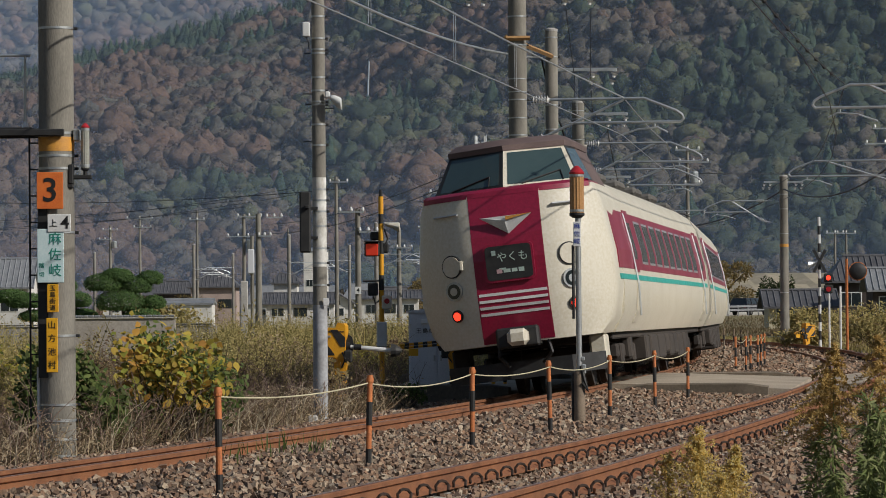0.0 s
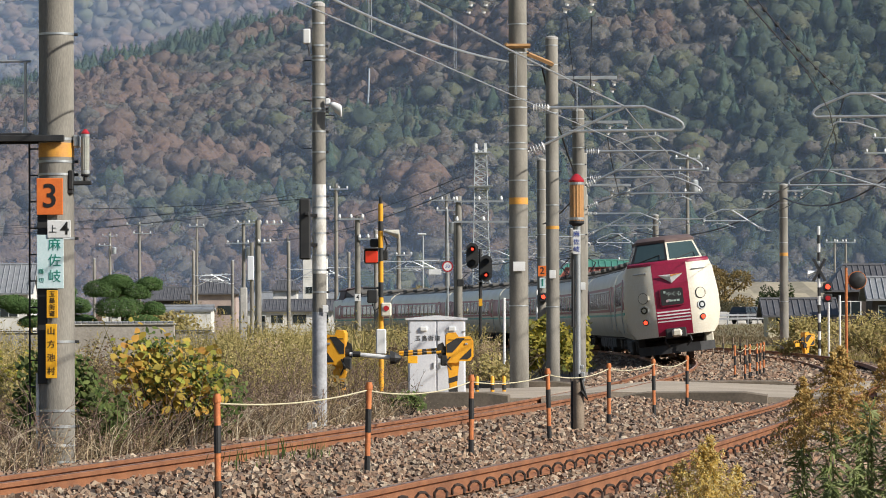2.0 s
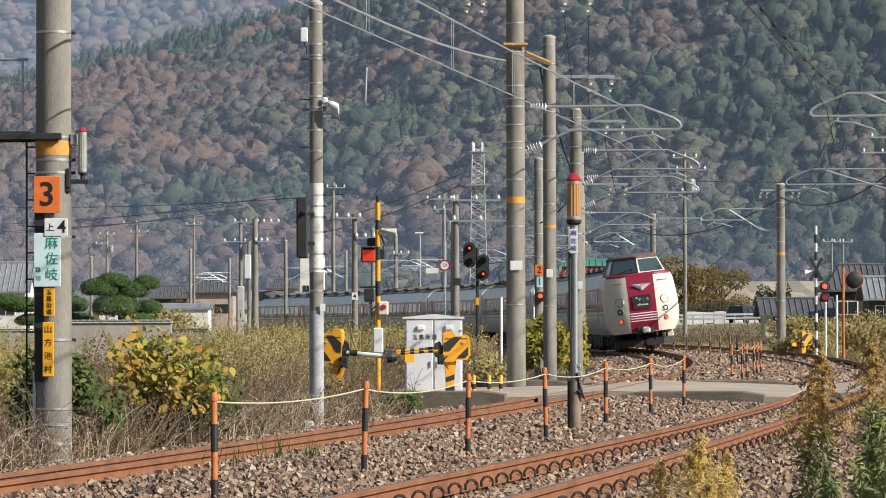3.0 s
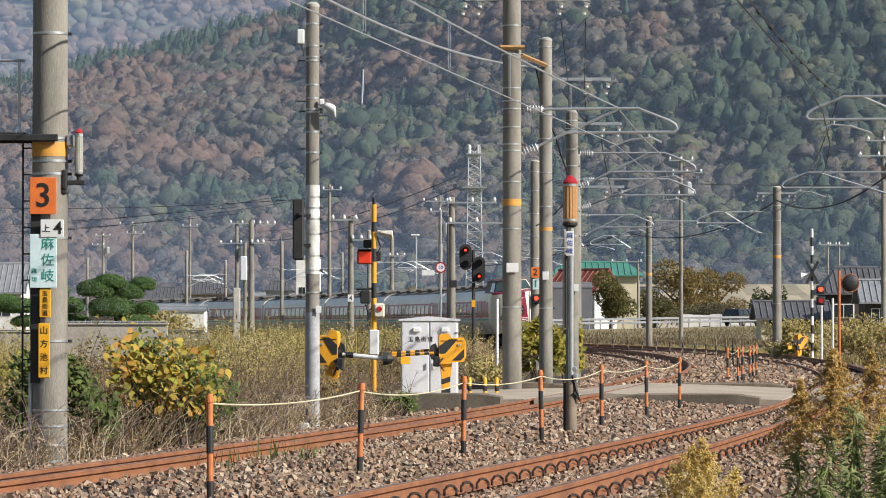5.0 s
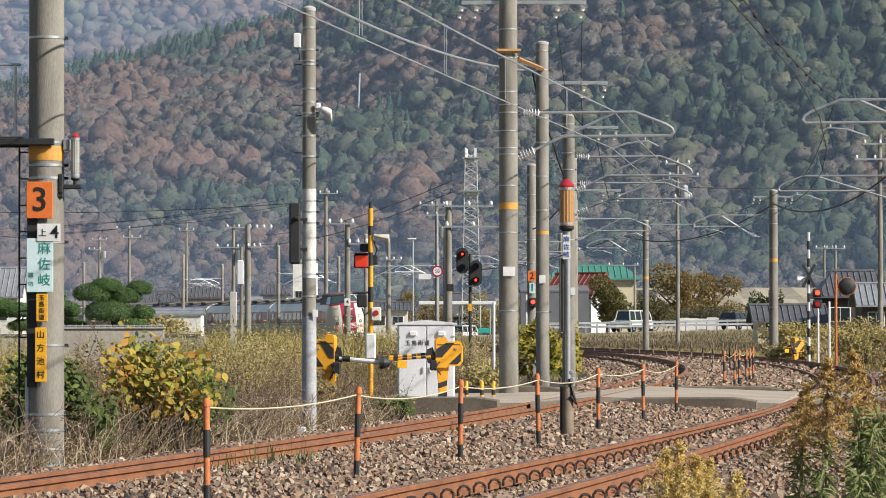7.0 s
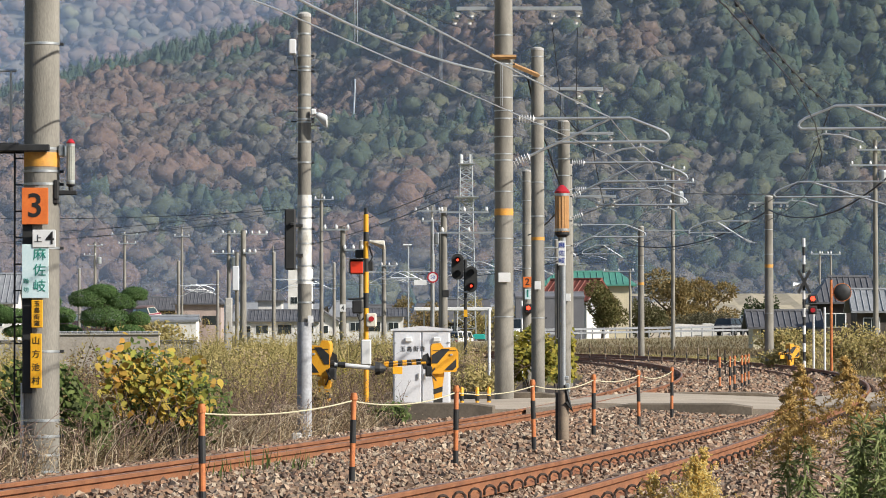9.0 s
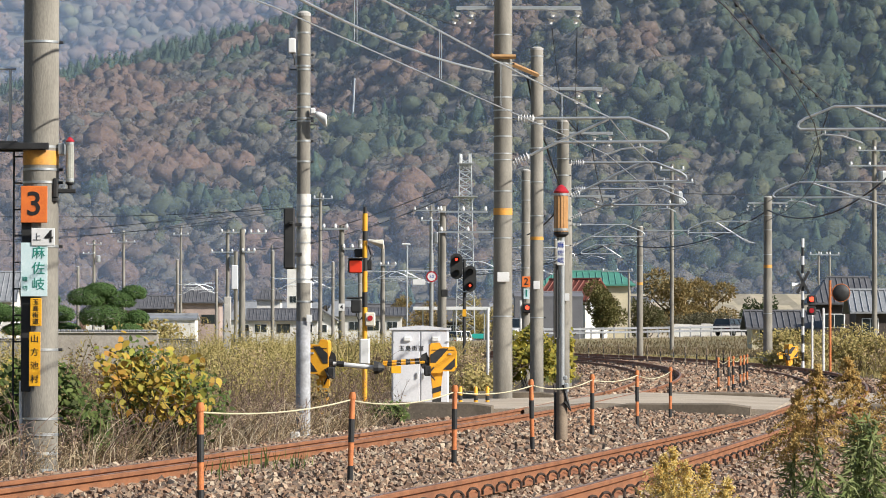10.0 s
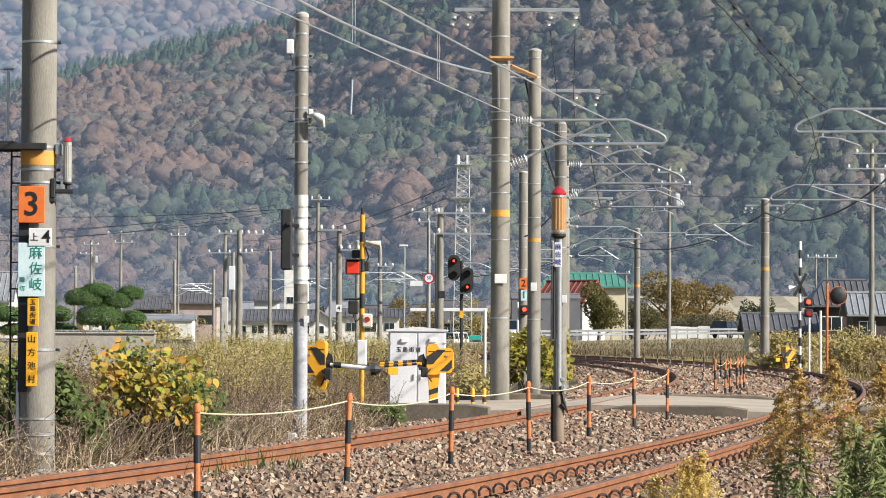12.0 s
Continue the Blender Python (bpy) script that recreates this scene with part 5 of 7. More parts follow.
def woods_mat(name, palette):
    """Tree crowns far off: each crown its own tint, mottled leaf by leaf."""
    m = leaf_mat(name, palette, 0.95, 0.12)
    n, l = m.node_tree.nodes, m.node_tree.links
    b = n["Principled BSDF"]
    co = n.new("ShaderNodeTexCoord")
    spots = n.new("ShaderNodeTexNoise")
    spots.inputs["Scale"].default_value, spots.inputs["Detail"].default_value, spots.inputs["Roughness"].default_value = 1.1, 5.0, 0.7
    l.new(co.outputs["Object"], spots.inputs["Vector"])
    rng = n.new("ShaderNodeMapRange")
    rng.inputs["From Min"].default_value, rng.inputs["From Max"].default_value = 0.32, 0.68
    rng.inputs["To Min"].default_value, rng.inputs["To Max"].default_value = 0.42, 1.45
    l.new(spots.outputs["Fac"], rng.inputs["Value"])
    mul = n.new("ShaderNodeMix")
    mul.data_type, mul.blend_type, mul.inputs["Factor"].default_value = "RGBA", "MULTIPLY", 1.0
    l.new(b.inputs["Base Color"].links[0].from_socket, mul.inputs[6]), l.new(rng.outputs[0], mul.inputs[7])
    l.new(mul.outputs[2], b.inputs["Base Color"])
    bp = n.new("ShaderNodeBump")
    bp.inputs["Strength"].default_value, bp.inputs["Distance"].default_value = 0.8, 1.2
    l.new(spots.outputs["Fac"], bp.inputs["Height"]), l.new(bp.outputs[0], b.inputs["Normal"])
    return m


def forests():
    rng = np.random.default_rng(11)
    kinds = {k: [] for k in ("rust", "brown", "grey", "dark", "olive", "cedar")}
    for i in range(13200):
        far = i % 7 == 0
        wide = rng.random() * 2 - 1
        if far:
            y = 1720 + 620 * rng.random()
            x = (-0.143 + 0.11 * rng.random()) * y
        else:
            y = 640 + 880 * rng.random() ** (0.85 if wide < 0 else 1.5)
            x = wide * 0.146 * y
        broad = noise.noise(Vector((x * 0.011 + 3, y * 0.007, 3.0)))
        stand = noise.noise(Vector((x * 0.03, y * 0.016, 8.0)))
        slope = (y - 650) / 700
        autumn = 0.60 if x < -30 else 0.60 - 0.33 * min(1.0, (x + 30) / 80)
        autumn += 0.60 * broad + 0.55 * stand + rng.normal() * 0.075 - (0.16 if 0.18 < slope < 0.36 and x > -50 else 0.0)
        crest = not far and x < -25 and slope > 0.86 + 0.10 * stand
        if crest:
            kind = "cedar" if rng.random() < 0.75 else "dark"
        elif autumn > 0.70:
            kind = "rust"
        elif autumn > 0.50:
            kind = "brown"
        elif autumn > 0.36:
            kind = "grey"
        elif autumn > 0.22:
            kind = "olive" if rng.random() < 0.55 else "grey"
        else:
            kind = "dark" if rng.random() < 0.62 else "cedar" if rng.random() < 0.5 else "olive"
        r = rng.uniform(1.6, 3.5) * (1.9 if far else 1.3 if kind == "rust" else 1.0)
        if kind == "cedar":
            kinds[kind].append((x, y, r * 0.8, 1.9))
        else:
            kinds[kind].append((x, y, r, rng.uniform(0.85, 1.15) if kind != "dark" else rng.uniform(1.0, 1.4)))
    woods("rusty_woods", kinds["rust"], 1, woods_mat("woods_rust", [(0.175, 0.115, 0.086), (0.206, 0.130, 0.091), (0.161, 0.115, 0.089), (0.189, 0.141, 0.103)]), "russet autumn crowns on the hillside")
    woods("brown_woods", kinds["brown"], 2, woods_mat("woods_brown", [(0.155, 0.110, 0.081), (0.176, 0.123, 0.084), (0.134, 0.102, 0.077), (0.162, 0.127, 0.092)]), "brown half-bare crowns on the hillside")
    woods("grey_woods", kinds["grey"], 3, woods_mat("woods_grey", [(0.146, 0.127, 0.101), (0.176, 0.151, 0.116), (0.127, 0.116, 0.096), (0.156, 0.146, 0.106)]), "bare greyish crowns on the hillside")
    woods("dark_woods", kinds["dark"], 4, woods_mat("woods_dark", [(0.063, 0.087, 0.055), (0.082, 0.108, 0.061), (0.055, 0.075, 0.051), (0.098, 0.115, 0.068)]), "dark evergreen crowns on the hillside")
    woods("olive_woods", kinds["olive"], 5, woods_mat("woods_olive", [(0.118, 0.127, 0.071), (0.148, 0.153, 0.080), (0.106, 0.116, 0.071), (0.165, 0.160, 0.087)]), "olive green crowns on the hillside")
    woods("cedar_woods", kinds["cedar"], 6, woods_mat("woods_cedar", [(0.052, 0.086, 0.058), (0.063, 0.102, 0.063), (0.076, 0.111, 0.067)]), "planted cedars with pointed crowns", spire=True)


def haze_sheet_mat(name, thick):
    """Stand-in for autumn haze: a mostly see-through blue film, thickest on the valley floor."""
    m = bpy.data.materials.new(name)
    m.use_nodes = True
    n, l = m.node_tree.nodes, m.node_tree.links
    d, t, x = n.new("ShaderNodeBsdfDiffuse"), n.new("ShaderNodeBsdfTransparent"), n.new("ShaderNodeMixShader")
    # bluish veil colour imitating scattered daylight
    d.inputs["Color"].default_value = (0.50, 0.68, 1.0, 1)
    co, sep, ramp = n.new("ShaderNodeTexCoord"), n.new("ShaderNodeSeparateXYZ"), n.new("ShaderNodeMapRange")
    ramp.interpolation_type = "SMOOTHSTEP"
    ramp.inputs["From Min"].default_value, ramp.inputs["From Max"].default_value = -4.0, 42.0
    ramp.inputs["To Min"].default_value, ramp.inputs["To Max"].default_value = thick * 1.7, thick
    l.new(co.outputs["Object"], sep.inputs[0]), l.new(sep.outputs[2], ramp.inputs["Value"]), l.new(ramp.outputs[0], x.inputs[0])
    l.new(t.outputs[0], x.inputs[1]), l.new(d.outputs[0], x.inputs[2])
    l.new(x.outputs[0], n["Material Output"].inputs["Surface"])
    return m


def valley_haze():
    """Two tinted sheets imitate haze across the valley: one before the wooded spur, one in the side valley behind it.
    """
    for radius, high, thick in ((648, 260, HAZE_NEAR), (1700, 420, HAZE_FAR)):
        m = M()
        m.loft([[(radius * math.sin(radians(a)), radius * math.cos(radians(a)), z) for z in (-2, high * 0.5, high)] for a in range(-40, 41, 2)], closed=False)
        tagged(part("valley_haze", m, haze_sheet_mat("haze_tint", thick), smooth=True), "see-through bluish sheet standing in for autumn valley haze", "haze", kind="structure")


def tree(x, y, z, h, w, material, label, seed, n=5200, leaf=0.22, trunk=0.35, name="tree"):
    """A tapered trunk with limbs and a crown of many leaves in uneven clumps."""
    rng = np.random.default_rng(seed)
    ob = thing(name, (x, y, z), label, "tree", "village trees")
    t = M().tube([(0, 0, 0), (0.05, 0, h * trunk), (0, 0.05, h * 0.75)], 0.05 * w, 8, r2=0.015 * w)
    for i in range(7):
        a = i * 0.9
        t.tube([(0, 0, h * (trunk * 0.6 + 0.06 * i)), (math.cos(a) * w * 0.2, math.sin(a) * w * 0.2, h * (trunk + 0.07 * i)), (math.cos(a) * w * 0.36, math.sin(a) * w * 0.36, h * (trunk + 0.2 + 0.05 * i))], 0.018 * w, 6, r2=0.006 * w)
    part("trunk", t, BARK, ob)
    cs, ds = [], []
    for i in range(16):
        a, q = rng.uniform(0, 6.28), rng.random() ** 0.5
        zc = h * rng.uniform(0.32, 0.88)
        ring = math.sqrt(max(0.08, 1 - ((zc / h - 0.55) / 0.5) ** 2))
        c = (math.cos(a) * w * 0.36 * q * ring, math.sin(a) * w * 0.36 * q * ring, zc)
        p, d = ball_points(rng, n // 16, c, (w * 0.19, w * 0.19, h * 0.14), 0.4)
        cs.append(p), ds.append(d + rng.normal(size=d.shape) * 0.6)
    cards("crown", np.concatenate(cs), np.concatenate(ds), leaf * rng.uniform(0.6, 1.3, (n // 16) * 16), leaf * 0.5, material, ob, rng)
    return ob


def cloud_pine(x, y, z, pads, label, seed):
    """A garden pine clipped into rounded pads."""
    rng = np.random.default_rng(seed)
    ob = thing("garden_pine", (x, y, z), label, "tree", "clipped garden pines")
    pads = [(a * 1.3, b * 1.2, c * 1.10, d * 1.22, e * 0.88) for a, b, c, d, e in pads]
    top = max(p[2] for p in pads)
    t = M().tube([(0, 0, -1.5), (0.15, 0, top * 0.4), (-0.05, 0.1, top * 0.95)], 0.12, 8, r2=0.05)
    for px, py, pz, rx, rz in pads:
        t.tube([(0.05, 0, pz * 0.8), (px * 0.6, py * 0.6, pz * 0.95), (px, py, pz)], 0.05, 6, r2=0.025)
    part("trunk", t, BARK, ob)
    for px, py, pz, rx, rz in pads:
        n = int(5200 * rx)
        p, d = ball_points(rng, n, (px, py, pz), (rx, rx * 0.9, rz), 0.72)
        p[:, 2] = np.maximum(p[:, 2], pz - rz * 0.55)
        d = d * np.array([1, 1, 0.6]) + np.array([0, 0, 0.7]) + rng.normal(size=d.shape) * 0.35
        cards("needle_pad", p, d, 0.10 * rng.uniform(0.6, 1.3, n), 0.04, PINE, ob, rng, out=d)


def weeds(name, s0, s1, o0, o1, n, h, material, label, seed, width=0.010, base=None, lean=0.28):
    """A stand of stalks and blades on the ground beside the line."""
    rng = np.random.default_rng(seed)
    s, o = rng.uniform(s0, s1, n), rng.uniform(o0, o1, n)
    clump = np.array([noise.noise(Vector((a * 0.35, b * 0.7, seed))) for a, b in zip(s, o)])
    keep = clump > -0.42
    s, o, clump = s[keep], o[keep], clump[keep]
    c = np.array([tr(a, b, (bed_height(b) if base is None else base) - 0.03) for a, b in zip(s, o)])
    L = h * rng.uniform(0.45, 1.1, len(s)) * (0.85 + 0.5 * clump)
    d = rng.normal(size=c.shape) * lean
    d[:, 2] = 1
    tagged(cards(name, c, d, L, width * rng.uniform(0.6, 1.6, len(s)), material, None, rng, 0.1), label, "weeds", kind="stuff")
    return c, d, L


def sprigs(name, base_c, base_d, base_l, per, leaf, material, label, seed):
    """Small leaves and twigs along the stalks of a stand."""
    rng = np.random.default_rng(seed)
    i = rng.integers(0, len(base_c), per)
    u = rng.uniform(0.25, 1.0, per)[:, None]
    dn = base_d / np.linalg.norm(base_d, axis=1, keepdims=True)
    c = base_c[i] + dn[i] * base_l[i][:, None] * u
    d = rng.normal(size=c.shape)
    d[:, 2] = np.abs(d[:, 2]) * 0.6
    tagged(cards(name, c, d, leaf * rng.uniform(0.5, 1.6, per), leaf * 0.38, material, None, rng), label, "weeds", kind="stuff")


def bush(x, y, z, rx, ry, h, n, leaf, material, label, seed, name="bush", aspect=0.75, clumps=11, low=0.35):
    rng = np.random.default_rng(seed)
    ob = thing(name, (x, y, z), label, "bush", "line-side bushes")
    t = M()
    cs, ds = [], []
    for i in range(clumps):
        a, q = rng.uniform(0, 6.28), rng.random() ** 0.5
        c = (math.cos(a) * rx * 0.75 * q, math.sin(a) * ry * 0.75 * q, h * (low + (0.85 - low) * rng.random() * (1 - 0.5 * q)))
        t.tube([(c[0] * 0.2, c[1] * 0.2, 0), (c[0] * 0.7, c[1] * 0.7, c[2] * 0.6), c], 0.012, 5, r2=0.005)
        p, d = ball_points(rng, n // clumps, c, (rx * 0.34, ry * 0.34, h * 0.27), 0.25)
        cs.append(p), ds.append(d * np.array([1, 1, 0.4]) + np.array([0, -0.5, -0.25]) + rng.normal(size=d.shape) * 0.5)
    part("stem", t, BARK, ob)
    m = (n // clumps) * clumps
    L = leaf * rng.uniform(0.55, 1.35, m)
    facing = np.array([0.45, -0.55, 0.6]) + rng.normal(size=(m, 3)) * 0.45
    cards("leaves", np.concatenate(cs), np.concatenate(ds), L, L * aspect, material, ob, rng, 0.25, out=facing, broad=True)
    return ob


forests()
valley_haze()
# dry stand left of the inner track, olive weeds behind it
c, d, l = weeds("dry_reeds", -104, -76, -6.0, -1.9, 9000, 0.85, DRY, "brown dead stalks along the track", 21, 0.007, lean=0.75)
sprigs("dry_twigs", c, d, l, 34000, 0.040, DRY, "withered leaves and seed heads on dead stalks", 22)
c, d, l = weeds("dark_brush", -100, -77, -5.5, -2.2, 7600, 1.0, BRUSH, "dark leafless brush and brambles by the track", 33, 0.009, lean=0.85)
sprigs("brush_leaves", c, d, l, 22000, 0.042, BRUSH, "dull leaves caught in dark brush", 34)
c, d, l = weeds("olive_weeds", -84, -30, -10.0, -4.2, 9000, 1.45, OLIVE, "tall olive and straw weeds beyond the track", 23, 0.012, lean=0.6)
sprigs("olive_sprigs", c, d, l, 60000, 0.058, OLIVE, "olive and straw leaves on tall weeds", 24)
c, d, l = weeds("meadow_weeds", -60, 60, -20, -6, 11000, 1.75, OLIVE, "overgrown yellowing field inside the bend", 25, 0.022, -0.25, lean=0.6)
sprigs("meadow_sprigs", c, d, l, 52000, 0.10, OLIVE, "straw coloured tops of an overgrown field", 26)
c, d, l = weeds("bank_weeds", -20, 120, -4.2, -2.4, 5000, 0.35, OLIVE, "short weeds on the inner shoulder of the track", 27, 0.02)
c, d, l = weeds("bank_grass", 60, 190, 7.5, 28, 16000, 0.30, BANKGRASS, "brown grass on the bank below the by-road", 35, 0.05, 0.0)
c, d, l = weeds("outer_grass", -25, 130, 7.6, 15, 14000, 0.30, OLIVE, "dry grass on the slope outside the bend", 28, 0.03, -0.35)
c, d, l = weeds("tall_reeds", -12, 20, 8.6, 14, 2600, 1.6, OLIVE, "tall straw reeds outside the outer track", 29, 0.03, -0.4)
sprigs("reed_tops", c, d, l, 6000, 0.16, DRY, "feathery tops of tall reeds", 30)
weeds("rail_weeds", -100, -96.5, 0.6, 1.2, 60, 0.30, GLEAF, "small green weeds growing in the ballast", 31, 0.012)

bush(-3.40, 39.2, -0.30, 0.86, 0.8, 1.56, 560, 0.100, YLEAF, "broad-leaved shrub turning yellow and orange", 41, "yellow_shrub", 0.7, 20, 0.52)
bush(-3.05, 38.9, -0.30, 0.45, 0.5, 1.15, 110, 0.11, YLEAF, "broad-leaved shrub turning yellow and orange", 52, "yellow_shrub", 0.7, 7, 0.5)
bush(-3.35, 39.3, -0.35, 0.95, 0.8, 1.50, 1700, 0.075, GLEAF, "green undergrowth below a yellow shrub", 42, "green_shrub", 0.42)
bush(-4.55, 37.5, -0.4, 0.75, 0.6, 1.35, 1800, 0.10, GLEAF, "dark green leafy shrub beside a pole", 43, "green_shrub", 0.45)
bush(-3.85, 37.2, -0.4, 0.35, 0.4, 0.95, 420, 0.10, GLEAF, "dark green leafy shrub beside a pole", 44, "green_shrub", 0.4)
bush(2.25, 85, -0.35, 0.8, 0.8, 1.75, 1900, 0.13, LIME, "lime and yellow leafed shrub between the poles", 45, "lime_shrub", 0.6)
bush(2.9, 86, -0.35, 0.5, 0.6, 1.9, 900, 0.13, LIME, "lime and yellow leafed shrub between the poles", 46, "lime_shrub", 0.6)
bush(0.65, 70, -0.3, 0.7, 0.7, 0.95, 900, 0.08, OLIVE, "low straggling weeds behind the cabinet", 47, "weed_clump", 0.5)
bush(-0.75, 50.5, -0.2, 0.45, 0.4, 0.45, 260, 0.07, GLEAF, "low green weeds at the road edge", 48, "weed_clump", 0.5)
bush(-17.5, 200, -0.6, 2.4, 1.5, 2.9, 2600, 0.22, OLIVE, "straggling vine-covered bush by the shed", 49, "shed_bush", 0.6)
bush(12.7, 123, -0.2, 1.4, 1.0, 1.2, 1800, 0.12, OLIVE, "low shrub under the crossing mast", 50, "weed_clump", 0.6)
bush(15.7, 128, -0.2, 2.6, 1.6, 1.75, 4200, 0.13, OLIVE, "dense straw-coloured thicket outside the bend", 51, "thicket", 0.4, 16)

def canes(name, s0, s1, o0, o1, n, h, material, label, seed):
    """Arching dead canes with side twigs, tangled along the track."""
    rng = random.Random(seed)
    m = M()
    for i in range(n):
        o = rng.uniform(o0, o1)
        p = tr(rng.uniform(s0, s1), o, bed_height(o) - 0.03)
        a, L = rng.uniform(0, 6.28), h * rng.uniform(0.5, 1.15)
        r = L * rng.uniform(0.25, 0.75)
        way = Vector((math.cos(a), math.sin(a), 0))
        def at(u):
            return p + way * r * u * u + Vector((0, 0, L * (u - (0.35 * r / L) * u ** 3)))
        m.tube([at(u) for u in (0, 0.35, 0.65, 0.85, 1.0)], 0.0055, 4, caps=False, r2=0.0022)
        for k in range(rng.randint(2, 5)):
            u = rng.uniform(0.3, 0.95)
            q = Vector((rng.gauss(0, 1), rng.gauss(0, 1), rng.uniform(0.1, 1.4))).normalized() * L * rng.uniform(0.12, 0.3)
            m.tube([at(u), at(u) + q * 0.6, at(u) + q + Vector((0, 0, -0.02))], 0.003, 3, caps=False, r2=0.0015)
    tagged(part(name, m, material), label, "weeds", kind="stuff")


CANE = mat("dead_cane", (0.23, 0.155, 0.115), (0.13, 0.085, 0.07), 0.9, scale=1.5, bump=0.1)
STRAW = mat("bleached_straw", (0.52, 0.44, 0.31), (0.38, 0.30, 0.20), 0.9, scale=1.5, bump=0.1)
canes("bramble_canes", -103, -76, -5.5, -1.95, 900, 0.95, CANE, "reddish-brown dead bramble canes tangled by the track", 301)
canes("straw_stems", -103, -78, -3.6, -1.8, 420, 0.65, STRAW, "bleached broken straw stems at the edge of the ballast", 302)
canes("field_canes", -80, -45, -8.5, -3.4, 700, 1.35, CANE, "grey-brown dead stems standing in the overgrown field", 303)
bush(-1.62, 49.0, -0.2, 0.38, 0.35, 1.0, 150, 0.075, RUSTLEAF, "withered vine with curled brown leaves round a gate", 304, "withered_vine", 0.6, 8)
bush(25.5, 248, -0.4, 3.2, 1.2, 2.1, 3600, 0.17, OLIVE, "straw-coloured thicket before a low outbuilding", 305, "thicket", 0.45, 16)
mixed = random.Random(9)
for i in range(16):
    q = tr(mixed.uniform(-86, -28), mixed.uniform(-9.5, -4.6), -0.35)
    bush(q.x, q.y, q.z, mixed.uniform(0.5, 1.0), 0.6, mixed.uniform(0.9, 1.55), 1100, mixed.uniform(0.05, 0.08), (OLIVE, BRUSH, DRY, LIME, BRUSH)[i % 5],
         ("straw and olive thicket in the overgrown field", "dark leafless thicket in the overgrown field", "bleached dry thicket in the overgrown field", "yellow-green thicket in the overgrown field", "dark leafless thicket in the overgrown field")[i % 5], 200 + i, "thicket", 0.5)
cloud_pine(-15.0, 150, 0.2, [(0.0, 0, 1.55, 0.95, 0.65), (0.55, 0.2, 2.2, 0.6, 0.5), (-0.55, 0, 2.3, 0.75, 0.55), (0.75, -0.2, 1.0, 0.7, 0.4), (0.2, -0.3, 0.6, 1.0, 0.4), (1.15, 0.1, 1.5, 0.45, 0.4), (-0.1, 0, 2.6, 0.6, 0.4), (1.0, 0.3, 2.5, 0.5, 0.4)], "clipped dark green garden pine in rounded pads", 61)
cloud_pine(-17.3, 152, 0.35, [(0, 0, 1.5, 0.7, 0.5), (0.3, 0, 0.9, 0.6, 0.35), (-0.4, 0, 2.1, 0.6, 0.4), (0.1, 0, 0.5, 0.8, 0.35)], "clipped dark green garden pine in rounded pads", 62)
cloud_pine(-19.2, 151, 0.2, [(0, 0, 1.6, 0.85, 0.45), (0.3, 0, 1.0, 0.7, 0.35), (-0.6, 0, 1.8, 0.7, 0.4)], "clipped dark green garden pine in rounded pads", 63)
tree(14.1, 300, 0.4, 5.6, 4.6, leaf_mat("round_tree", [(0.11, 0.12, 0.04), (0.17, 0.165, 0.055), (0.23, 0.19, 0.075), (0.13, 0.11, 0.045)]), "round evergreen tree in front of a house", 71, 8000, leaf=0.26, trunk=0.2)
tree(23.6, 345, -0.3, 8.0, 7.6, RUSTLEAF, "broad tree with rusty brown autumn leaves", 72, 6500, 0.34, 0.25)
tree(27.5, 350, -0.3, 7.0, 6.5, RUSTLEAF, "broad tree with rusty brown autumn leaves", 73, 5000, 0.34, 0.25)
tree(20.5, 340, -0.3, 5.0, 4.5, leaf_mat("hedge_tree", [(0.08, 0.09, 0.04), (0.13, 0.13, 0.06), (0.18, 0.15, 0.08)]), "scrubby grey-green tree beside the road", 74, 3500, 0.28, 0.2)
tree(24.5, 325, -0.3, 3.6, 7.0, leaf_mat("road_scrub", [(0.12, 0.11, 0.07), (0.17, 0.15, 0.09), (0.09, 0.09, 0.05)]), "low scrub behind the guard rail", 75, 4000, 0.25, 0.1)
tree(31.0, 330, -0.3, 5.2, 4.0, leaf_mat("hedge_green", [(0.05, 0.07, 0.03), (0.08, 0.10, 0.04)]), "small dark green tree by a farmhouse", 76, 2500, 0.28, 0.2)
tree(-31.0, 400, -0.3, 4.2, 7.0, RUSTLEAF, "bare reddish garden tree", 77, 2600, 0.25, 0.25)
for i, (x, y, h) in enumerate(((-2, 420, 6.0), (4, 460, 6.5), (-6, 480, 7), (9, 500, 7))):
    tree(x, y, -0.5, h, 5.0, OLIVE if i % 2 else RUSTLEAF, "yellowing tree among the village houses", 80 + i, 1800, 0.35, 0.25)


c, d, l = weeds("field_brush", -88, -52, -8.5, -3.6, 4200, 1.25, BRUSH, "reddish leafless brush among the tall weeds", 36, 0.013, lean=0.5)
sprigs("field_brush_leaves", c, d, l, 9000, 0.06, BRUSH, "dull brown leaves on leafless brush", 37)


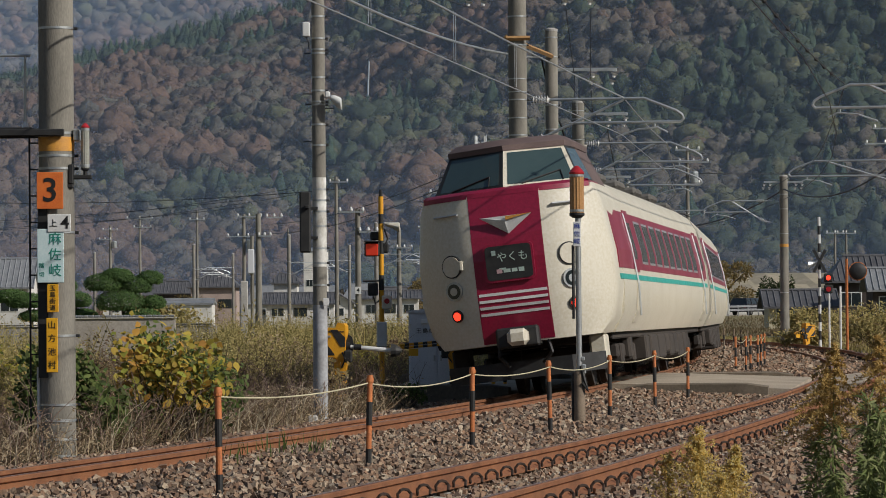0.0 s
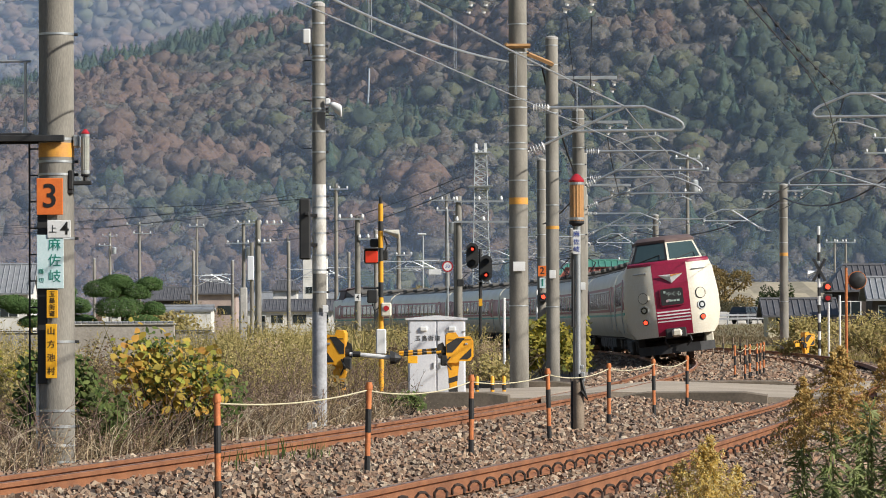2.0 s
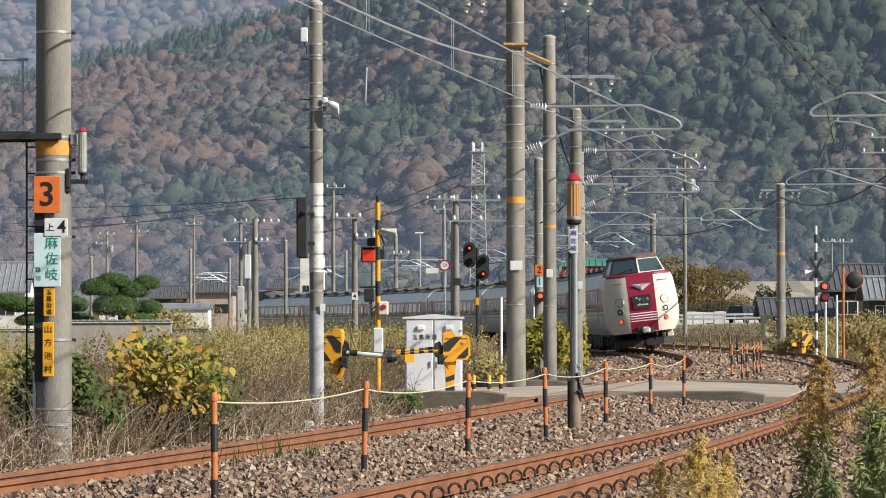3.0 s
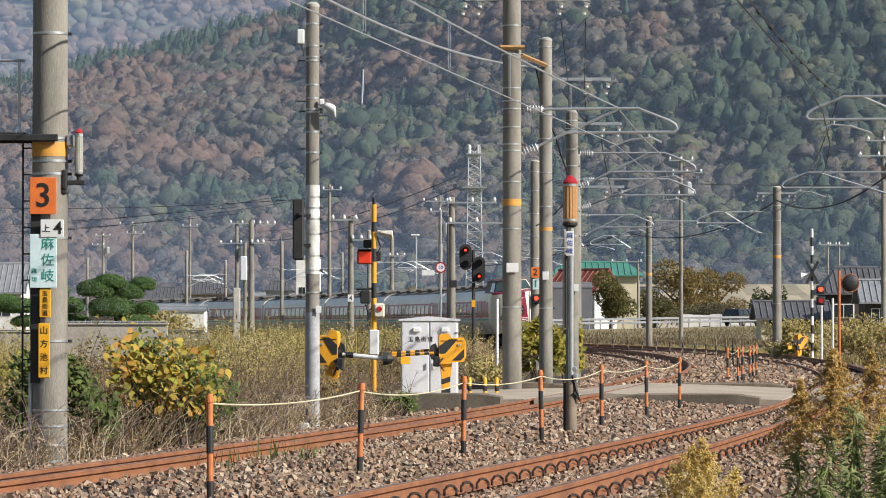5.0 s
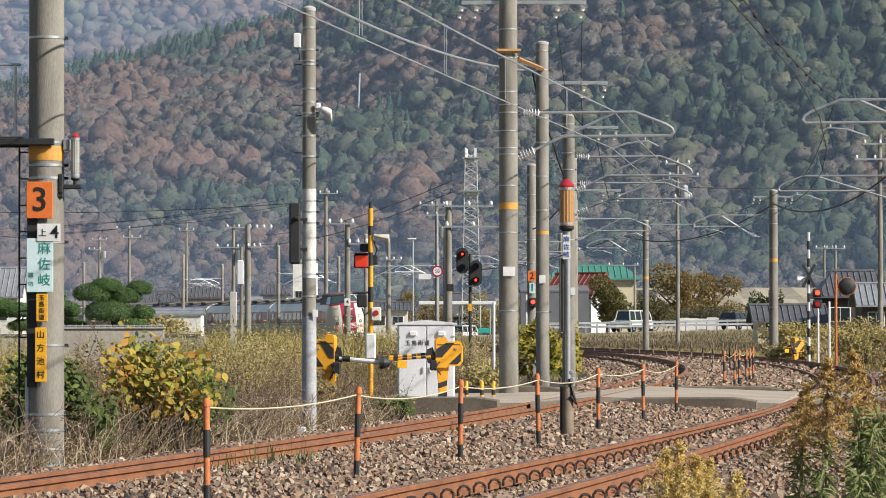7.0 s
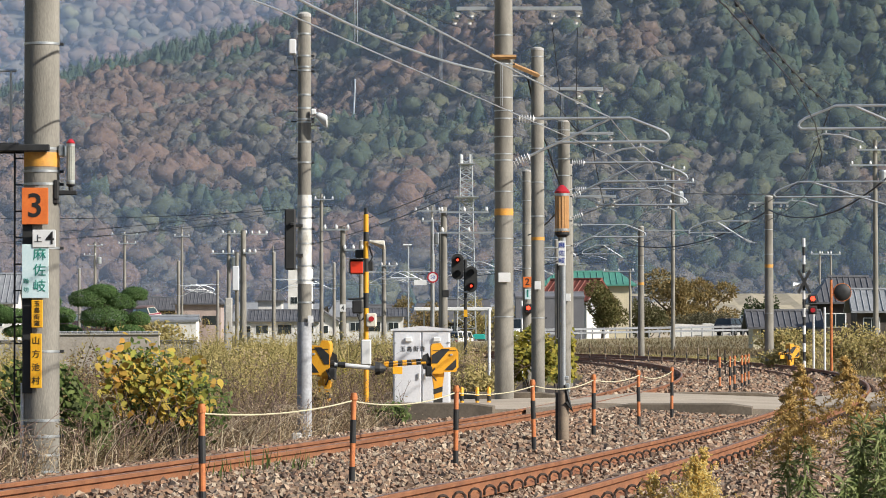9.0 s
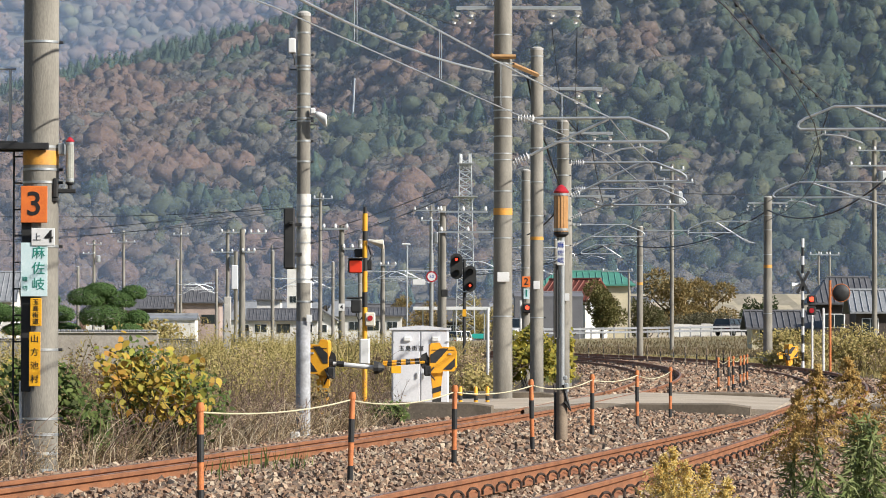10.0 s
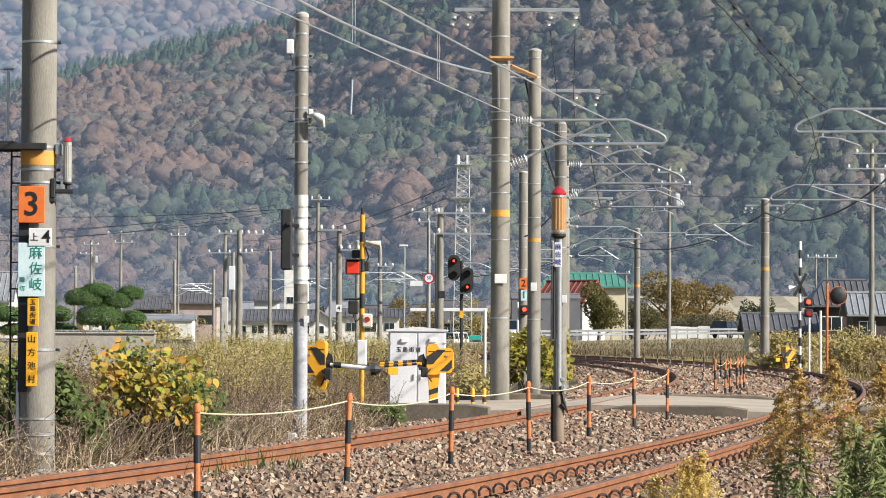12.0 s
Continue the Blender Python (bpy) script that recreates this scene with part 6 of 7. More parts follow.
# ---- goldenrod in the foreground ----
def goldenrod(x, y, z, h, seed, plume=0.15, leaves=150, dark=False):
    """A tall stem closely set with narrow leaves; where plume is given, a drooping layered seed plume on top."""
    rng = np.random.default_rng(seed)
    ob = thing("goldenrod", (x, y, z), "tall goldenrod gone to tawny seed plumes" if plume else "leafy green goldenrod stalk", "plant", "goldenrod plants")
    lean = rng.uniform(-0.08, 0.04, 2)
    def at(u):
        return np.array([lean[0] * u * u * h, lean[1] * u * u * h, u * h])
    part("stem", M().tube([tuple(at(u)) for u in (0, 0.3, 0.6, 1.0)], 0.006, 6, r2=0.002), RODLEAF, ob)
    u = rng.uniform(0.05, 0.72 if plume else 1.0, leaves)
    c = np.array([at(q) for q in u])
    a = rng.uniform(0, 6.28, leaves)
    d = np.stack([np.cos(a), np.sin(a), rng.uniform(0.1, 0.9, leaves)], 1)
    cards("leaves", c, d, 0.105 * rng.uniform(0.7, 1.2, leaves) * (1.15 - 0.45 * u), 0.0115, RODLEAF, ob, rng, 0.3, out=np.array([0.3, -0.4, 0.8]) + rng.normal(size=(leaves, 3)) * 0.4)
    if plume:
        cs, ds = [], []
        m, start, beads = (34, 0.70, 120) if dark else (22, 0.66, 70)
        for i in range(m):
            q = start + (1 - start) * (i + rng.random()) / m
            f0 = (q - start) / (1 - start)
            reach = plume * (0.07 + (1.60 if dark else 1.05) * (1 - f0)) * rng.uniform(0.8, 1.15)
            a = 2.4 * i + rng.normal() * 0.2
            ca, sa = math.cos(a) - (0.15 if dark else 0.05), math.sin(a)
            rise, fall = (0.26, 0.56) if dark else (2.0, 0.65)
            for k in range(beads):
                f = (k + 1) / beads
                p = at(q) + np.array([ca * reach * f, sa * reach * f, reach * (rise * f - fall * f * f)])
                cs.append(p + rng.normal(size=3) * np.array([0.004, 0.004, 0.0030 if dark else 0.006]))
                ds.append(np.array([ca, sa, 0.25 if dark else 1.6]) + rng.normal(size=3) * 0.22)
        cards("plume", np.array(cs), np.array(ds), 0.017 * rng.uniform(0.6, 1.4, len(cs)), 0.0062, PLUMEDARK if dark else PLUME, ob, rng, out=np.array([0.35, -0.5, 0.6]) + rng.normal(size=(len(cs), 3)) * 0.6)
    return ob


RODS = []
ROD_ROWS = [(1.69, 15.5, -0.2, 1.22, 0.15), (1.61, 15.8, -0.2, 1.10, 0.12), (1.90, 15.5, -0.2, 1.26, 0.16), (2.06, 15.6, -0.2, 1.24, 0.15),
            (1.74, 14.6, -0.25, 1.05, 0), (1.83, 14.4, -0.25, 1.00, 0), (1.80, 14.9, -0.25, 0.92, 0), (1.90, 14.6, -0.25, 1.07, 0), (1.98, 14.5, -0.25, 1.09, 0), (1.72, 14.3, -0.25, 0.80, 0), (1.88, 14.2, -0.25, 0.86, 0), (2.02, 14.8, -0.25, 0.98, 0), (1.66, 14.8, -0.25, 0.72, 0), (1.94, 14.0, -0.25, 0.80, 0),
            (1.02, 15.0, -0.45, 1.12, 0.14), (1.09, 15.2, -0.45, 1.15, 0.14), (1.16, 14.9, -0.45, 1.10, 0.14), (0.96, 15.3, -0.5, 1.08, 0.13), (1.22, 15.2, -0.5, 1.06, 0.13), (1.06, 14.7, -0.5, 1.02, 0.13), (1.14, 15.4, -0.5, 1.12, 0.13), (1.24, 14.6, -0.5, 0.9, 0), (1.18, 14.5, -0.5, 0.88, 0)]
for i, (x, y, z, h, pl) in enumerate(ROD_ROWS):
    RODS.append(goldenrod(x, y, z - (0.05 if x < 1.3 else 0), h, 100 + i, pl, 420 if pl else 560, x > 1.3))


# ---- houses and sheds ----
TILE = mat("grey_roof_tiles", (0.12, 0.12, 0.125), (0.075, 0.075, 0.08), 0.55, scale=1.5, fine=9, bump=0.3)
TILELIGHT = mat("light_roof_tiles", (0.27, 0.28, 0.29), (0.19, 0.20, 0.21), 0.5, scale=1.5, fine=9, bump=0.3)
GREENROOF = mat("green_sheet_roof", (0.08, 0.26, 0.19), (0.06, 0.20, 0.15), 0.5, scale=0.8, bump=0.1)
REDROOF = mat("red_sheet_roof", (0.24, 0.07, 0.045), (0.18, 0.05, 0.035), 0.6, scale=0.8, bump=0.1)
PLASTER = mat("white_plaster", (0.74, 0.72, 0.67), (0.60, 0.58, 0.53), 0.85, scale=0.9, fine=12, bump=0.1)
CREAMWALL = mat("cream_wall", (0.66, 0.58, 0.40), (0.56, 0.49, 0.34), 0.85, scale=0.9, fine=12, bump=0.1)
PINKWALL = mat("rose_wall", (0.46, 0.36, 0.31), (0.36, 0.28, 0.25), 0.85, scale=0.9, fine=12, bump=0.1)
GREYWALL = mat("grey_sheet_wall", (0.17, 0.17, 0.18), (0.13, 0.13, 0.14), 0.7, scale=0.6, fine=12, bump=0.1)
TIMBER = mat("dark_timber", (0.07, 0.055, 0.045), (0.045, 0.036, 0.03), 0.8, scale=2, fine=20, bump=0.2)
BLOCK = mat("concrete_block", (0.34, 0.32, 0.30), (0.25, 0.235, 0.22), 0.9, scale=1.2, fine=14, bump=0.3)


def house(x, y, z, w, d, eave, ridge, wall, roof, label, axis="x", wins=3, rz=0.0, ribs=0.45, over=0.5, name="house", hip=0.0):
    """A pitched-roof house: walls, ribbed roof with overhang, ridge, gables and framed windows; its front looks to -y."""
    ob = thing(name, pose(x, y, z, 0, 0, rz), label, "house", "village houses")
    part("wall", M().box(0, 0, eave / 2 - 0.5, w, d, eave + 1.0), wall, ob)
    W, D = (w, d) if axis == "x" else (d, w)
    def sw(p):
        return p if axis == "x" else (p[1], p[0], p[2])
    hx = W / 2 + over
    rise = ridge - eave
    k = rise / (D / 2)
    drop = over * k
    g = M()
    if not hip:
        g.loft([[sw((sx * W / 2, yy, zz)) for yy, zz in ((-D / 2, eave), (D / 2, eave), (0, ridge - 0.05))] for sx in (-1, 1)])
        part("gable", g, wall, ob)
    r = M()
    for sy in (-1, 1):
        hxr = hx - hip
        a = [sw((-hx, sy * (D / 2 + over), eave - drop)), sw((hx, sy * (D / 2 + over), eave - drop)), sw((hxr, 0, ridge)), sw((-hxr, 0, ridge))]
        b = [(p[0], p[1], p[2] + 0.14) for p in a]
        r.loft([a, b])
    if hip:
        for sx in (-1, 1):
            a = [sw((sx * hx, -(D / 2 + over), eave - drop)), sw((sx * hx, D / 2 + over, eave - drop)), sw((sx * (hx - hip), 0, ridge))]
            r.loft([a, [(p[0], p[1], p[2] + 0.14) for p in a]])
    rf = part("roof", r, roof, ob)
    part("ridge", M().tube([sw((-hx + hip, 0, ridge + 0.14)), sw((hx - hip, 0, ridge + 0.14))], 0.14, 6), roof, rf)
    if ribs:
        n = int(2 * hx / ribs)
        rb = M()
        for i in range(n + 1):
            u = -hx + 0.05 + (2 * hx - 0.1) * i / n
            for sy in (-1, 1):
                f = 1.0 if not hip or abs(u) <= hx - hip else (hx - abs(u)) / hip
                rb.tube([sw((u, sy * (D / 2 + over), eave - drop + 0.16)), sw((u, sy * (D / 2 + over) * (1 - f), eave - drop + 0.16 + (ridge - eave + drop) * f)),], 0.06, 4, caps=False)
        tagged(part("roof_ribs", rb, roof, rf), kind="stuff")
    for i in range(wins):
        wx = -w / 2 + w * (i + 0.5) / wins
        f = part("window", M().box(wx, -d / 2 - 0.02, eave * 0.55, min(1.7, w / wins * 0.6), 0.08, 1.1, 0.02), DARKSTEEL if i % 2 else WHITE, ob)
        for sx in (-1, 1):
            part("pane", M().box(wx + sx * min(1.7, w / wins * 0.6) * 0.23, -d / 2 - 0.065, eave * 0.55, min(1.7, w / wins * 0.6) * 0.42, 0.02, 0.98), PANE, f)
    return ob




def garden_wall(x0, x1, y, z0, z1):
    """A rendered block wall under a coping of small grey tiles."""
    ob = thing("garden_wall", (0, 0, 0), "grey-beige rendered garden wall with a tiled coping", "wall")
    part("wall", M().box((x0 + x1) / 2, y, (z0 + z1) / 2, x1 - x0, 0.14, z1 - z0, 0.01), GARDENWALL, ob)
    part("ledge", M().box((x0 + x1) / 2, y, z1 + 0.02, x1 - x0 + 0.06, 0.22, 0.04, 0.01), CONCRETE_LIGHT, ob)
    n = 18
    for k in range(n):
        part("coping_tile", M().box(x0 + (k + 0.5) * (x1 - x0) / n, y, z1 + 0.065, (x1 - x0) / n - 0.02, 0.24, 0.05, 0.012), TILELIGHT, ob)


GARDENWALL = mat("weathered_render", (0.42, 0.38, 0.33), (0.33, 0.295, 0.25), 0.9, scale=1.2, fine=18, bump=0.2)
garden_wall(-9.15, -6.70, 80, -0.7, 1.16)
house(-30.2, 420, 0.2, 5.6, 6, 4.9, 6.6, PINKWALL, TILE, "rose-walled house under a grey hipped tile roof", wins=2, hip=2.2)
house(-36.5, 440, 0.2, 5.0, 5, 4.3, 5.6, TIMBER, TILE, "old dark house with a low tile roof", wins=1, hip=1.5)
house(-20.0, 430, 0.4, 8.6, 6, 2.5, 3.7, PLASTER, TILE, "white-walled house under grey tiles", wins=3)
house(-22.2, 436, 0.4, 3.0, 5, 5.2, 6.2, PLASTER, TILE, "upper storey of a white-walled house", wins=1, hip=1.0)
house(-16.0, 450, 0.4, 4.0, 5, 2.5, 3.8, PLASTER, TILE, "white house with a steep grey roof", axis="y", wins=1)
house(-21.9, 520, 0.5, 3.6, 5, 10.6, 11.0, PLASTER, TILELIGHT, "tall white building with a flat-pitched roof", wins=2, ribs=0, over=0.1)
house(-39.4, 300, 0.2, 3.4, 6, 4.0, 6.2, PLASTER, TILELIGHT, "house with a pale blue-grey tile roof", wins=1)
house(-8.5, 420, 0.5, 7.0, 5, 2.9, 3.7, PLASTER, TILE, "low station building with white walls", wins=3)
house(14.2, 335, 0.6, 8.4, 7, 5.4, 6.55, CREAMWALL, GREENROOF, "cream house under a green sheet-metal roof", wins=2, ribs=0.6, hip=1.6)
house(12.6, 322, 0.6, 5.0, 3.6, 4.0, 5.6, PLASTER, REDROOF, "white gabled house with a red roof", wins=1, ribs=0.6, rz=-38)
house(9.7, 311, 0.9, 6.2, 5, 3.55, 3.9, GREYWALL, GREYWALL, "plain dark grey sheet-walled shed", wins=0, ribs=0, over=0.05, name="shed")
house(31.3, 262, 0.3, 5.4, 6, 3.4, 5.1, TIMBER, TILE, "dark timber farmhouse under grey tiles", wins=2, hip=1.6)
house(32.6, 252, 0.3, 4.2, 4, 2.7, 4.0, TIMBER, TILELIGHT, "farm outbuilding with pale ribbed tiles", wins=2)
house(33.0, 275, 0.3, 2.4, 5, 4.0, 5.1, TIMBER, REDROOF, "gabled farm annexe with reddish trim", axis="y", wins=1)
house(25.6, 256, 0.75, 4.8, 4, 1.0, 2.0, CREAMWALL, TILE, "low cream outbuilding with a grey roof", wins=2)
house(-17.6, 220, -0.8, 3.3, 3, 2.8, 3.0, PLASTER, TILELIGHT, "white flat-roofed garden shed", wins=0, ribs=0, over=0.12, name="shed")
rng = random.Random(5)
for i in range(22):
    x = -60 + i * 6.2 + rng.uniform(-2, 2)
    y = rng.uniform(520, 640)
    house(x, y, 0.0, rng.uniform(6, 9), 6, rng.uniform(3.2, 5.2), rng.uniform(5.8, 7.5), rng.choice([PLASTER, PINKWALL, TIMBER, CREAMWALL]), rng.choice([TILE, TILE, TILELIGHT]), "distant village house with a grey tile roof", wins=2, hip=rng.choice([0, 1.5]), ribs=0)

ob = thing("garden_wall", (-14.0, 121, -0.6), "concrete block garden wall with a tiled cap", "wall")
part("blocks", M().box(0.1, 0, 0.75, 10.5, 0.18, 1.5, 0.01), BLOCK, ob)
for i in range(26):
    part("cap_tile", M().box(-5.0 + i * 0.40, 0, 1.545, 0.385, 0.34, 0.06, 0.02), TILE, ob)
tagged(part("retaining_wall", M().box(-9.9, 122, 0.4, 0.7, 0.3, 1.0, 0.03), BLOCK), "short end of a block wall", "wall")
# the concrete post beside the field
ob = thing("square_post", (-6.65, 105, -0.6), "pale square concrete post with a grey box", "post")
part("post", M().box(0, 0, 1.4, 0.22, 0.22, 3.0, 0.02), CONCRETE_LIGHT, ob)
part("pipe", M().tube([(0.25, 0, -0.1), (0.25, 0, 4.3)], 0.06, 8), CONCRETE, ob)
part("box", M().box(0.22, -0.1, 3.5, 0.20, 0.14, 0.75, 0.02), BOXGREY, ob)
ob = thing("station_canopy", (0.9, 330, 0.2), "white flat station platform canopy on thin posts", "canopy")
part("roof", M().box(0, 0, 3.4, 7.5, 3.0, 0.32, 0.03), WHITE, ob)
for x in (-2.8, 0.2, 3.2):
    part("post", M().tube([(x, 0, 0), (x, 0, 3.3)], 0.07, 8), STEEL, ob)
part("bench", M().box(2.4, 0, 0.7, 1.4, 0.5, 0.5, 0.04), TEAL, ob)


m = M()
m.loft([[(x + 0.1 * k, 400 + 22 * k + 3 * math.sin(x), -0.5 + z) for k, z in enumerate((0.0, 1.9, 2.0, 3.9, 4.1, 6.0, 6.2, 8.2, 8.4))] for x in range(16, 64, 3)], closed=False)
tagged(part("terraced_slope", m, mat("pale_dry_terraces", (0.38, 0.32, 0.23), (0.28, 0.25, 0.17), 0.95, scale=0.15, fine=1.5, bump=0.5)), "pale terraced fields at the foot of the hill", "field", kind="structure")

# ---- the road behind, its guard rail and traffic ----
def road_at(x, dy=0.0):
    """The by-road's line: it runs off to the right and away."""
    return (x, 259.0 + x * 1.53 + dy, 0.72 + (x - 10) * 0.017)


m = M()
m.loft([[(road_at(x, dy)[0], road_at(x, dy)[1], road_at(x)[2] + dz) for dy, dz in ((-22, -1.6), (-6, -0.35), (-4, 0.0), (5, 0.0), (9, -1.4))] for x in range(-2, 76, 4)], closed=False)
rng = np.random.default_rng(77)
n = 15000
gx, gd = rng.uniform(2, 55, n), rng.uniform(-24, -4.6, n)
gz = np.interp(gd, [-24, -22, -6, -4, 0], [-1.7, -1.6, -0.35, 0.0, 0.0])
gc = np.stack([gx, 259.0 + gx * 1.53 + gd, 0.72 + (gx - 10) * 0.017 + gz - 0.03], 1)
gv = rng.normal(size=gc.shape) * 0.35
gv[:, 2] = 1
tagged(cards("bank_tufts", gc, gv, rng.uniform(0.12, 0.38, n), 0.06, BANKGRASS, None, rng), "brown grass tufts on the road bank", "grass", kind="stuff")
tagged(part("road_bank", m, EARTH), "grassy bank that carries the by-road", "bank", kind="structure")
m = M()
m.loft([[(road_at(x, dy)[0], road_at(x, dy)[1], road_at(x)[2] + dz) for dy, dz in ((-3.4, 0.015), (3.4, 0.015), (3.4, -0.1), (-3.4, -0.1))] for x in range(-2, 76, 4)])
tagged(part("by_road", m, ROAD), "narrow asphalt by-road behind a guard rail", "road", kind="structure")
ob = thing("guard_rail", (0, 0, 0), "grey two-beam roadside guard rail on posts", "guard rail")
for dz in (0.50, 0.80):
    part("beam", M().loft([[(road_at(x, -4.2)[0], road_at(x, -4.2)[1] + dy, road_at(x)[2] + dz + w) for dy, w in ((0, -0.09), (-0.05, -0.05), (0, 0), (-0.05, 0.05), (0, 0.09), (0.03, 0.09), (0.03, -0.09))] for x in range(6, 40, 2)]), RAILGREY, ob)
for x in range(6, 40):
    p = road_at(x, -4.1)
    part("post", M().tube([(p[0], p[1], p[2] - 0.5), (p[0], p[1], p[2] + 0.92)], 0.06, 8), RAILGREY, ob)
ob = thing("white_fence_wall", (0, 0, 0), "low white boundary wall beside the by-road", "wall")
for i in range(9):
    x = 20.5 + i * 0.92
    p = road_at(x, 4.4)
    part("panel", M().box(p[0], p[1], p[2] + 0.55, 0.86, 0.12, 1.15 - 0.1 * (i % 3), 0.01), PLASTER, ob)


def car_thing(name, label, L, W, H, bonnet, paint, boxy):
    """A small road vehicle heading along +x, built from a lofted body, glasshouse, wheels, lamps and bumpers."""
    ob = thing(name, (0, 0, 0), label, "car", "cars on the by-road")
    prof = [(-L / 2, 0.30), (L / 2, 0.30), (L / 2 + 0.03, 0.62), (L / 2 - 0.05, 0.82), (L / 2 - bonnet, 0.98), (-L / 2 + 0.05, 1.0), (-L / 2 - 0.02, 0.7)]
    part("body", M().loft([[(x, y, z * (1 if abs(y) < W / 2 - 0.05 else 0.99)) for x, z in prof] for y in (-W / 2, -W / 2 + 0.08, W / 2 - 0.08, W / 2)]), paint, ob)
    g0, g1 = -L / 2 + 0.06, L / 2 - bonnet
    rk = 0.18 if boxy else 0.55
    low = [(g0, -W / 2 + 0.05), (g1, -W / 2 + 0.05), (g1, W / 2 - 0.05), (g0, W / 2 - 0.05)]
    top = [(g0 + 0.15, -W / 2 + 0.18), (g1 - rk, -W / 2 + 0.18), (g1 - rk, W / 2 - 0.18), (g0 + 0.15, W / 2 - 0.18)]
    gl = part("glasshouse", M().loft([[(x, y, 0.97) for x, y in low], [(x, y, H - 0.08) for x, y in top]]), PANE, ob, "dark car windows")
    part("car_roof", M().loft([[(x, y, H - 0.10) for x, y in top], [(x * 0.99, y * 0.95, H) for x, y in top]]), paint, ob)
    for i in (0, 0.33, 0.68, 1.0):
        for sy in (-1, 1):
            a = (g0 + (g1 - g0) * i, sy * (W / 2 - 0.045), 0.97)
            b = (g0 + 0.15 + (g1 - rk - g0 - 0.15) * i, sy * (W / 2 - 0.175), H - 0.06)
            part("pillar", M().tube([a, b], 0.045, 5), paint, gl)
    for sx in (-1, 1):
        part("bumper", M().box(sx * (L / 2), 0, 0.42, 0.16, W * 0.98, 0.22, 0.05), paint, ob)
        for sy in (-1, 1):
            part("lamp", M().box(sx * (L / 2 + 0.005), sy * (W / 2 - 0.22), 0.72, 0.06, 0.3, 0.14, 0.03), STEEL if sx > 0 else REDLENS, ob)
            w = part("wheel", M().tube([(sx * L * 0.31, sy * (W / 2 - 0.16), 0.30), (sx * L * 0.31, sy * (W / 2 + 0.01), 0.30)], 0.30, 16), BLACK, ob)
            part("hub", M().tube([(sx * L * 0.31, sy * (W / 2), 0.30), (sx * L * 0.31, sy * (W / 2 + 0.02), 0.30)], 0.17, 12), STEEL, w)
    return ob


WHITECAR = mat("white_car_paint", (0.80, 0.80, 0.79), (0.74, 0.74, 0.73), 0.3, scale=1, bump=0, coat=0.5)
PALECAR = mat("pale_green_car_paint", (0.66, 0.72, 0.62), (0.60, 0.66, 0.57), 0.3, scale=1, bump=0, coat=0.5)
VAN = car_thing("white_minivan", "white minivan driving along the by-road", 4.5, 1.7, 1.75, 1.0, WHITECAR, False)
KEI = car_thing("pale_microvan", "pale boxy microvan driving along the by-road", 3.4, 1.48, 1.8, 0.45, PALECAR, True)
PARKED = car_thing("parked_dark_car", "dark car parked behind the by-road", 4.2, 1.7, 1.5, 1.1, mat("dark_car_paint", (0.03, 0.03, 0.035), (0.025, 0.025, 0.03), 0.3, bump=0, coat=0.5), False)
PARKED.matrix_basis = pose(25.4, 296.5, 1.0, 0, 0, 57)
STATIONCAR = car_thing("parked_white_car", "white car parked by the station", 3.6, 1.5, 1.6, 0.8, WHITECAR, True)
STATIONCAR.matrix_basis = pose(1.6, 310, -0.2, 0, 0, 60)


# ---- the express train ----
TAIL, SPEED, GAIN = -79.5, 25.6, 0.40
CAR = 21.3


def section(w=1.45, top=3.33, floor=0.78):
    """Half-closed cross-section of a car body, tucked in below and above; from lower left round to lower right."""
    left = [(-w + 0.22, floor), (-w + 0.05, floor + 0.30), (-w, 1.45), (-w + 0.01, 2.0), (-w + 0.13, 2.75), (-w + 0.26, 3.0)]
    roof = [(-w + 0.48, top - 0.16), (-w + 0.85, top - 0.05), (0, top)]
    pts = left + roof
    return pts + [(-x, z) for x, z in reversed(pts[:-1])]


def car_side(m0, z_lo, z_hi, y0, y1, proud=0.006, side=1, cut=None):
    """A panel that follows the side of the body between two heights."""
    prof = [(x, z) for x, z in section() if x > 0]
    prof = sorted(prof, key=lambda p: p[1])
    def at(z):
        for (xa, za), (xb, zb) in zip(prof, prof[1:]):
            if za <= z <= zb:
                return xa + (xb - xa) * (z - za) / (zb - za)
        return prof[-1][0]
    zs = [z_lo] + [z for _, z in prof if z_lo < z < z_hi] + [z_hi]
    rings = [[(side * (at(z) + proud), y0, z), (side * (at(z) + proud), y1, z), (side * (at(z) - 0.03), y1, z), (side * (at(z) - 0.03), y0, z)] for z in zs]
    if side < 0:
        rings = [list(reversed(r)) for r in rings]
    return m0.loft(rings)


def bogie(parent, y):
    b = part("bogie", M().box(0, y, 0.55, 1.9, 2.6, 0.18, 0.03).box(-0.98, y, 0.5, 0.14, 3.0, 0.22, 0.03).box(0.98, y, 0.5, 0.14, 3.0, 0.22, 0.03).box(-1.06, y, 0.55, 0.16, 0.5, 0.4, 0.04).box(1.06, y, 0.55, 0.16, 0.5, 0.4, 0.04), UNDER, parent, "grimy bogie frame")
    for dy in (-1.05, 1.05):
        w = M()
        w.tube([(-0.75, y + dy, 0.43), (0.75, y + dy, 0.43)], 0.07, 8)
        for sx in (-1, 1):
            w.tube([(sx * 0.47, y + dy, 0.43), (sx * 0.60, y + dy, 0.43)], 0.43, 20)
            w.tube([(sx * 0.46, y + dy, 0.43), (sx * 0.50, y + dy, 0.43)], 0.46, 20)
        part("wheelset", w, UNDER, b)
        for sx in (-0.98, 0.98):
            part("axle_box", M().box(sx, y + dy, 0.45, 0.22, 0.34, 0.3, 0.03), UNDER, b)


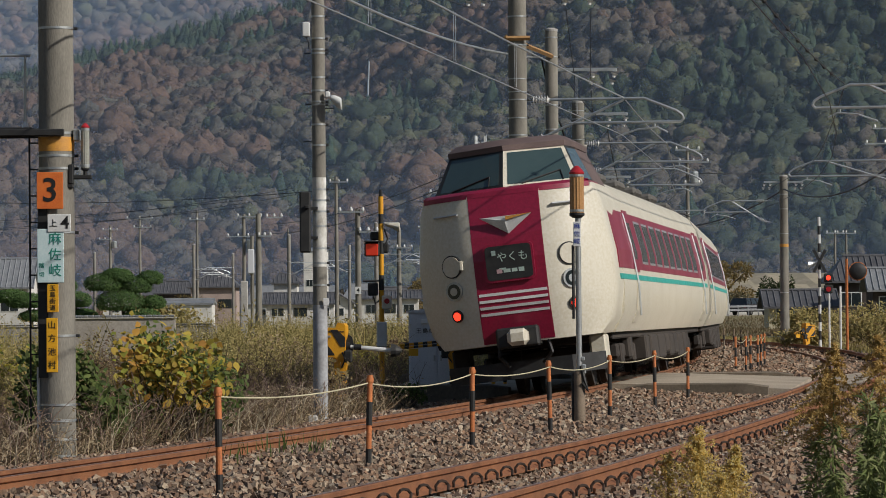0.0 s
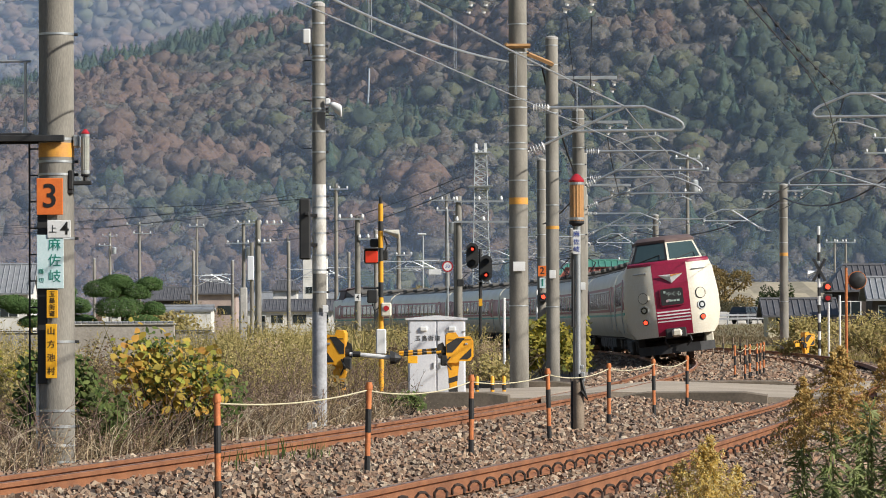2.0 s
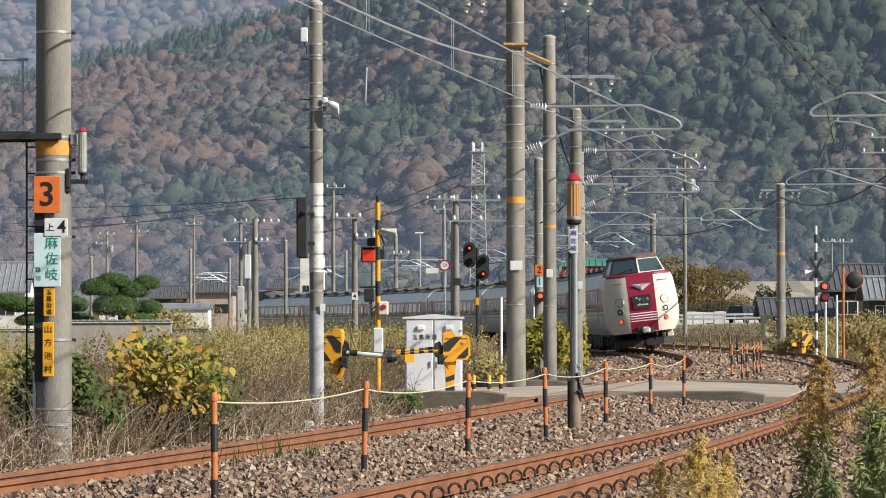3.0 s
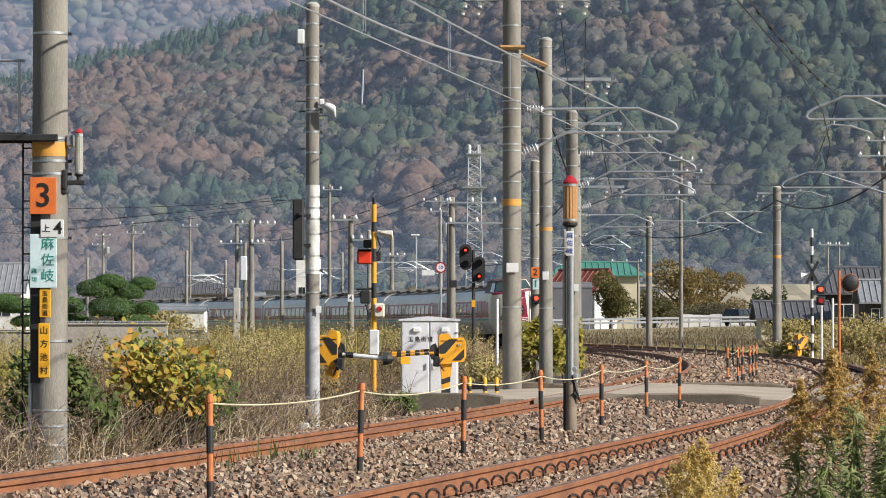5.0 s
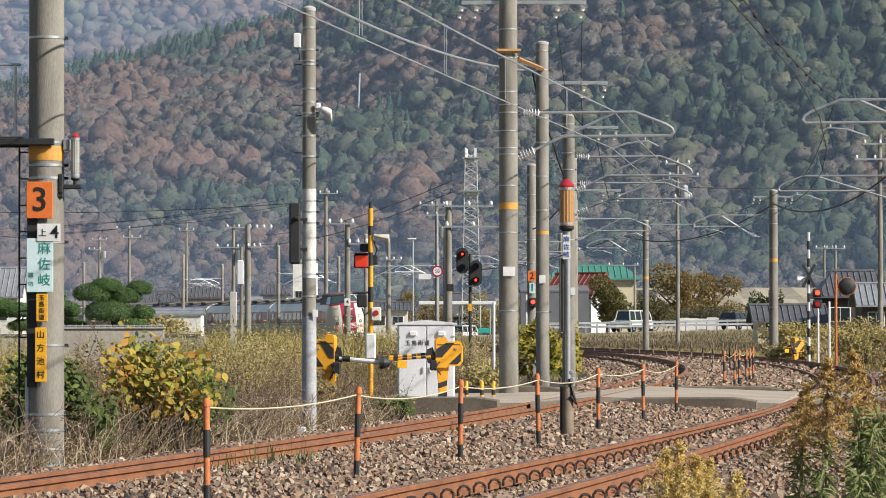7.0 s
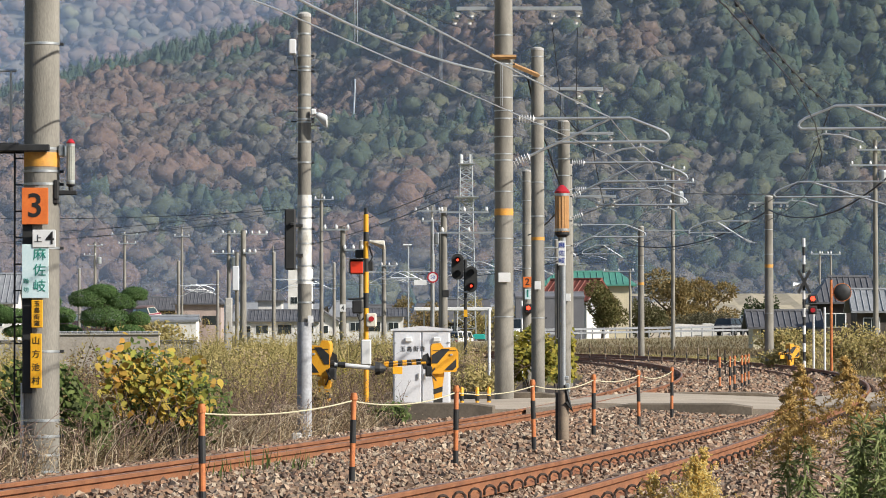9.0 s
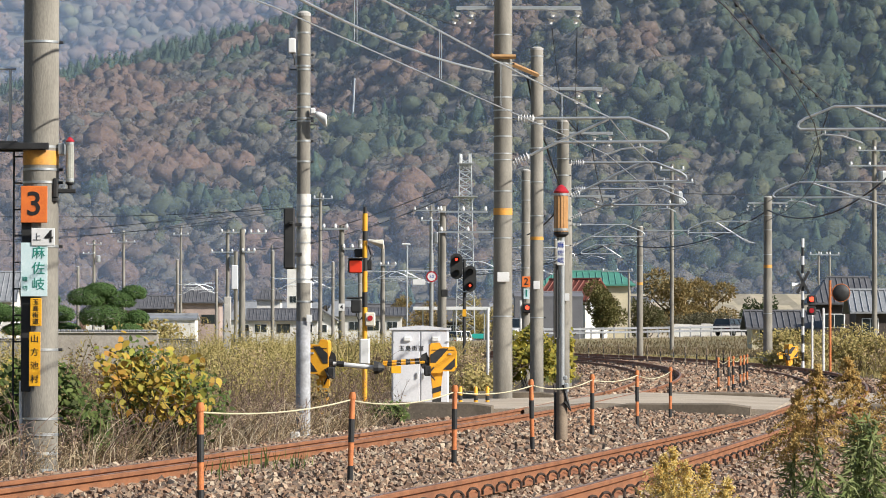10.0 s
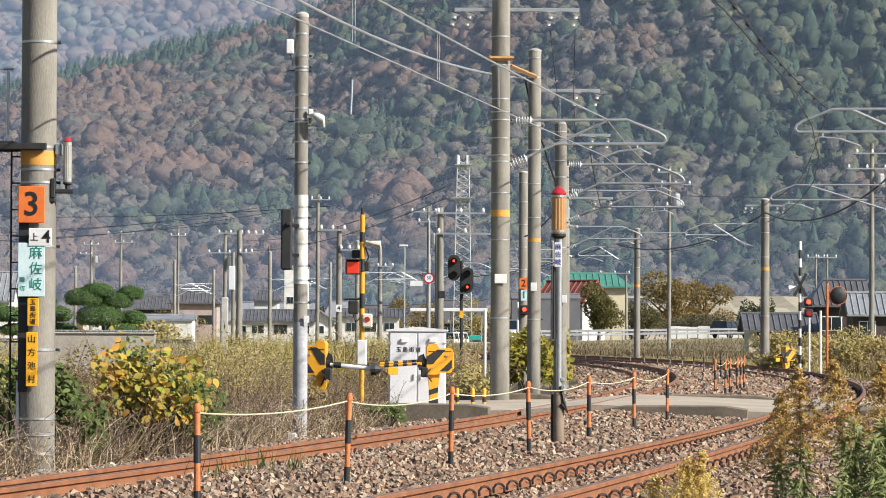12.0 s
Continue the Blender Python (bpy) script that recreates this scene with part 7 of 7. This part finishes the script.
def pantograph(parent, y):
    m = M()
    for sx in (-0.55, 0.55):
        m.tube([(sx, y - 0.7, 3.5), (sx * 1.5, y, 3.95)], 0.022, 6).tube([(sx * 1.5, y, 3.95), (sx * 0.7, y - 0.25, 4.3)], 0.018, 6)
        m.tube([(sx, y + 0.7, 3.5), (sx * 1.5, y, 3.95)], 0.022, 6).tube([(sx * 1.5, y, 3.95), (sx * 0.7, y + 0.25, 4.3)], 0.018, 6)
        m.box(sx, y - 0.7, 3.42, 0.12, 0.12, 0.22, 0.02).box(sx, y + 0.7, 3.42, 0.12, 0.12, 0.22, 0.02)
    m.tube([(-0.8, y, 4.3), (0.8, y, 4.3)], 0.025, 6).tube([(-0.8, y - 0.25, 4.3), (-1.0, y, 4.18)], 0.02, 6).tube([(0.8, y, 4.3), (1.0, y, 4.18)], 0.02, 6)
    m.box(0, y - 0.7, 3.48, 1.3, 0.06, 0.06).box(0, y + 0.7, 3.48, 1.3, 0.06, 0.06)
    part("pantograph", m, DARKSTEEL, parent, "folded dark pantograph")


def car_body(parent, y0, y1, panto=False, b0=0.35, b1=0.35):
    """Shell, stripes, windows, doors and underfloor of one coach from y0 (tail end) to y1."""
    sec = section()
    part("body", M().loft([[(x, y, z) for x, z in sec] for y in (y0, y1)]), CREAM, parent, smooth=True)
    roof = [(x, z) for x, z in sec if z > 3.05]
    roof = [(x, z + 0.012) for x, z in roof] + [(x, z - 0.05) for x, z in reversed(roof)]
    r = part("roof", M().loft([[(x, y, z) for x, z in roof] for y in (y0 + 0.02, y1 - 0.02)]), ROOFGREY, parent, "sooty grey coach roof", smooth=True)
    for i in range(5):
        part("roof_vent", M().box(0, y0 + 2.5 + i * (y1 - y0 - 5) / 4, 3.40, 1.5, 1.5, 0.16, 0.05), ROOFGREY, r)
    for side in (-1, 1):
        part("window_band", car_side(M(), 1.72, 2.62, y0 + b0, y1 - b1, 0.006, side), MAROON, parent, "maroon band along the windows")
        part("teal_line", car_side(M(), 1.55, 1.63, y0 + b0, y1 - b1, 0.006, side), TEAL, parent, "thin blue-green stripe")
        ys = [y0 + 4.2 + i * 1.45 for i in range(int((y1 - y0 - 7.2) / 1.45) + 1)]
        for y in ys:
            f = part("window", car_side(M(), 1.82, 2.52, y - 0.54, y + 0.54, 0.009, side), STEEL, parent, "aluminium framed window")
            part("pane", car_side(M(), 1.86, 2.48, y - 0.48, y + 0.48, 0.014, side), PANE, f, "tinted glass")
        for y in (y0 + 2.5, y1 - 1.4):
            d = part("door", car_side(M(), 0.9, 1.54, y - 0.40, y + 0.40, 0.012, side), CREAM, parent, "folding passenger door")
            part("door_leaf", car_side(M(), 1.68, 2.66, y - 0.40, y + 0.40, 0.012, side), MAROON, d)
            part("door_pane", car_side(M(), 1.88, 2.46, y - 0.22, y + 0.22, 0.017, side), PANE, d)
            part("grab_rail", M().tube([(side * 1.47, y - 0.50, 1.0), (side * 1.49, y - 0.50, 1.5), (side * 1.44, y - 0.50, 2.1), (side * 1.36, y - 0.50, 2.6)], 0.018, 6), STEEL, parent)
    rng = random.Random(int(y0 * 10) + 5)
    part("underframe", M().box(0, (y0 + y1) / 2, 0.74, 2.3, y1 - y0 - 0.6, 0.12, 0.02), UNDER, parent, "dirty underframe")
    y = y0 + 5.2
    while y < y1 - 5.4:
        w = rng.uniform(0.5, 1.5)
        for sx in (-1, 1):
            h = rng.uniform(0.3, 0.5)
            part("equipment_case", M().box(sx * 0.85, y + w / 2, 0.70 - h / 2, 0.75, w, h, 0.03), UNDER, parent)
        y += w + rng.uniform(0.12, 0.4)
    for y in (y0 + 3.4, y1 - 3.4):
        bogie(parent, y)
    if panto:
        pantograph(parent, y1 - 4.0)
        part("roof_cable", M().tube([(0.4, y1 - 6, 3.4), (0.5, y1 - 9, 3.46), (0.4, y1 - 12, 3.4)], 0.03, 6), DARKSTEEL, parent)
    part("gangway_bellows", M().box(0, y1 + 0.12, 1.95, 1.2, 0.30, 2.1, 0.04), DARKSTEEL, parent)


def strip_on_face(fn, x0, x1, zs, lift, n=4):
    """A thin panel that follows a curved end; fn(x, z) gives its y, smaller is outwards."""
    m = M()
    cols = [x0 + (x1 - x0) * i / n for i in range(n + 1)]
    rings = []
    for z in zs:
        rings.append([(x, fn(x, z) - lift, z) for x in cols] + [(x, fn(x, z) + 0.03, z) for x in reversed(cols)])
    return m.loft(rings)


def cab(parent, lit):
    """The streamlined end: a faceted face, bulging towards its middle, under a raised driver's cab; its outside looks to -y."""
    def face(x, z):
        a = abs(x)
        side = 0.02 * a if a < 0.53 else 0.0106 + (a - 0.53) * 0.42 + max(0, a - 0.85) ** 2 * 1.1
        low = max(0.0, 1.35 - z) * 0.22
        high = max(0.0, z - 2.2) * 0.20
        return -0.95 + side + low + high
    def half(z):
        pr = [(0.78, 1.16), (1.0, 1.33), (1.45, 1.43), (2.0, 1.42), (2.75, 1.32), (3.0, 1.22), (3.06, 1.16)]
        for (za, a), (zb, b) in zip(pr, pr[1:]):
            if za <= z <= zb:
                return a + (b - a) * (z - za) / (zb - za)
        return pr[-1][1]
    zs = [0.78, 1.0, 1.2, 1.45, 1.75, 2.0, 2.35, 2.75, 3.0]
    rings = []
    for z in zs:
        w = half(z)
        xs = [-w, -w * 0.94, -w * 0.86, -0.95, -0.75, -0.53, 0.0, 0.53, 0.75, 0.95, w * 0.86, w * 0.94, w]
        ring = [(x, face(x, z), z) for x in xs]
        rings.append(ring + [(w + 0.01, 0.25, z), (w + 0.012, 1.2, z), (w, 3.0, z), (-w, 3.0, z), (-w - 0.012, 1.2, z), (-w - 0.01, 0.25, z)])
    part("nose", M().loft(rings), CREAM, parent, "rounded cream nose", smooth=True)
    part("nose_panel", strip_on_face(face, -0.52, 0.52, [0.80, 1.0, 1.2, 1.45, 1.75, 2.0, 2.35, 2.75, 2.99], 0.006), MAROON, parent, "maroon centre panel")
    bw = half(3.0)
    bx = [bw * k / 10 for k in range(-10, 11)]
    part("brow", M().loft([[(x, face(x, 2.93) - 0.010, 2.93) for x in bx], [(x, face(x, 3.0) - 0.012, 3.0) for x in bx], [(x * 0.985, face(x, 3.0) + 0.06, 3.045) for x in bx], [(x * 0.95, face(x, 3.0) + 0.30, 3.05) for x in bx]], closed=False), MAROON, parent, "maroon brow under the windscreen", smooth=True)
    for sx in (-1, 1):
        part("brow", M().loft([[(sx * (bw + 0.012), yy, 2.93), (sx * (bw + 0.004), yy, 3.02), (sx * (bw - 0.08), yy, 3.05)] for yy in (face(bw, 3.0) - 0.005, 0.3, 1.0)], closed=False), MAROON, parent)
    # raised cab with raked screens
    lo = [(-1.16, 1.05), (-1.08, -0.20), (0.0, -0.70), (1.08, -0.20), (1.16, 1.05), (1.16, 3.0), (-1.16, 3.0)]
    hi = [(-0.90, 1.10), (-0.84, 0.32), (0.0, -0.12), (0.84, 0.32), (0.90, 1.10), (0.90, 3.0), (-0.90, 3.0)]
    c = part("driver_cab", M().loft([[(x, y, 3.0) for x, y in lo], [(x, y, 3.62) for x, y in hi], [(x * 0.9, y + 0.16, 3.74) for x, y in hi]]), CABROOF, parent, "raised driver's cab")
    part("cab_roof", M().loft([[(x * 1.03, y - 0.05, 3.60) for x, y in hi], [(x * 1.04, y - 0.06, 3.68) for x, y in hi], [(x * 0.9, y + 0.10, 3.78) for x, y in hi], [(x * 0.4, y * 0.6 + 0.9, 3.82) for x, y in hi]]), CABROOF, c, "brown cab roof", smooth=True)
    def pane(i, name, g, lit_rim):
        j = i + 1
        a, b, p, q = [Vector((*lo[k], 3.0)) for k in (i, j)] + [Vector((*hi[k], 3.62)) for k in (j, i)]
        nrm = (b - a).cross(q - a).normalized()
        def quad(u0, u1, v0, v1, h):
            def pt(u, v):
                return (a.lerp(b, u)).lerp(q.lerp(p, u), v) + nrm * h
            return [pt(u0, v0), pt(u1, v0), pt(u1, v1), pt(u0, v1)]
        f = part("screen_frame", M().loft([quad(0.0, 1.0, 0.03, 0.99, -0.01), quad(0.0, 1.0, 0.03, 0.99, 0.012)]), CREAM if lit_rim else BLACK, c, "windscreen surround")
        part(name, M().loft([quad(0.06, 0.94, 0.12, 0.90, 0.0), quad(0.06, 0.94, 0.12, 0.90, 0.017)]), g, f, "tinted windscreen")
        return quad
    # left windscreen's surround is black to stand for its shade; the lit right one cream
    for i, lit_rim in ((0, False), (1, False), (2, True), (3, False)):
        qd = pane(i, "windscreen" if i in (1, 2) else "side_window", SCREEN, lit_rim)
        if i in (1, 2):
            e = qd(0.25, 0.8, 0.10, 0.34, 0.03)
            part("wiper", M().tube([e[0], e[2]], 0.012, 5).tube([e[1], e[2]], 0.008, 5), DARKSTEEL, c)
    part("rear_fairing", M().loft([[(x * 0.93, 3.0 + 0.0, z) for x, z in ((-1.1, 3.0), (-0.92, 3.62), (0, 3.78), (0.92, 3.62), (1.1, 3.0))], [(x * 0.9, 5.4, z) for x, z in ((-1.1, 3.0), (-0.92, 3.22), (0, 3.3), (0.92, 3.22), (1.1, 3.0))]], closed=True), ROOFGREY, parent, "sloping fairing behind the cab")
    # lamps, emblem, headboard, stripes
    def on(x, z, lift=0.0):
        return Vector((x, face(x, z) - lift, z))
    def disc(x, z, r, lift, thick=0.03, n=20):
        p = on(x, z)
        slope = 0.50 * (1 if x > 0 else -1)
        nrm = Vector((slope, -1, 0.0 if 1.35 < z < 2.2 else -0.2 if z < 1.35 else 0.2)).normalized()
        return M().tube([p - nrm * thick + nrm * lift, p + nrm * lift], r, n)
    for sx in (-1, 1):
        x = sx * 0.86
        part("head_lamp", disc(x, 1.98, 0.150, 0.020), CREAM, parent, "round lamp cover")
        part("lamp_ring", disc(x, 1.98, 0.168, 0.010), DARKSTEEL, parent)
        part("cover_latch", M().box(x + 0.15, face(x + 0.15, 1.98) - 0.03, 1.98, 0.05, 0.04, 0.14, 0.01), CREAM, parent)
        hl = part("lamp_housing", disc(x, 1.62, 0.140, 0.020), STEEL, parent, "round headlamp rim")
        part("lamp_recess", disc(x, 1.62, 0.110, 0.024), PANE, hl, "dark headlamp glass")
        part("lamp_reflector", disc(x, 1.62, 0.060, 0.030), STEEL, hl)
        tl = part("tail_lamp_ring", disc(x, 1.26, 0.092, 0.014), DARKSTEEL, parent)
        part("tail_lamp", disc(x, 1.26, 0.062, 0.024), LIT_RED, tl, "glowing red tail lamp")
        part("grab_bar", M().tube([on(sx * 0.70, 2.72, 0.0), on(sx * 0.70, 2.72, 0.06), on(sx * 1.06, 2.72, 0.06), on(sx * 1.06, 2.72, 0.0)], 0.018, 6), STEEL, parent, "steel grab bar")
    y = face(0, 2.45) - 0.03
    em = part("emblem", M().loft([[(-0.36, y + 0.0, 2.62), (0.40, y - 0.02, 2.62), (0.04, y, 2.36)], [(-0.36, y - 0.02, 2.62), (0.40, y - 0.04, 2.62), (0.04, y - 0.02, 2.36)]]), WHITE, parent, "metal wing-shaped emblem")
    part("emblem_wing", M().loft([[(-0.36, y - 0.021, 2.625), (0.0, y - 0.023, 2.55), (0.04, y - 0.021, 2.36)], [(-0.36, y - 0.026, 2.625), (0.0, y - 0.05, 2.55), (0.04, y - 0.026, 2.36)]]), STEEL, em)
    part("emblem_wing", M().loft([[(0.02, y - 0.03, 2.56), (0.40, y - 0.042, 2.625), (0.02, y - 0.042, 2.61)], [(0.02, y - 0.05, 2.56), (0.40, y - 0.047, 2.625), (0.02, y - 0.047, 2.61)]]), BANDORANGE, em)
    def rounded(w, h, r, cz, n=4):
        pts = []
        for cx, cy, a0 in ((w - r, h - r, 0), (-w + r, h - r, 90), (-w + r, -h + r, 180), (w - r, -h + r, 270)):
            for i in range(n + 1):
                a = radians(a0 + 90 * i / n)
                pts.append((cx + r * math.cos(a), cz + cy + r * math.sin(a)))
        return pts
    y = face(0, 1.95)
    hb = part("headboard_frame", M().plate(rounded(0.365, 0.275, 0.08, 1.95), y - 0.05, y + 0.1), MAROON, parent, "raised maroon headboard frame")
    bd = part("headboard", M().plate(rounded(0.335, 0.245, 0.06, 1.95), y - 0.058, y - 0.04), BLACK, hb, "dark destination board")
    words("やくも", 0.155, BOARDINK, bd, pose(0.06, y - 0.060, 2.02, 90, 0, 0), "name", 0.003)
    part("board_mark", M().box(-0.21, y - 0.060, 2.10, 0.06, 0.006, 0.07), BOARDINK, bd)
    for x0, x1, h, ink in ((-0.19, -0.11, 0.06, PINKINK), (-0.09, 0.01, 0.05, BOARDINK), (0.03, 0.11, 0.05, BOARDINK), (0.13, 0.21, 0.06, BOARDINK), (-0.15, -0.05, 0.03, BOARDINK)):
        part("board_mark", M().box((x0 + x1) / 2, y - 0.060, 1.83 + (0.03 if h < 0.04 else 0), x1 - x0, 0.006, h), ink, bd)
    for i in range(4):
        z = 1.49 - i * 0.095
        part("nose_stripe", strip_on_face(face, -0.50, 0.50, [z, z + 0.04], 0.011), WHITE, parent, "white speed stripe")
    y = face(0, 0.95)
    co = part("coupler", M().box(0.0, y + 0.05, 0.86, 0.62, 0.5, 0.30, 0.03), DARKSTEEL, parent, "dark coupler opening")
    part("coupler_head", M().box(0.02, y - 0.20, 0.86, 0.30, 0.42, 0.24, 0.06), CREAM, co, "worn coupler head")
    part("snow_plough", M().loft([[(-1.15, -0.25, z0), (-0.7, -0.55, z0), (0.7, -0.55, z0), (1.15, -0.25, z0), (1.1, 0.6, z0), (-1.1, 0.6, z0)] for z0 in (0.26, 0.52)]), DARKSTEEL, parent, "black snow plough")
    part("hose", M().tube([(-0.3, -0.75, 0.8), (-0.32, -0.8, 0.6), (-0.2, -0.7, 0.45)], 0.03, 6), DARKSTEEL, parent)
    part("hose", M().tube([(0.4, -0.75, 0.8), (0.45, -0.8, 0.6), (0.3, -0.7, 0.45)], 0.03, 6), DARKSTEEL, parent)
    part("step", M().box(1.02, 0.4, 0.55, 0.25, 0.5, 0.45, 0.03), CREAM, parent)
    part("step", M().box(-1.02, 0.4, 0.55, 0.25, 0.5, 0.45, 0.03), UNDER, parent)


CARS = []
for n in range(7):
    car = thing("railway_coach", (0, 0, 0), "cream and maroon express coach of the departing train", "train car", "coaches of the express train")
    if n == 0:
        car_body(car, -CAR / 2 + 1.9, CAR / 2 - 0.25, b0=-0.45)
        car["label"] = "cream and maroon rear driving car with red tail lamps"
        before = set(o.name for o in car.children)
        cab(car, True)
        for ob in car.children:
            if ob.name not in before:
                ob.matrix_basis = pose(0, -CAR / 2 + 0.95, 0) @ ob.matrix_basis
    elif n == 6:
        car_body(car, -CAR / 2 + 0.25, CAR / 2 - 1.9, b1=-0.45)
        car["label"] = "cream and maroon leading driving car of the train"
        before = set(o.name for o in car.children)
        cab(car, False)
        for ob in car.children:
            if ob.name not in before:
                ob.matrix_basis = pose(0, CAR / 2 - 0.95, 0, 0, 0, 180) @ ob.matrix_basis
    else:
        car_body(car, -CAR / 2 + 0.25, CAR / 2 - 0.25, panto=n in (2, 4))
    CARS.append(car)


def motions():
    for n, car in enumerate(CARS):
        rows = []
        for i in range(25):
            t = i * 0.5
            s = TAIL + SPEED * t + GAIN * t * t + CAR * (n + 0.5)
            rows.append((t, pose(*tr(s, 0, 0.0), 0, 0, heading(s)) @ Matrix.Rotation(-LEAN - radians(1.0), 4, "Y")))
        walk(car, rows)
    turn = 56.8
    for car, x_at, dy, spin in ((VAN, lambda t: max(6.2, 26.9 - 7.28 * (t - 5.4)), 1.6, 180), (KEI, lambda t: max(5.0, 11.0 + 6.1 * (t - 6.3)), -1.6, 0)):
        walk(car, [(t, pose(*road_at(x_at(t), dy), 0, 0, turn + spin)) for t in (0.0, 2.0, 4.0, 5.0, 5.4, 6.0, 7.0, 8.0, 8.5, 9.0, 10.0, 12.0)])
    # goldenrod stirring in the wind
    for i, rod in enumerate(RODS):
        base = rod.location.copy()
        rows = []
        for k in range(25):
            t = k * 0.5
            a = 2.6 * math.sin(t * 1.9 + i * 0.7) + 1.5 * math.sin(t * 4.1 + i)
            rows.append((t, pose(base.x, base.y, base.z, 0.5 * a, a, 0)))
        walk(rod, rows)


motions()
